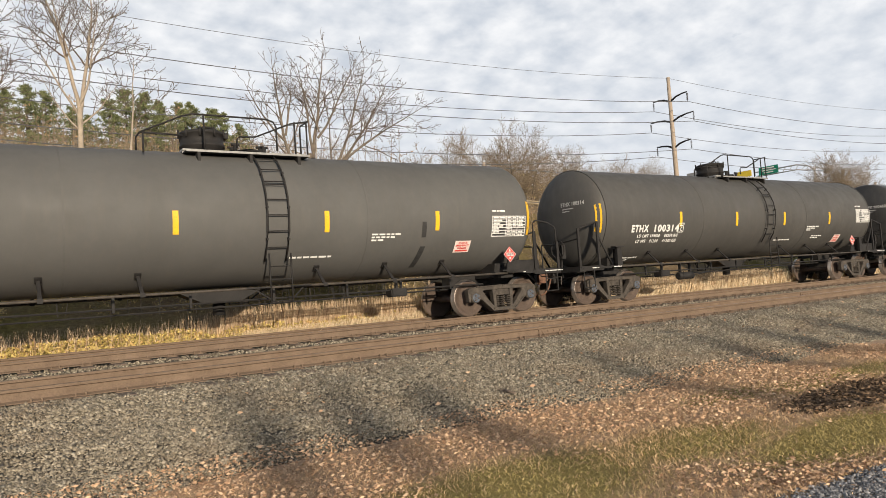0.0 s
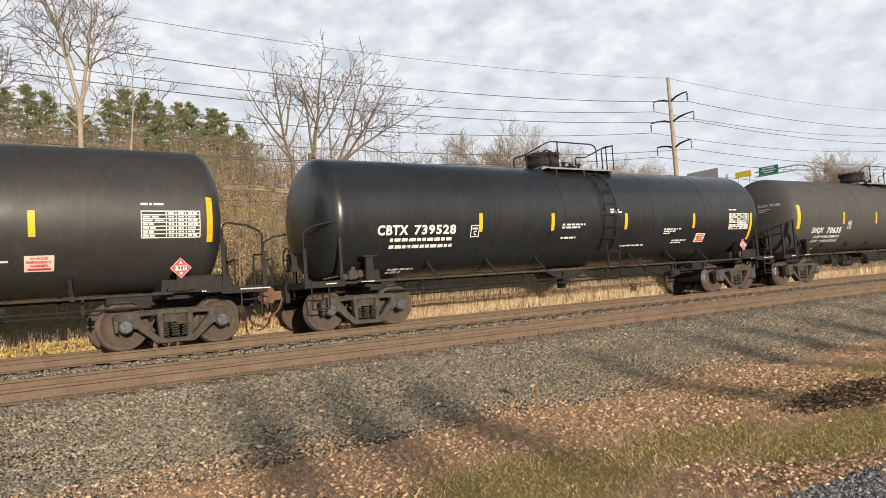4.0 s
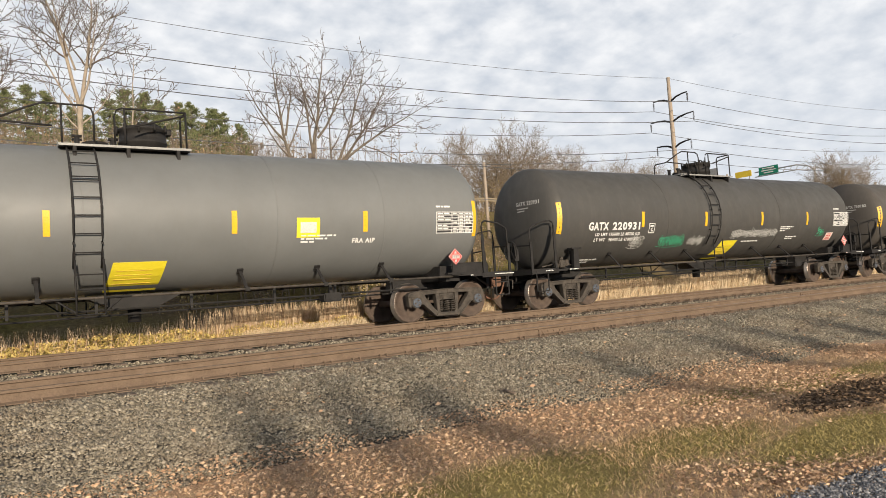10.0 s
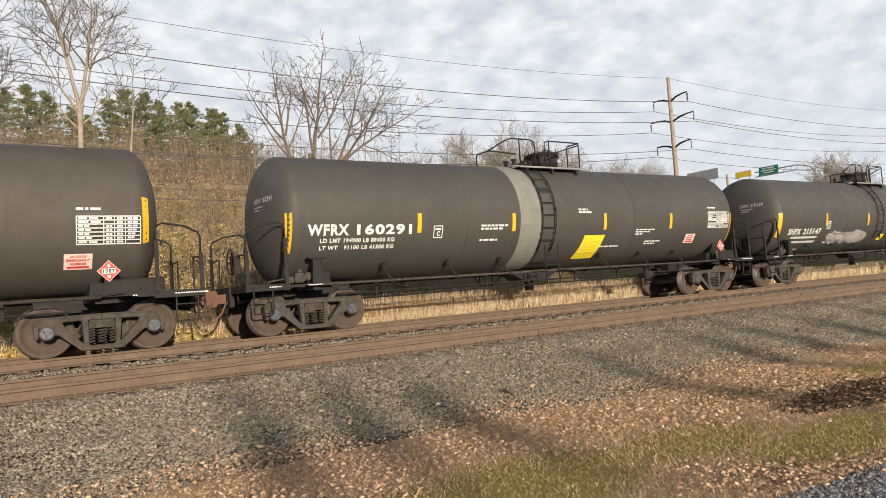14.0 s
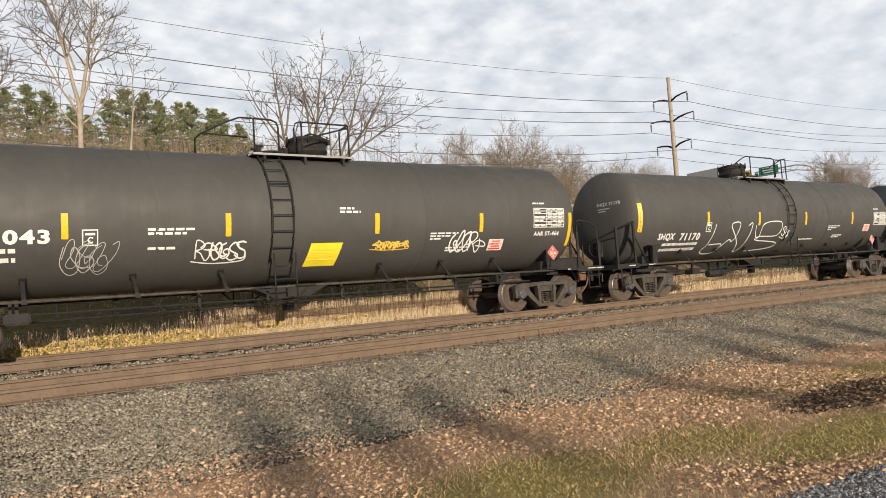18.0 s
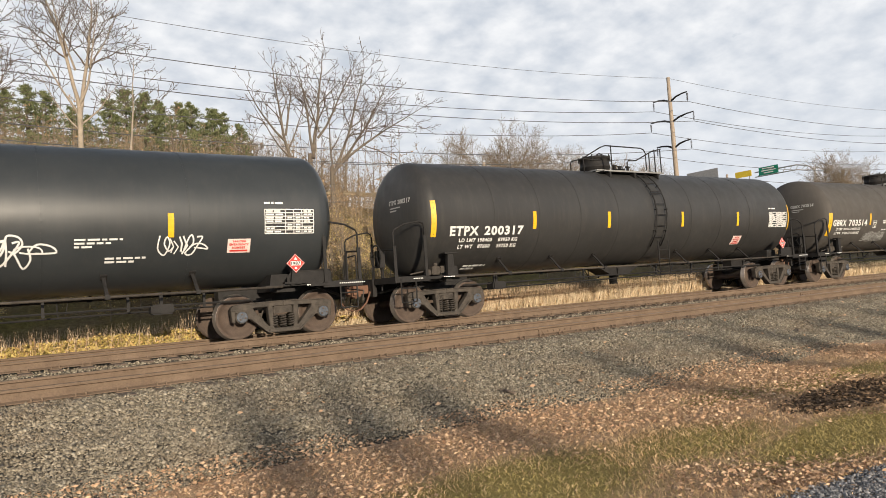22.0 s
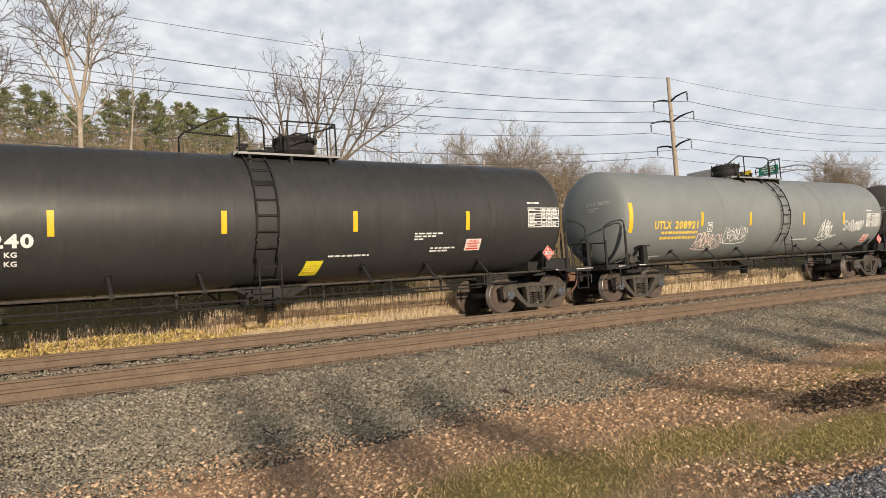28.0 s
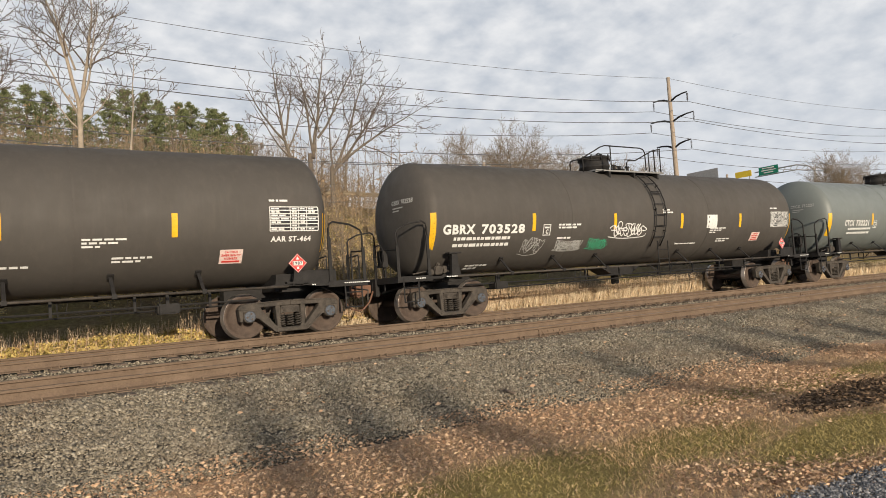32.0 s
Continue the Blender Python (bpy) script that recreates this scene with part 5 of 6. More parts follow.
def tank_car(k, spec, u_l, u_r):
    """One tank car. u_l, u_r: places of its two trucks from the middle."""
    car = tagged(new("tank_car"), f"{PAINT_WORDS[spec['paint']]} railway tank car rolling on its track" + (" and graffiti" if "tags" in spec else "") , "tank car", "tank cars of the train")
    skin = PAINTS[spec["paint"]]
    piece("tank", once(("tank", spec["paint"]), lambda: finish("tank", tank_mesh(), skin)), car, pose(MIDDLE, 0, 0) @ Matrix.Diagonal((1.03 if "long" in spec else 1.0, 1, 1, 1)), f"{PAINT_WORDS[spec['paint']]} steel tank shell")
    for u in {1: (-5.6, -4.1, -2.6, -1.1, 0.6, 2.2, 3.7, 5.3), 2: (-5.9, -3.4, -1.0, 2.6, 5.1)}.get(spec.get("seams"), (-3.0, 3.0)):
        piece("seam_band", once(("band", spec["paint"]), lambda: finish("seam_band", band_mesh(0.035, 0.006), skin)), car, pose(u, 0, 0))
    if spec.get("rim"):
        for u in (-SEAM - 0.05, SEAM + 0.05):
            piece("head_rim", once(("rim", spec["paint"]), lambda: finish("head_rim", band_mesh(0.06, 0.012), skin)), car, pose(u + MIDDLE, 0, 0), "raised rim round the tank head")
    if spec.get("ring"):
        piece("primer_ring", once("ring", lambda: finish("primer_ring", band_mesh(0.72, 0.010), M["patch"])), car, pose(-0.98, 0, 0), "pale unpainted ring round the tank")
    for s in (-1, 1):
        turn = 0 if s > 0 else 180
        piece("stub_sill", once("sill", sill_mesh), car, pose(MIDDLE, 0, 0, 0, 0, turn))
        piece("coupler", once("coupler", coupler_mesh), car, pose(MIDDLE, 0, 0, 0, 0, turn), "rusty knuckle coupler with air hose")
        piece("cut_lever", once("lever", cut_lever_mesh), car, pose(MIDDLE, 0, 0, 0, 0, turn))
        piece("end_platform", once("platform", platform_mesh), car, pose(MIDDLE, 0, 0, 0, 0, turn))
        for q in (-1, 1):
            if spec.get("braced"):
                piece("end_handrail", once(("braced", q), lambda: end_rail_braced(q)), car, pose(MIDDLE, 0, 0, 0, 0, turn))
            else:
                piece("end_handrail", once(("hoop", q), lambda: end_rail_mesh(q)), car, pose(MIDDLE, 0, 0, 0, 0, turn))
        piece("side_rail", once("pipe", side_pipe_mesh), car, pose(0, 0, 0, 0, 0, turn))
        lu = spec["lad"]
        piece("side_ladder", once("ladder", ladder_mesh), car, pose(lu, 0, 0, 0, 0, 180 if s > 0 else 0), "black steel side ladder")
        for u in (-5.2, -3.4, -1.75, 1.9, 3.6, 5.2):
            piece("stand_off", once("brace", brace_mesh), car, pose(u, 0, 0, 0, 0, 180 if s > 0 else 0))
    for u in (u_l, u_r) if spec.get("braced") else (u_l,):
        piece("jack_pad", once("pad", jack_pad_mesh), car, pose(u, 0, 0))
    for q in (-1, 1):
        piece("side_plate", once(("side plate", q), lambda: side_plate_mesh(q)), car, None, "dark steel side plate")
    piece("hand_brake", once("brake wheel", brake_wheel_mesh), car, pose(MIDDLE, 0, 0))
    piece("brake_gear", once("brake gear", brake_gear_mesh), car)
    if spec.get("braced"):
        piece("brake_cylinder", once("cylinder", brake_cylinder_mesh), car, pose(-3.55, 0, 0))
        piece("reservoir", once("reservoir", outlet_box_mesh), car, pose(-4.6, 0, 0))
    else:
        piece("control_valve", once("valve block", control_valve_mesh), car, pose(-7.35, 0, 0))
        piece("reservoir", once("reservoir", outlet_box_mesh), car, pose((3.9, 4.6, -5.3)[k % 3], 0, 0))
    sh = spec["lad"] - (0.62 if spec["top"] == "a" else -0.50)
    if spec["top"] == "a":
        top_walkways(car, pose(sh, 0, TOP_LIFT), -1.0, 1.65)
        piece("manway", once("manway", manway_mesh), car, pose(sh - 0.45, 0, TOP_LIFT), "round bolted manway housing")
        piece("safety_valve", once("valve", valve_mesh), car, pose(sh + 0.55, 0, TOP_LIFT))
        piece("guard_rail", once("rail a", lambda: top_rail_mesh("a", -1)), car, pose(sh, 0, TOP_LIFT))
    else:
        top_walkways(car, pose(sh, 0, TOP_LIFT), -0.85, 1.5)
        piece("manway", once("manway", manway_mesh), car, pose(sh + 0.75, 0, TOP_LIFT), "round bolted manway housing")
        piece("safety_valve", once("valve", valve_mesh), car, pose(sh - 0.15, 0, TOP_LIFT))
        piece("guard_rail", once("rail b", lambda: top_rail_mesh("b", -1)), car, pose(sh, 0, TOP_LIFT))
    pu = spec.get("placard", 6.95)
    piece("placard_bracket", once("stand", stand_mesh), car, pose(pu, 0, 0))
    sign = piece("placard", once("placard", placard_mesh), car, pose(pu, -1.45, 1.50), "red diamond hazard placard")
    piece("number", once("placard number", lambda: text_mesh("1987", -0.10, 0.10, -0.036, 0.036, M["black_panel"], flat=True)), sign, pose(0, -0.0175, 0))["kind"] = "stuff"
    piece("legend", once("legend", legend_mesh), sign, None, "white border and symbol")["kind"] = "stuff"
    for u, w in ((-8.05, 0.5), (-7.2, 0.3), (7.45, 0.22), (8.2, 0.6)):
        bm = bmesh.new()
        x = 0
        while x < w:
            box(bm, (x, -1.373, 1.035), (0.032, 0.006, 0.024))
            x += 0.048
        st = part("stencil", bm, M["white"], car)
        st["kind"] = "stuff"
        st.location.x = u
    bogie(car, u_l)
    bogie(car, u_r)
    marks(car, spec, k + 11)
    return car


# first axle of each car along the line at the start, and the distance of its two trucks
FIRST_AXLE = [-3.745, 14.261, 32.238, 50.334, 68.388, 86.357, 104.294, 122.224, 140.235, 158.268, 176.409, 194.563, 212.484, 230.39, 248.511, 266.63, 284.596, 302.5, 320.467, 338.355, 356.529, 374.519]
TRUCKS = [13.87, 13.85, 13.96, 13.96, 13.84, 13.81, 13.78, 13.85, 13.88, 14.0, 14.0, 13.77, 13.79, 13.97, 13.97, 13.85, 13.8, 13.83, 13.74, 14.06, 13.87, 13.87]
TRAIN = []
for k, spec in enumerate(CARS):
    half = TRUCKS[k] / 2
    c = tank_car(k, spec, -half, half)
    c.location = (FIRST_AXLE[k] + 0.889 + half, TRACK_Y, 0)
    TRAIN.append(c)


# ---- plants ----
def prisms(name, segs, sides, mat):
    """Tapered bars from rows (p0, p1, r0, r1)."""
    p0 = np.array([s[0] for s in segs], float)
    p1 = np.array([s[1] for s in segs], float)
    r0 = np.array([s[2] for s in segs], float)[:, None]
    r1 = np.array([s[3] for s in segs], float)[:, None]
    d = p1 - p0
    d /= np.linalg.norm(d, axis=1, keepdims=True) + 1e-9
    ref = np.where(np.abs(d[:, 2:3]) > 0.9, np.array([[1.0, 0, 0]]), np.array([[0, 0, 1.0]]))
    a = np.cross(d, ref)
    a /= np.linalg.norm(a, axis=1, keepdims=True) + 1e-9
    b = np.cross(d, a)
    ring = [np.cos(2 * np.pi * k / sides) * a + np.sin(2 * np.pi * k / sides) * b for k in range(sides)]
    v = np.stack([p0 + r0 * q for q in ring] + [p1 + r1 * q for q in ring], 1)
    n = len(segs)
    f = np.array([(k, (k + 1) % sides, sides + (k + 1) % sides, sides + k) for k in range(sides)])
    f = (f[None] + 2 * sides * np.arange(n)[:, None, None]).reshape(-1, 4)
    return mesh_arrays(name, v.reshape(-1, 3), f, mat, True)


def on_ground(x, y, dz=0.0):
    return (x, y, ground_z(x, y) + dz)


def limb(rnd, p, d, length, r, level, out, rise, depth=3, start=0.15, dense=1.0, fine=1.0):
    """A gently bending limb with shorter and shorter side limbs that turn upwards."""
    p, d = Vector(p), Vector(d).normalized()
    steps = max(3, min(12, int(length / 0.4)))
    wob = 0.06 if level == 0 else 0.15
    nodes = []
    for i in range(steps):
        d = (d + Vector((rnd.gauss(0, wob), rnd.gauss(0, wob), rnd.gauss(0, 0.7 * wob) + rise))).normalized()
        q = p + d * (length / steps)
        out[min(level, 3)].append((tuple(p), tuple(q), max(r * (1 - 0.85 * i / steps), 0.013 * fine), max(r * (1 - 0.85 * (i + 1) / steps), 0.009 * fine)))
        p = q
        nodes.append((Vector(p), Vector(d), r * (1 - 0.85 * (i + 1) / steps)))
    if level >= depth or length < 0.45:
        return
    n = max(3, int(dense * length * (2.2, 3.0, 3.6, 3.0)[level]))
    side0 = rnd.uniform(0, 6.283)
    for k in range(n):
        f = start + (1 - start) * (k + rnd.random()) / n
        q, dd, rr = nodes[min(steps - 1, int(f * steps))]
        side = dd.orthogonal().normalized()
        side.rotate(Matrix.Rotation(side0 + 2.4 * k + rnd.uniform(-0.4, 0.4), 3, dd))
        size = length * (1.05 - 0.72 * f) * rnd.uniform(0.38, 0.62)
        limb(rnd, q, dd + side * rnd.uniform(0.65, 1.15), size, max(rr * 0.6, 0.010), level + 1, out, rise, depth, 0.12, dense, fine)


def limbed_tree(name, at, stems, seed, label, rise=0.05, depth=3, trunk=None, dense=1.0, fine=1.0, twig="twig", bark="bark"):
    """A leafless tree. stems: (x, y, z) of each stem's foot from the ground, its lean (x, y), length and radius; trunk: height and radius of a common bole."""
    rnd = random.Random(seed)
    out = [[], [], [], []]
    if trunk:
        h, r = trunk
        out[0].append(((0, 0, -0.4), (0.03, 0, 0.25), r * 1.5, r * 1.15))
        out[0].append(((0.03, 0, 0.25), (-0.02, 0, h * 0.6), r * 1.15, r))
        out[0].append(((-0.02, 0, h * 0.6), (0, 0, h + 0.05), r, r * 0.92))
    for foot, lean, length, r in stems:
        limb(rnd, foot, (lean[0], lean[1], 1), length, r, 0, out, rise, depth, 0.22, dense, fine)
    t = tagged(new(name), label, "tree")
    t.location = at
    piece("trunk", prisms("trunk", out[0], 8, M[bark]), t)
    piece("crown", prisms("crown", out[1] + out[2] + out[3], 4, M[twig]), t, None, "crown of bare grey brown branches")["kind"] = "stuff"
    return t


limbed_tree("bare_tree", on_ground(3.8, 36.0), [((0, 0, 6.2), (-0.06, 0), 7.6, 0.10), ((0, 0, 6.0), (0.17, 0.05), 7.6, 0.10), ((0, 0, 6.6), (0.5, -0.2), 4.6, 0.06), ((0, 0, 6.0), (-0.5, 0.2), 4.8, 0.06), ((0, 0, 5.6), (1.0, 0.2), 3.2, 0.05),
                                                ((0, 0, 5.3), (-1.1, -0.1), 3.0, 0.045), ((0.40, 0.12, 8.4), (0.55, 0.3), 4.0, 0.045), ((-0.12, 0, 8.2), (-0.5, -0.3), 4.4, 0.05)], 5, "tall leafless tree with forked pale trunk on the bank", 0.05, 3, (6.4, 0.13), bark="pale_bark")
limbed_tree("bare_tree", on_ground(6.0, 36.3), [((0, 0, 4.0), (0.02, 0), 5.6, 0.06)], 8, "slim leafless tree with pale trunk on the bank", 0.04, 3, (4.0, 0.075), bark="pale_bark")
limbed_tree("bare_tree", on_ground(-1.6, 35.5), [((0, 0, 3.4), (0.40, 0), 7.4, 0.11), ((0, 0, 3.6), (-0.2, 0.2), 7.4, 0.11), ((0, 0, 3.2), (0.85, -0.1), 5.6, 0.08), ((0, 0, 4.4), (0.1, -0.3), 6.6, 0.09)], 21, "spreading leafless tree on the bank", 0.03, 3, (3.6, 0.19))
limbed_tree("bare_tree", on_ground(15.6, 36.8), [((0.2, 0, 4.4), (0.30, 0), 6.7, 0.12), ((0.2, 0, 4.5), (-0.10, 0.1), 5.4, 0.085), ((0.55, 0, 5.6), (0.75, -0.2), 5.2, 0.075), ((0.66, 0, 5.95), (-0.5, -0.2), 3.8, 0.055)], 36,
            "tall leafless tree with forked trunk above the bank", 0.035, 3, (4.6, 0.15), dense=0.88)
limbed_tree("bare_tree", on_ground(17.0, 37.0), [((0.1, 0, 3.4), (0.50, 0), 7.4, 0.10), ((0.2, 0, 3.6), (0.95, 0.2), 7.4, 0.10), ((0.3, 0.1, 3.8), (1.6, -0.1), 7.0, 0.09), ((0.1, 0.1, 3.6), (0.15, 0.3), 5.4, 0.07)], 37,
            "wide leafless tree with limbs fanning sideways above the bank", 0.008, 3, (3.8, 0.14), dense=0.88)
limbed_tree("bare_tree", on_ground(14.4, 36.5), [((-0.1, 0, 4.2), (-0.24, 0), 5.6, 0.10), ((-0.3, 0, 5.2), (-0.85, 0.1), 4.0, 0.07), ((-0.3, 0, 5.6), (0.10, 0.1), 4.0, 0.07), ((-0.2, 0, 4.8), (0.5, 0.2), 3.6, 0.05), ((-0.2, 0, 4.4), (-1.1, -0.2), 3.6, 0.05)], 14,
            "leafless tree with upswept limbs on the bank", 0.045, 3, (4.4, 0.125), dense=0.88)
limbed_tree("bare_tree", on_ground(12.0, 37.5), [((0, 0, 0.2), (0.1, 0), 5.4, 0.06)], 57, "slim leafless sapling at the top of the bank", 0.04, 3)
limbed_tree("bare_tree", on_ground(9.3, 36.5), [((0, 0, 0.2), (-0.1, 0), 5.0, 0.06)], 58, "slim leafless sapling at the top of the bank", 0.04, 3)
limbed_tree("bare_tree", on_ground(14.4, 33.2), [((0, 0, 0.2), (-0.15, 0), 5.2, 0.085)], 56, "small pale trunked leafless tree on the bank", 0.04, 3, bark="pale_bark")
# trees on the far side of the road, seen over the train
for x, y, h, wide, count, label in ((56, 70, 14.6, 0.42, 6, "bushy pale brown leafless tree beyond the road"), (60.5, 71, 12.6, 0.45, 5, "pale brown leafless tree beyond the road"), (52.6, 69, 11.4, 0.45, 4, "leafless tree beyond the road"),
                                    (47.5, 72, 12.0, 0.35, 3, "small leafless tree beyond the road"), (65.5, 74, 11.6, 0.4, 4, "leafless tree beyond the road"), (72.0, 76, 13.6, 0.16, 3, "slender leafless tree beyond the road"),
                                    (75.5, 79, 14.2, 0.16, 3, "slender leafless tree beyond the road"), (81.0, 79, 13.2, 0.3, 4, "leafless tree beyond the road"), (87.5, 80, 13.6, 0.35, 4, "leafless tree beyond the road"), (93.5, 82, 12.8, 0.35, 4, "leafless tree beyond the road"),
                                    (102, 90, 16.2, 0.4, 4, "rounded leafless tree beyond the road"), (110, 91, 16.4, 0.4, 4, "rounded leafless tree beyond the road"), (118, 60, 13.4, 0.4, 5, "spiky leafless tree by the road bend"),
                                    (122.5, 60, 12.8, 0.4, 5, "spiky leafless tree by the road bend"), (128, 61, 12.0, 0.4, 4, "spiky leafless tree by the road bend")):
    limbed_tree("bare_tree", on_ground(x, y), [((0, 0, 0.1 * h), (wide * math.cos(2.4 * q), wide * math.sin(2.4 * q)), 0.82 * h, 0.13) for q in range(count)], int(x), label, 0.03, 2, (0.1 * h, 0.25), dense=1.25, fine=1.3, twig="pale_twig")
# tall trees far behind the viewer: their high narrow crowns shade the stones and the rails in long soft streaks
for i, (x, h) in enumerate(((2.55, 12.6), (3.6, 12.6), (4.75, 12.5), (8.2, 12.3), (10.9, 12.6), (12.6, 12.7), (14.8, 12.6), (17.5, 12.7), (21.5, 12.7))):
    limbed_tree("bare_tree", on_ground(x - 9.35, -45.0), [((0.22 * math.cos(1.6 * q), 0.22 * math.sin(1.6 * q), h - 1.25), (0.06 * math.cos(1.6 * q), 0.06 * math.sin(1.6 * q)), 1.25, 0.085) for q in range(4)], 81 + i, "tall leafless tree with a high narrow crown", 0.25, 2, (h - 1.0, 0.06), dense=1.1)


def leaf_material(name, stops, rough=0.8):
    n = Nodes(name)
    g = n.t.nodes.new("ShaderNodeNewGeometry")
    return n.set(n.ramp(g.outputs["Random Per Island"], stops), rough, 0, 0.25)


LEAF = {
    "yellow": leaf_material("yellowing leaves", [(0, (0.25, 0.19, 0.065)), (0.4, (0.46, 0.36, 0.12)), (0.75, (0.63, 0.49, 0.18)), (1, (0.58, 0.37, 0.17))]),
    "tan": leaf_material("tan withered leaves", [(0, (0.20, 0.145, 0.065)), (0.5, (0.42, 0.32, 0.14)), (1, (0.62, 0.48, 0.23))]),
    "brown": leaf_material("brown leaves", [(0, (0.15, 0.095, 0.055)), (0.5, (0.34, 0.225, 0.13)), (1, (0.52, 0.37, 0.22))]),
    "pine": leaf_material("dark pine needles", [(0, (0.065, 0.08, 0.035)), (0.6, (0.15, 0.17, 0.075)), (1, (0.30, 0.31, 0.15))], 0.7),
    "straw": leaf_material("dry straw", [(0, (0.50, 0.37, 0.23)), (0.5, (0.72, 0.57, 0.38)), (1, (0.86, 0.74, 0.54))]),
    "reed": leaf_material("brown dead stalks", [(0, (0.30, 0.20, 0.12)), (0.5, (0.56, 0.41, 0.26)), (1, (0.76, 0.60, 0.42))]),
    "fallen": leaf_material("fallen leaves", [(0, (0.25, 0.15, 0.09)), (0.35, (0.45, 0.29, 0.18)), (0.85, (0.62, 0.43, 0.28)), (1, (0.72, 0.53, 0.36))]),
    "sepia": leaf_material("dark sepia leaves", [(0, (0.05, 0.034, 0.022)), (0.6, (0.12, 0.08, 0.05)), (1, (0.30, 0.20, 0.125))]),
    "blade": leaf_material("lawn blades", [(0, (0.17, 0.135, 0.045)), (0.5, (0.37, 0.295, 0.105)), (1, (0.60, 0.47, 0.22))]),
    "dead": leaf_material("dead lawn blades", [(0, (0.25, 0.16, 0.085)), (0.5, (0.48, 0.325, 0.18)), (1, (0.66, 0.48, 0.29))]),
}


def blades(name, base, height, width, lean, mat):
    """Upright blades, one tapering triangle pair each."""
    n = len(base)
    a = rng.uniform(0, 2 * np.pi, n)
    side = np.stack([np.cos(a), np.sin(a), np.zeros(n)], 1) * width[:, None] / 2
    b = rng.uniform(0, 2 * np.pi, n)
    tip = base + np.stack([np.cos(b) * lean, np.sin(b) * lean, height], 1)
    mid = base + (tip - base) * 0.55 + np.stack([np.zeros(n), np.zeros(n), height * 0.10], 1)
    v = np.stack([base - side, base + side, mid + side * 0.8, mid - side * 0.8, tip + side * 0.15, tip - side * 0.15], 1)
    f = (np.array([(0, 1, 2, 3), (3, 2, 4, 5)])[None] + 6 * np.arange(n)[:, None, None]).reshape(-1, 4)
    return mesh_arrays(name, v.reshape(-1, 3), f, mat)


def leaf_cloud(name, centres, size, mat, flat=1.0):
    """Small folded leaves, two faces each."""
    n = len(centres)
    u = rng.normal(0, 1, (n, 3)) * np.array([1, 1, flat])
    u /= np.linalg.norm(u, axis=1, keepdims=True)
    w = np.cross(u, rng.normal(0, 1, (n, 3)))
    w /= np.linalg.norm(w, axis=1, keepdims=True) + 1e-9
    nn = np.cross(u, w)
    s = size[:, None]
    v = np.stack([centres - u * s, centres + w * s * 0.55 + nn * s * 0.25, centres + u * s, centres - w * s * 0.55 + nn * s * 0.25], 1)
    f = (np.array([(0, 1, 2), (0, 2, 3)])[None] + 4 * np.arange(n)[:, None, None]).reshape(-1, 3)
    return mesh_arrays(name, v.reshape(-1, 3), f, mat)


def heights(x, y):
    return np.array([max(ground_z(a, b), profile(b, BALLAST) if 6.4 < b < 18.1 else -9) for a, b in zip(x, y)])


# conifers on the hill
def conifer_mesh(seed, h):
    """A broad pine: ragged tiers of limbs that end in upswept tufts of needles."""
    r = np.random.default_rng(seed)
    rnd = random.Random(seed)
    segs, cen, up = [], [], []
    for k in range(120):
        z = h * (0.12 + 0.86 * k / 120)
        L = min(3.6, 0.50 * (h - z) + 0.35) * rnd.uniform(0.45, 1.2)
        a = rnd.uniform(0, 6.283)
        tip = np.array([L * math.cos(a), L * math.sin(a), z + L * rnd.uniform(-0.05, 0.30)])
        segs.append(((0, 0, z), tuple(tip), 0.05, 0.012))
        for _ in range(7):
            q = rnd.uniform(0.35, 1.05)
            c = np.array([0, 0, z]) * (1 - q) + tip * q + r.normal(0, 0.10 + 0.08 * L, 3) * np.array([1, 1, 0.4])
            cen.append(np.repeat(c[None], 16, 0))
    cen = np.concatenate(cen)
    n_ = len(cen)
    d = r.normal(0, 1, (n_, 3)) + np.array([0, 0, 0.75])
    d /= np.linalg.norm(d, axis=1, keepdims=True)
    s = r.uniform(0.22, 0.52, (n_, 1))
    w = np.cross(d, r.normal(0, 1, (n_, 3)))
    w *= 0.032 / (np.linalg.norm(w, axis=1, keepdims=True) + 1e-9)
    v = np.stack([cen - w * 0.6, cen + d * s * 0.55 - w, cen + d * s, cen + d * s * 0.55 + w], 1)
    f = (np.array([(0, 1, 2), (0, 2, 3)])[None] + 4 * np.arange(n_)[:, None, None]).reshape(-1, 3)
    return prisms("trunk", [((0, 0, -1), (0, 0, h * 0.6), h * 0.016, h * 0.009), ((0, 0, h * 0.6), (0, 0, h), h * 0.009, 0.02)] + segs, 5, M["bark"]), mesh_arrays("crown", v.reshape(-1, 3), f, LEAF["pine"])


PINES = [(2.2, 104, 15.0, 0), (4.6, 101, 15.6, 1), (6.9, 104, 15.4, 2), (9.6, 100, 13.0, 0), (11.6, 103, 12.6, 2), (14.0, 100, 13.6, 1), (16.6, 103, 15.4, 0), (18.8, 101, 15.0, 2), (21.2, 104, 14.6, 1), (23.2, 100, 14.2, 0),
         (25.4, 103, 14.8, 2), (27.6, 100, 14.0, 1), (29.8, 103, 14.0, 0), (31.8, 101, 12.6, 2), (22.5, 92, 9.5, 0), (26.8, 91, 9.5, 1), (30.2, 93, 9.0, 0), (4.5, 92, 9.0, 2),
         (65.5, 76, 9.5, 1), (62.0, 79, 8.0, 2), (44.5, 74, 6.5, 0)]
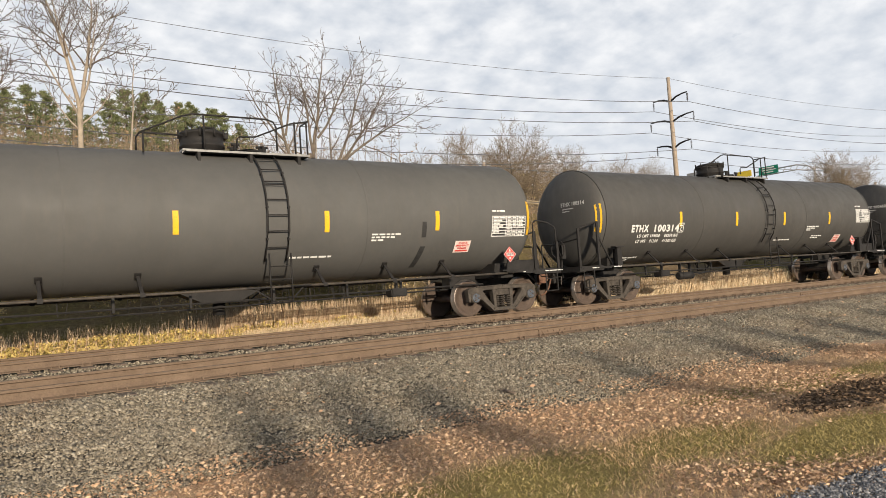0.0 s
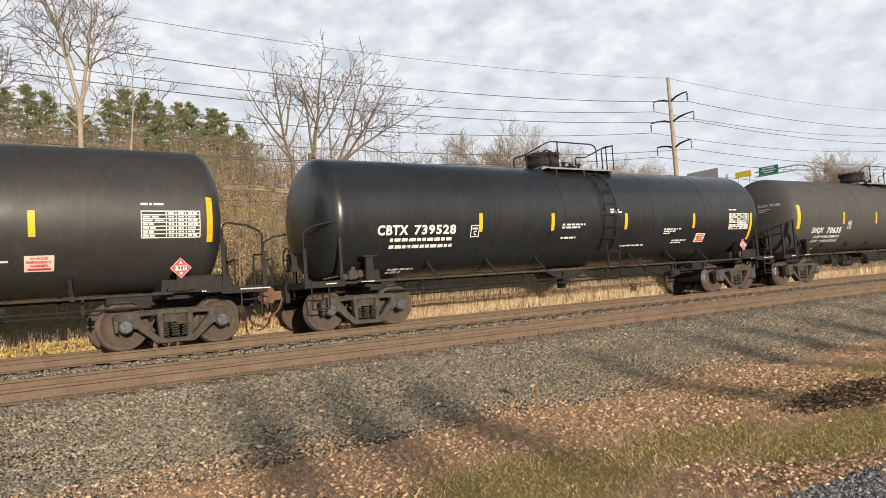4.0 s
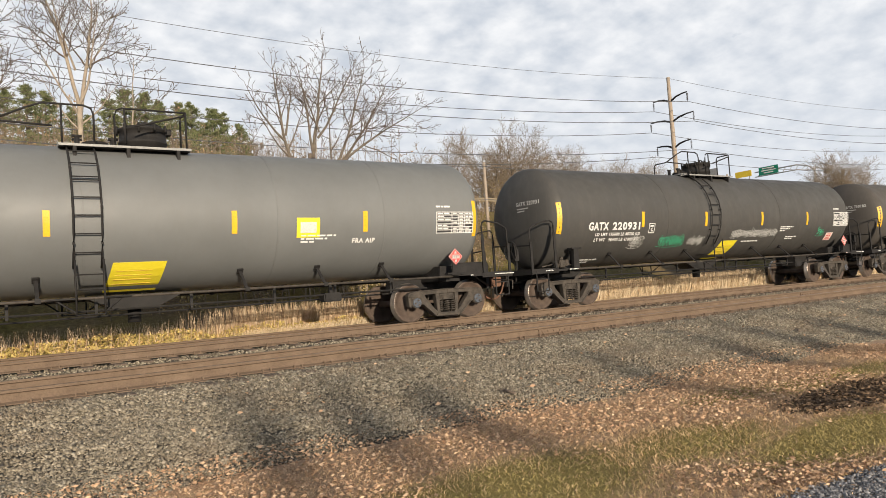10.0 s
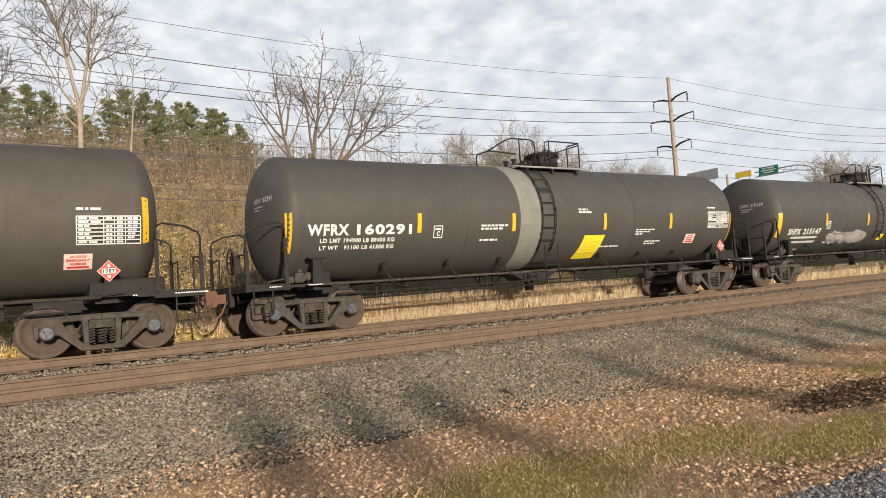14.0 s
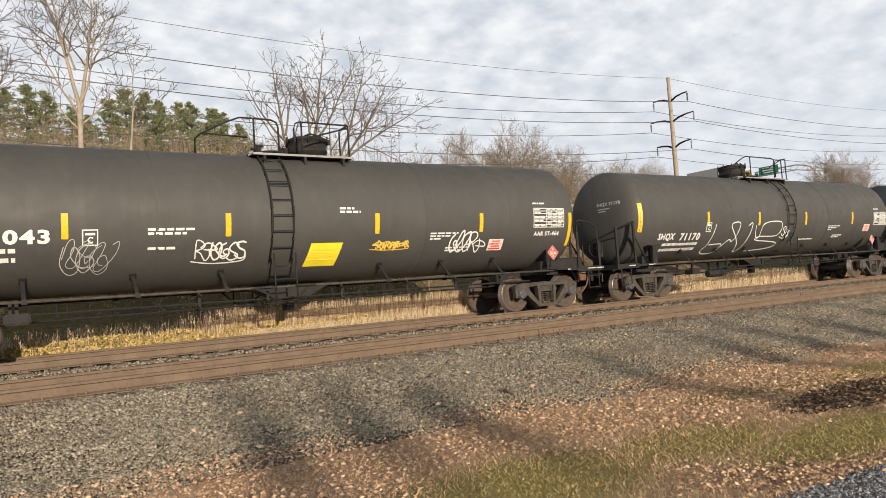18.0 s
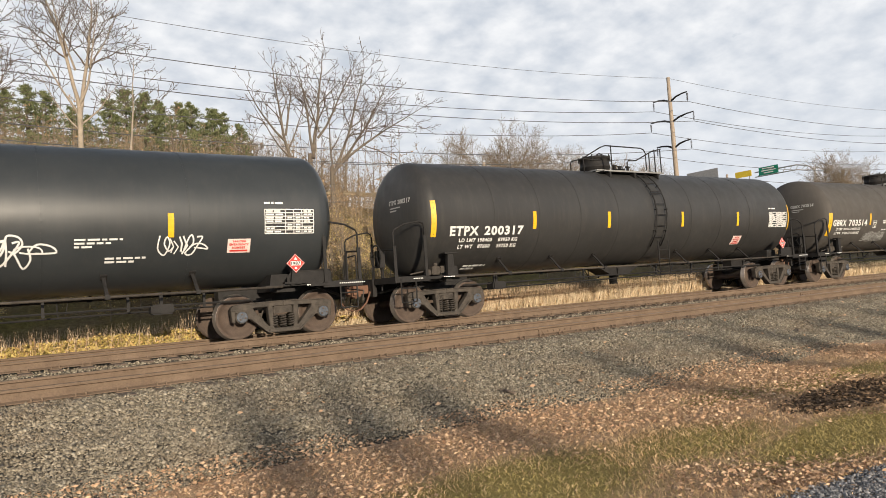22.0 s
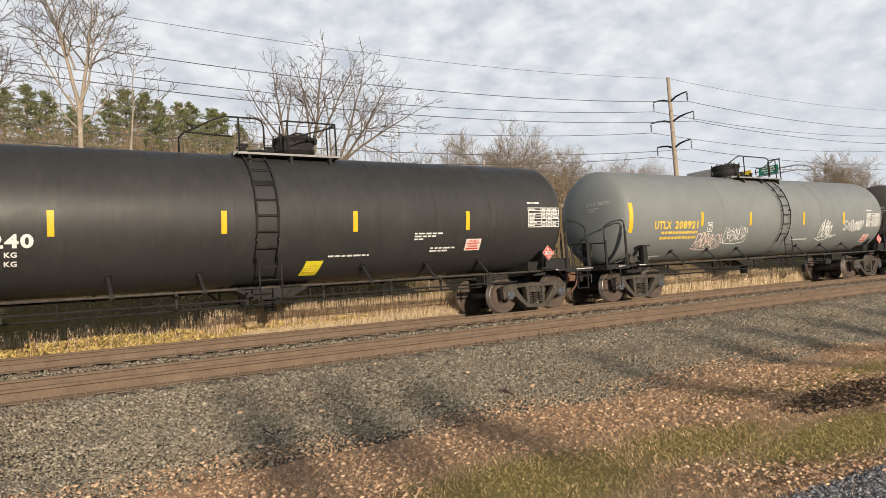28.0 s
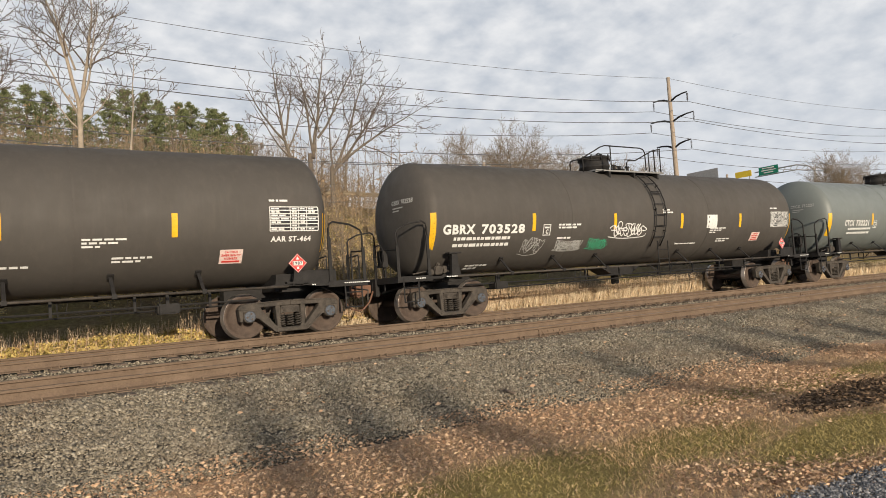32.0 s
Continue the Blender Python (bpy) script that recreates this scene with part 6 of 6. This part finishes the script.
for i, (x, y, h, s) in enumerate(PINES):
    tr, cr = once(("conifer", s), lambda s=s: conifer_mesh(90 + s, 15.0))
    t = tagged(new("pine_tree"), "dark green pine on the wooded hill" if x < 40 else "dark green conifer beyond the road", "tree", "pines on the hill" if x < 40 else "")
    t.matrix_basis = Matrix.Translation(on_ground(x, y)) @ Matrix.Rotation(i * 1.7, 4, "Z") @ Matrix.Scale(h * (1.12 if 12 < x < 40 else 1.04) / 15.0, 4)
    piece("trunk", tr, t)
    piece("crown", cr, t)


# brown leafless woodland on the hillside: uncountable thin stems
def thicket(name, n, x0, x1, y0, y1, h0, h1, seed, label, leaves=0, mat="brown", twigs=9):
    rnd = random.Random(seed)
    segs, cen = [], []
    for _ in range(n):
        x, y = rnd.uniform(x0, x1), rnd.uniform(y0, y1)
        g = Vector(on_ground(x, y, -0.2))
        h = rnd.uniform(h0, h1)
        top = g + Vector((rnd.gauss(0, 0.08) * h, rnd.gauss(0, 0.08) * h, h))
        segs.append((tuple(g), tuple(top), 0.012 * h ** 0.9 + 0.008, 0.01))
        for _k in range(twigs):
            f = rnd.uniform(0.25, 0.98)
            b = g.lerp(top, f)
            L = h * (1.05 - f) * rnd.uniform(0.3, 0.75) + 0.15
            d = Vector((rnd.gauss(0, 1), rnd.gauss(0, 1), rnd.uniform(0.3, 1.6))).normalized()
            e = b + d * L
            segs.append((tuple(b), tuple(e), 0.006 + 0.0022 * h, 0.006))
            for _j in range(2):
                b2 = b.lerp(e, rnd.uniform(0.35, 0.9))
                d2 = (d + Vector((rnd.gauss(0, 0.7), rnd.gauss(0, 0.7), rnd.gauss(0.1, 0.5)))).normalized()
                segs.append((tuple(b2), tuple(b2 + d2 * L * rnd.uniform(0.3, 0.6)), 0.008, 0.005))
            for _j in range(leaves):
                cen.append(b.lerp(e, rnd.random()) + Vector((rnd.gauss(0, 0.13), rnd.gauss(0, 0.13), rnd.gauss(0, 0.13))))
    t = tagged(piece(name, prisms(name, segs, 3, M["pale_twig"])), label, "woodland" if h1 > 4 else "brush", kind="stuff")
    if cen:
        c = np.array([tuple(v) for v in cen])
        q = tagged(piece(name + "_leaves", leaf_cloud("leaves", c, rng.uniform(0.022, 0.055, len(c)) * (1 if h1 < 4 else 2.6), LEAF[mat])), label + ", its leaves", "leaves", kind="stuff")
    return t


thicket("hillside_woods", 640, -8, 38, 62, 108, 6, 11, 3, "brown leafless woods on the hillside", 3, "brown")
thicket("hillside_woods", 160, -4, 30, 56, 66, 3, 6, 4, "brown leafless brush above the road", 4, "brown")
thicket("distant_woods", 420, 30, 190, 85, 150, 6, 13, 5, "grey brown leafless woods in the distance", 0)
thicket("distant_woods", 160, 60, 230, 62, 84, 4, 9, 6, "grey brown leafless trees beyond the road", 2)
thicket("distant_woods", 90, 50, 64, 66, 76, 5, 9, 15, "tan leafless brush beyond the road", 3, "tan")
thicket("distant_woods", 130, 62, 100, 68, 80, 7, 10.0, 16, "grey brown leafless trees beyond the road", 2, "brown")
thicket("bank_brush", 330, -3, 16, 24.5, 40, 1.0, 2.6, 7, "yellowish leaved brush covering the bank", 34, "tan", 7)
thicket("bank_brush", 300, 14, 60, 25, 40, 1.0, 2.4, 8, "tan leafless brush covering the bank", 12, "brown", 8)
thicket("bank_brush", 170, 2, 24, 33, 41, 1.2, 3.0, 9, "brown leafless saplings at the top of the bank", 5, "brown", 8)
thicket("bank_brush", 120, 7, 14, 24, 34, 1.6, 3.6, 10, "tangled bare stems on the bank", 5, "brown", 9)

# weeds, stalks and dry grass behind the train
n = 42000
x, y = rng.uniform(-3, 8.5, n), 16.3 + 2.2 * rng.uniform(0, 1, n) ** 1.6
x += rng.normal(0, 0.6, n)
tuft = np.array([noise.noise((a * 1.3, b * 1.3, 4.0)) for a, b in zip(x, y)])
c = np.stack([x, y, heights(x, y) + (0.42 + 0.25 * tuft) * rng.uniform(0.02, 1.0, n)], 1)
tagged(piece("ditch_weeds", leaf_cloud("ditch_weeds", c, rng.uniform(0.018, 0.055, n), LEAF["yellow"])), "low yellow-green weeds along the ditch", "weeds", kind="stuff")
n = 9000
x, y = rng.uniform(-3, 9, n), 16.35 + 6 * rng.uniform(0, 1, n) ** 2
tagged(piece("ditch_stalks", blades("ditch_stalks", np.stack([x, y, heights(x, y)], 1), rng.uniform(0.2, 0.75, n), rng.uniform(0.006, 0.016, n), rng.uniform(0, 0.3, n), LEAF["reed"])), "thin brown stalks among the weeds", "weeds", kind="stuff")
n = 34000
x = 5.0 + 22 * rng.uniform(0, 1, n) ** 1.2 + rng.normal(0, 0.7, n)
y = 16.4 + 1.6 * rng.uniform(0, 1, n) ** 1.8
tagged(piece("dead_stalks", blades("dead_stalks", np.stack([x, y, heights(x, y)], 1), rng.uniform(0.3, 0.95, n), rng.uniform(0.007, 0.018, n), rng.uniform(0, 0.28, n), LEAF["reed"])), "tall brown dead stalks along the track", "dry grass", kind="stuff")
n = 60000
x = 5 + 70 * rng.uniform(0, 1, n) ** 1.5
y = 16.12 + np.abs(rng.normal(0, 0.30, n)) + 0.25 * np.clip((x - 14) / 20, 0, 1) * rng.uniform(0, 1, n)
tagged(piece("pale_grass", blades("pale_grass", np.stack([x, y, heights(x, y)], 1), rng.uniform(0.12, 0.46, n) * np.clip(0.4 + x / 16, 0.55, 1.8), rng.uniform(0.008, 0.022, n), rng.uniform(0.05, 0.35, n), LEAF["straw"])), "pale dry grass beside the track", "dry grass", kind="stuff")

# the lawn by the camera: blades and fallen leaves
n = 150000
y = rng.uniform(1.5, 6.9, n)
x = rng.uniform(-0.05, 2.5, n) * y
patchy = np.array([noise.noise((a * 0.45, b * 0.8, 7.0)) for a, b in zip(x, y)])
drive = (x > 4.1) & ((x - 4.2) * -0.10 + 2.76 > y)
dark_ground = ((x - 8.45) / 1.35) ** 2 + ((y - 4.1) / 0.42) ** 2 < 1 + 0.5 * rng.normal(0, 0.5, n)
ok = (x < 13) & (rng.uniform(0, 1, n) < np.clip((6.75 - y) / 0.8, 0.12, 1)) & ~drive & ~dark_ground
gr = ok & (greenness(x, y) + 0.8 * patchy + rng.normal(0, 0.3, n) > 0.22)
dr = ok & ~gr
for name, sel, lab, m, h in (("lawn_grass", gr, "short green lawn grass", "blade", (0.010, 0.032)), ("dead_grass", dr & (rng.uniform(0, 1, n) < 0.8), "flattened dry tan grass", "dead", (0.012, 0.045))):
    k = int(sel.sum())
    b = np.stack([x[sel], y[sel], heights(x[sel], y[sel]) - 0.004], 1)
    tagged(piece(name, blades(name, b, rng.uniform(*h, k), rng.uniform(0.003, 0.008, k), rng.uniform(0.01, 0.07, k), LEAF[m])), lab, "grass", kind="stuff")
n = 120000
y = rng.uniform(1.6, 6.9, n)
x = rng.uniform(0, 2.45, n) * y
clump = np.array([noise.noise((a * 0.7, b * 0.7, 11.0)) for a, b in zip(x, y)])
drive = (x > 4.1) & ((x - 4.2) * -0.10 + 2.76 > y)
dark_ground = ((x - 8.45) / 1.35) ** 2 + ((y - 4.1) / 0.42) ** 2 < 1 + 0.5 * rng.normal(0, 0.5, n)
ok = (x < 13) & ~dark_ground & (clump + rng.normal(0, 0.2, n) + np.clip((y - 4.6) * 0.3, -0.15, 0.3) - 0.30 * np.clip(greenness(x, y) + 0.3, 0, 1) > 0.04) & (~drive | (rng.uniform(0, 1, n) < 0.08))
c = np.stack([x, y, heights(x, y) + rng.uniform(0.015, 0.05, n)], 1)[ok]
tagged(piece("fallen_leaves", leaf_cloud("fallen_leaves", c, 0.006 + 0.022 * rng.uniform(0, 1, len(c)) ** 2.6, LEAF["fallen"], 0.25)), "curled brown fallen leaves on the lawn", "leaves", kind="stuff")
# darker brown leaves strewn over the dark oval in the lawn
n = 5000
a, q = rng.uniform(0, 2 * np.pi, n), np.sqrt(rng.uniform(0, 1, n)) * rng.uniform(0.75, 1.3, n)
x, y = 8.45 + 1.35 * q * np.cos(a), 4.1 + 0.42 * q * np.sin(a)
tagged(piece("sepia_leaves", leaf_cloud("sepia_leaves", np.stack([x, y, heights(x, y) + rng.uniform(0.01, 0.035, n)], 1), rng.uniform(0.012, 0.04, n), LEAF["sepia"], 0.25)), "dark sepia leaves on a dark patch in the lawn", "leaves", kind="stuff")
# a few leaves and twigs that blew on to the stones
n = 160
y = rng.uniform(6.6, 9.5, n)
x = rng.uniform(0, 2.3, n) * y
c = np.stack([x, y, np.interp(y, bx, bz) + 0.045], 1)
tagged(piece("fallen_leaves", leaf_cloud("fallen_leaves", c, rng.uniform(0.02, 0.045, n), LEAF["fallen"], 0.25)), "scattered brown leaves on the stones", "leaves", kind="stuff")
# gravel of a drive at the edge of the lawn
n = 30000
x, y = rng.uniform(3.6, 7.5, n), rng.uniform(1.2, 2.85, n)
ok = (x - 4.2) * -0.10 + 2.76 - y > rng.normal(0, 0.05, n)
ok &= x > 3.9 + rng.normal(0, 0.1, n)
x, y = x[ok], y[ok]
DARK = leaf_material("dark driveway gravel", [(0, (0.10, 0.10, 0.105)), (0.6, (0.23, 0.225, 0.225)), (1, (0.42, 0.41, 0.41))])
scatter_stones("driveway_gravel", x, y, heights(x, y) + 0.008, rng.uniform(0.006, 0.018, len(x)), DARK, "dark grey gravel at the edge of the lawn")


def stick(at, length, turn):
    bm = bmesh.new()
    tube(bm, [(-length / 2, 0, 0.02), (-0.1 * length, 0.03, 0.035), (0.2 * length, -0.02, 0.03), (length / 2, 0.02, 0.015)], [0.018, 0.02, 0.017, 0.01], 6)
    tube(bm, [(0.1 * length, 0, 0.03), (0.3 * length, 0.12, 0.06)], [0.01, 0.005], 5)
    s = piece("stick", finish("stick", bm, M["twig"]))
    s.matrix_basis = Matrix.Translation(at) @ Matrix.Rotation(turn, 4, "Z")
    return tagged(s, "dry broken stick lying on the ballast stones", "stick")


stick((13.6, 7.8, ballast_z(13.6, 7.8)), 0.7, 0.5)
stick((5.6, 7.2, ballast_z(5.6, 7.2)), 0.4, 1.4)

# ---- the road above the bank ----
bm = bmesh.new()
rows = []
for i in range(60):
    x = -200 + 10 * i
    rows.append([bm.verts.new((x, y, ground_z(x, y) + 0.12)) for y in (43.5, 47, 51, 55.5)])
for A, B in zip(rows, rows[1:]):
    for i in range(3):
        bm.faces.new((A[i], A[i + 1], B[i + 1], B[i]))
tagged(part("road", bm, M["asphalt"]), "asphalt highway along the top of the bank", "road", kind="structure")


def guardrail(x0, x1, y, top):
    g = tagged(new("guardrail"), "weathered galvanised guardrail beside the road", "guardrail")
    g.location = (x0, y, 0)
    bm = bmesh.new()
    prof = [(0.0, -0.15), (-0.05, -0.12), (-0.05, -0.05), (0.0, -0.02), (0.0, 0.02), (-0.05, 0.05), (-0.05, 0.12), (0.0, 0.15)]
    n_ = int((x1 - x0) / 2)
    rings = [[bm.verts.new((2 * i, yy + s * 0.004, ground_z(x0 + 2 * i, y) + top + zz)) for s in (0, 1) for yy, zz in (prof if s == 0 else prof[::-1])] for i in range(n_ + 1)]
    for A, B in zip(rings, rings[1:]):
        for i in range(16):
            bm.faces.new((A[i], A[(i + 1) % 16], B[(i + 1) % 16], B[i]))
    part("beam", bm, M["guard"], g)
    for i in range(0, n_ + 1, 2):
        bm = bmesh.new()
        z = ground_z(x0 + 2 * i, y)
        box(bm, (0, 0.08, 0), (0.12, 0.15, top + 0.6))
        piece("post", once(("guard post", top), lambda b=bm: finish("post", b, M["tie"])), g, pose(2 * i, 0, z + top / 2 - 0.15))
    return g


guardrail(-12, 62, 42.0, 0.95)


def low_cable(y, z0, sep):
    """A pair of communication cables on short poles along the bank."""
    c_ = tagged(new("cable_line"), "pair of dark cables strung along the bank", "cable")
    for k in range(2):
        bm = bmesh.new()
        for a, b in ((-24, 1.0), (1.0, 26.0), (26.0, 51), (51, 76)):
            tube(bm, [(a + (b - a) * i / 8, y, z0 - sep * k - 0.25 * (1 - (2 * i / 8 - 1) ** 2)) for i in range(9)], 0.022, 5, caps=False)
        part("cable", bm, M["wire"], c_)
    for x in (-24, 1.0 - 6, 26, 51, 76):
        bm = bmesh.new()
        g = ground_z(x, y)
        tube(bm, [(x, y + 0.1, g - 0.4), (x, y + 0.1, z0 + 0.3)], [0.11, 0.09], 8)
        part("post", bm, M["pole_wood"], c_)


low_cable(34.0, 8.1, 2.1)


# ---- power line ----
def power_pole(x, y, top, label):
    """Timber pole with three pairs of curved arms, each with an insulator string."""
    g = ground_z(x, y)
    p_ = tagged(new("power_pole"), label, "power pole")
    p_.location = (x, y, 0)
    bm = bmesh.new()
    tube(bm, [(0, 0, g - 0.5), (0, 0, (g + top) / 2), (0, 0, top)], [0.34, 0.29, 0.22], 12)
    part("mast", bm, M["pole_wood"], p_)
    ends = [(0.0, top - 0.1)]
    for z, L in ((23.3, 2.65), (20.6, 3.35), (17.2, 2.65)):
        z += top - 25.9
        for s in (-1, 1):
            bm = bmesh.new()
            tube(bm, [(0, s * 0.15, z - 0.55), (0, s * L * 0.35, z - 0.18), (0, s * L * 0.7, z - 0.02), (0, s * L, z)], [0.13, 0.12, 0.10, 0.08], 8)
            part("arm", bm, M["iron"], p_)
            bm = bmesh.new()
            tube(bm, [(0, s * L, z), (0, s * L, z - 1.25)], 0.03, 5)
            for k in range(7):
                tube(bm, [(0, s * L, z - 0.22 - 0.13 * k), (0, s * L, z - 0.28 - 0.13 * k)], [0.13, 0.06], 8)
            part("insulator", bm, M["insulator"], p_)
            ends.append((s * L, z - 1.25))
    return ends


E0 = power_pole(74.5, 57.0, 25.9, "tall timber power pole with six curved arms")
E1 = power_pole(-10.0, 57.0, 24.5, "tall timber power pole with six curved arms")
E2 = power_pole(185.0, 57.0, 31.9, "tall timber power pole with six curved arms")
lines_ = tagged(new("power_lines"), "power lines strung between tall timber poles", "power line")
for (xa, Ea, ya), (xb, Eb, yb), sag in (((-10.0, E1, 57.0), (74.5, E0, 57.0), 1.85), ((74.5, E0, 57.0), (185.0, E2, 57.0), 2.8)):
    for i, ((da, za), (db, zb)) in enumerate(zip(Ea, Eb)):
        bm = bmesh.new()
        s = sag if i else sag * 0.9
        tube(bm, [(xa + (xb - xa) * k / 28, ya + da + (yb + db - ya - da) * k / 28, za + (zb - za) * k / 28 - s * (1 - (2 * k / 28 - 1) ** 2)) for k in range(29)], 0.036 if i else 0.022, 5, caps=False)
        part("wire", bm, M["wire"], lines_)


# ---- road signs far along the highway ----
def gantry():
    g = tagged(new("sign_gantry"), "overhead highway sign gantry with green sign", "road sign")
    g.location = (125.0, 66.0, 0)
    z0 = ground_z(125, 66)
    bm = bmesh.new()
    tube(bm, [(0, 0, z0 - 0.5), (0, 0, 17.6)], 0.22, 10)
    part("post", bm, M["galv"], g)
    bm = bmesh.new()
    pts = [(0, 0, 17.3), (0, 1.2, 18.2), (0, 3.2, 18.7), (0, 11.5, 18.7)]
    tube(bm, pts, 0.12, 8)
    tube(bm, [(0, y, z - 0.9) for _, y, z in pts[1:]], 0.10, 8)
    for k in range(8):
        y = 1.6 + 1.25 * k
        tube(bm, [(0, y, 18.6 if y > 2.6 else 18.2), (0, y + 0.6, 17.8)], 0.05, 5)
    part("truss", bm, M["galv"], g)
    bm = bmesh.new()
    box(bm, (-0.35, 8.5, 18.65), (0.06, 3.9, 1.55))
    s = part("sign_panel", bm, M["sign_green"], g, "green road sign with white lines")
    bm = bmesh.new()
    for k, w in enumerate((2.4, 2.9, 1.9)):
        box(bm, (-0.39, 8.5, 19.1 - 0.42 * k), (0.02, w, 0.2))
    part("sign_writing", bm, M["white"], s)
    return g


gantry()


def roadside_sign(name, x, y, z, w, h, mat, label):
    s = tagged(new(name), label, "road sign")
    s.location = (x, y, 0)
    bm = bmesh.new()
    box(bm, (0, 0, z), (0.06, w, h))
    part("sign_panel", bm, mat, s)
    for d in (-0.35, 0.35):
        bm = bmesh.new()
        g = ground_z(x, y + d * w)
        tube(bm, [(0.08, d * w, g - 0.4), (0.08, d * w, z + h * 0.4)], 0.09, 8)
        part("post", bm, M["galv"], s)


roadside_sign("warning_sign", 118.0, 75.5, 17.8, 3.3, 1.1, M["sign_yellow"], "yellow highway warning sign on posts")
roadside_sign("highway_sign", 105.0, 75.0, 17.0, 6.3, 1.8, M["sign_back"], "grey back of a large highway sign")


# ---- what moves ----
# how far the train runs ahead of its even pace, at each second
SURGE = [-0.04, 0.02, 0.01, 0.07, 0.04, -0.0, -0.04, -0.04, 0.04, -0.18, -0.04, 0.08, -0.0, 0.02, 0.06, 0.02, -0.03, -0.07, -0.05, 0.04, 0.06, 0.07, -0.01, 0.14, -0.13, -0.21, -0.13, -0.06, 0.02, -0.22, 0.03, 0.18, -0.19]


def travelled(t):
    """Metres that the train has run since the start; it slows a little."""
    q = t / 32
    return 353.7849 * q - 11.9339 * q ** 2 + 10.8260 * q ** 3 - 4.5048 * q ** 4 + float(np.interp(t, range(33), SURGE))


def motions():
    for c in TRAIN:
        x, y, z = c.location
        walk(c, [(t, pose(x - travelled(t), y, z)) for t in range(33)])
    steps = int(32 * FPS)
    for s, sets in WHEELSETS.items():
        first = sets[0]
        walk(first, [(i / FPS, pose(s * 0.889, 0, 0.457, 0, math.degrees(-travelled(i / FPS) / 0.457), 0)) for i in range(steps + 1)])
        for w in sets[1:]:
            # all wheels turn alike, so they share one set of keys
            w.rotation_mode = "QUATERNION"
            w.animation_data_create()
            w.animation_data.action = first.animation_data.action
            w.animation_data.action_slot = first.animation_data.action_slot


motions()
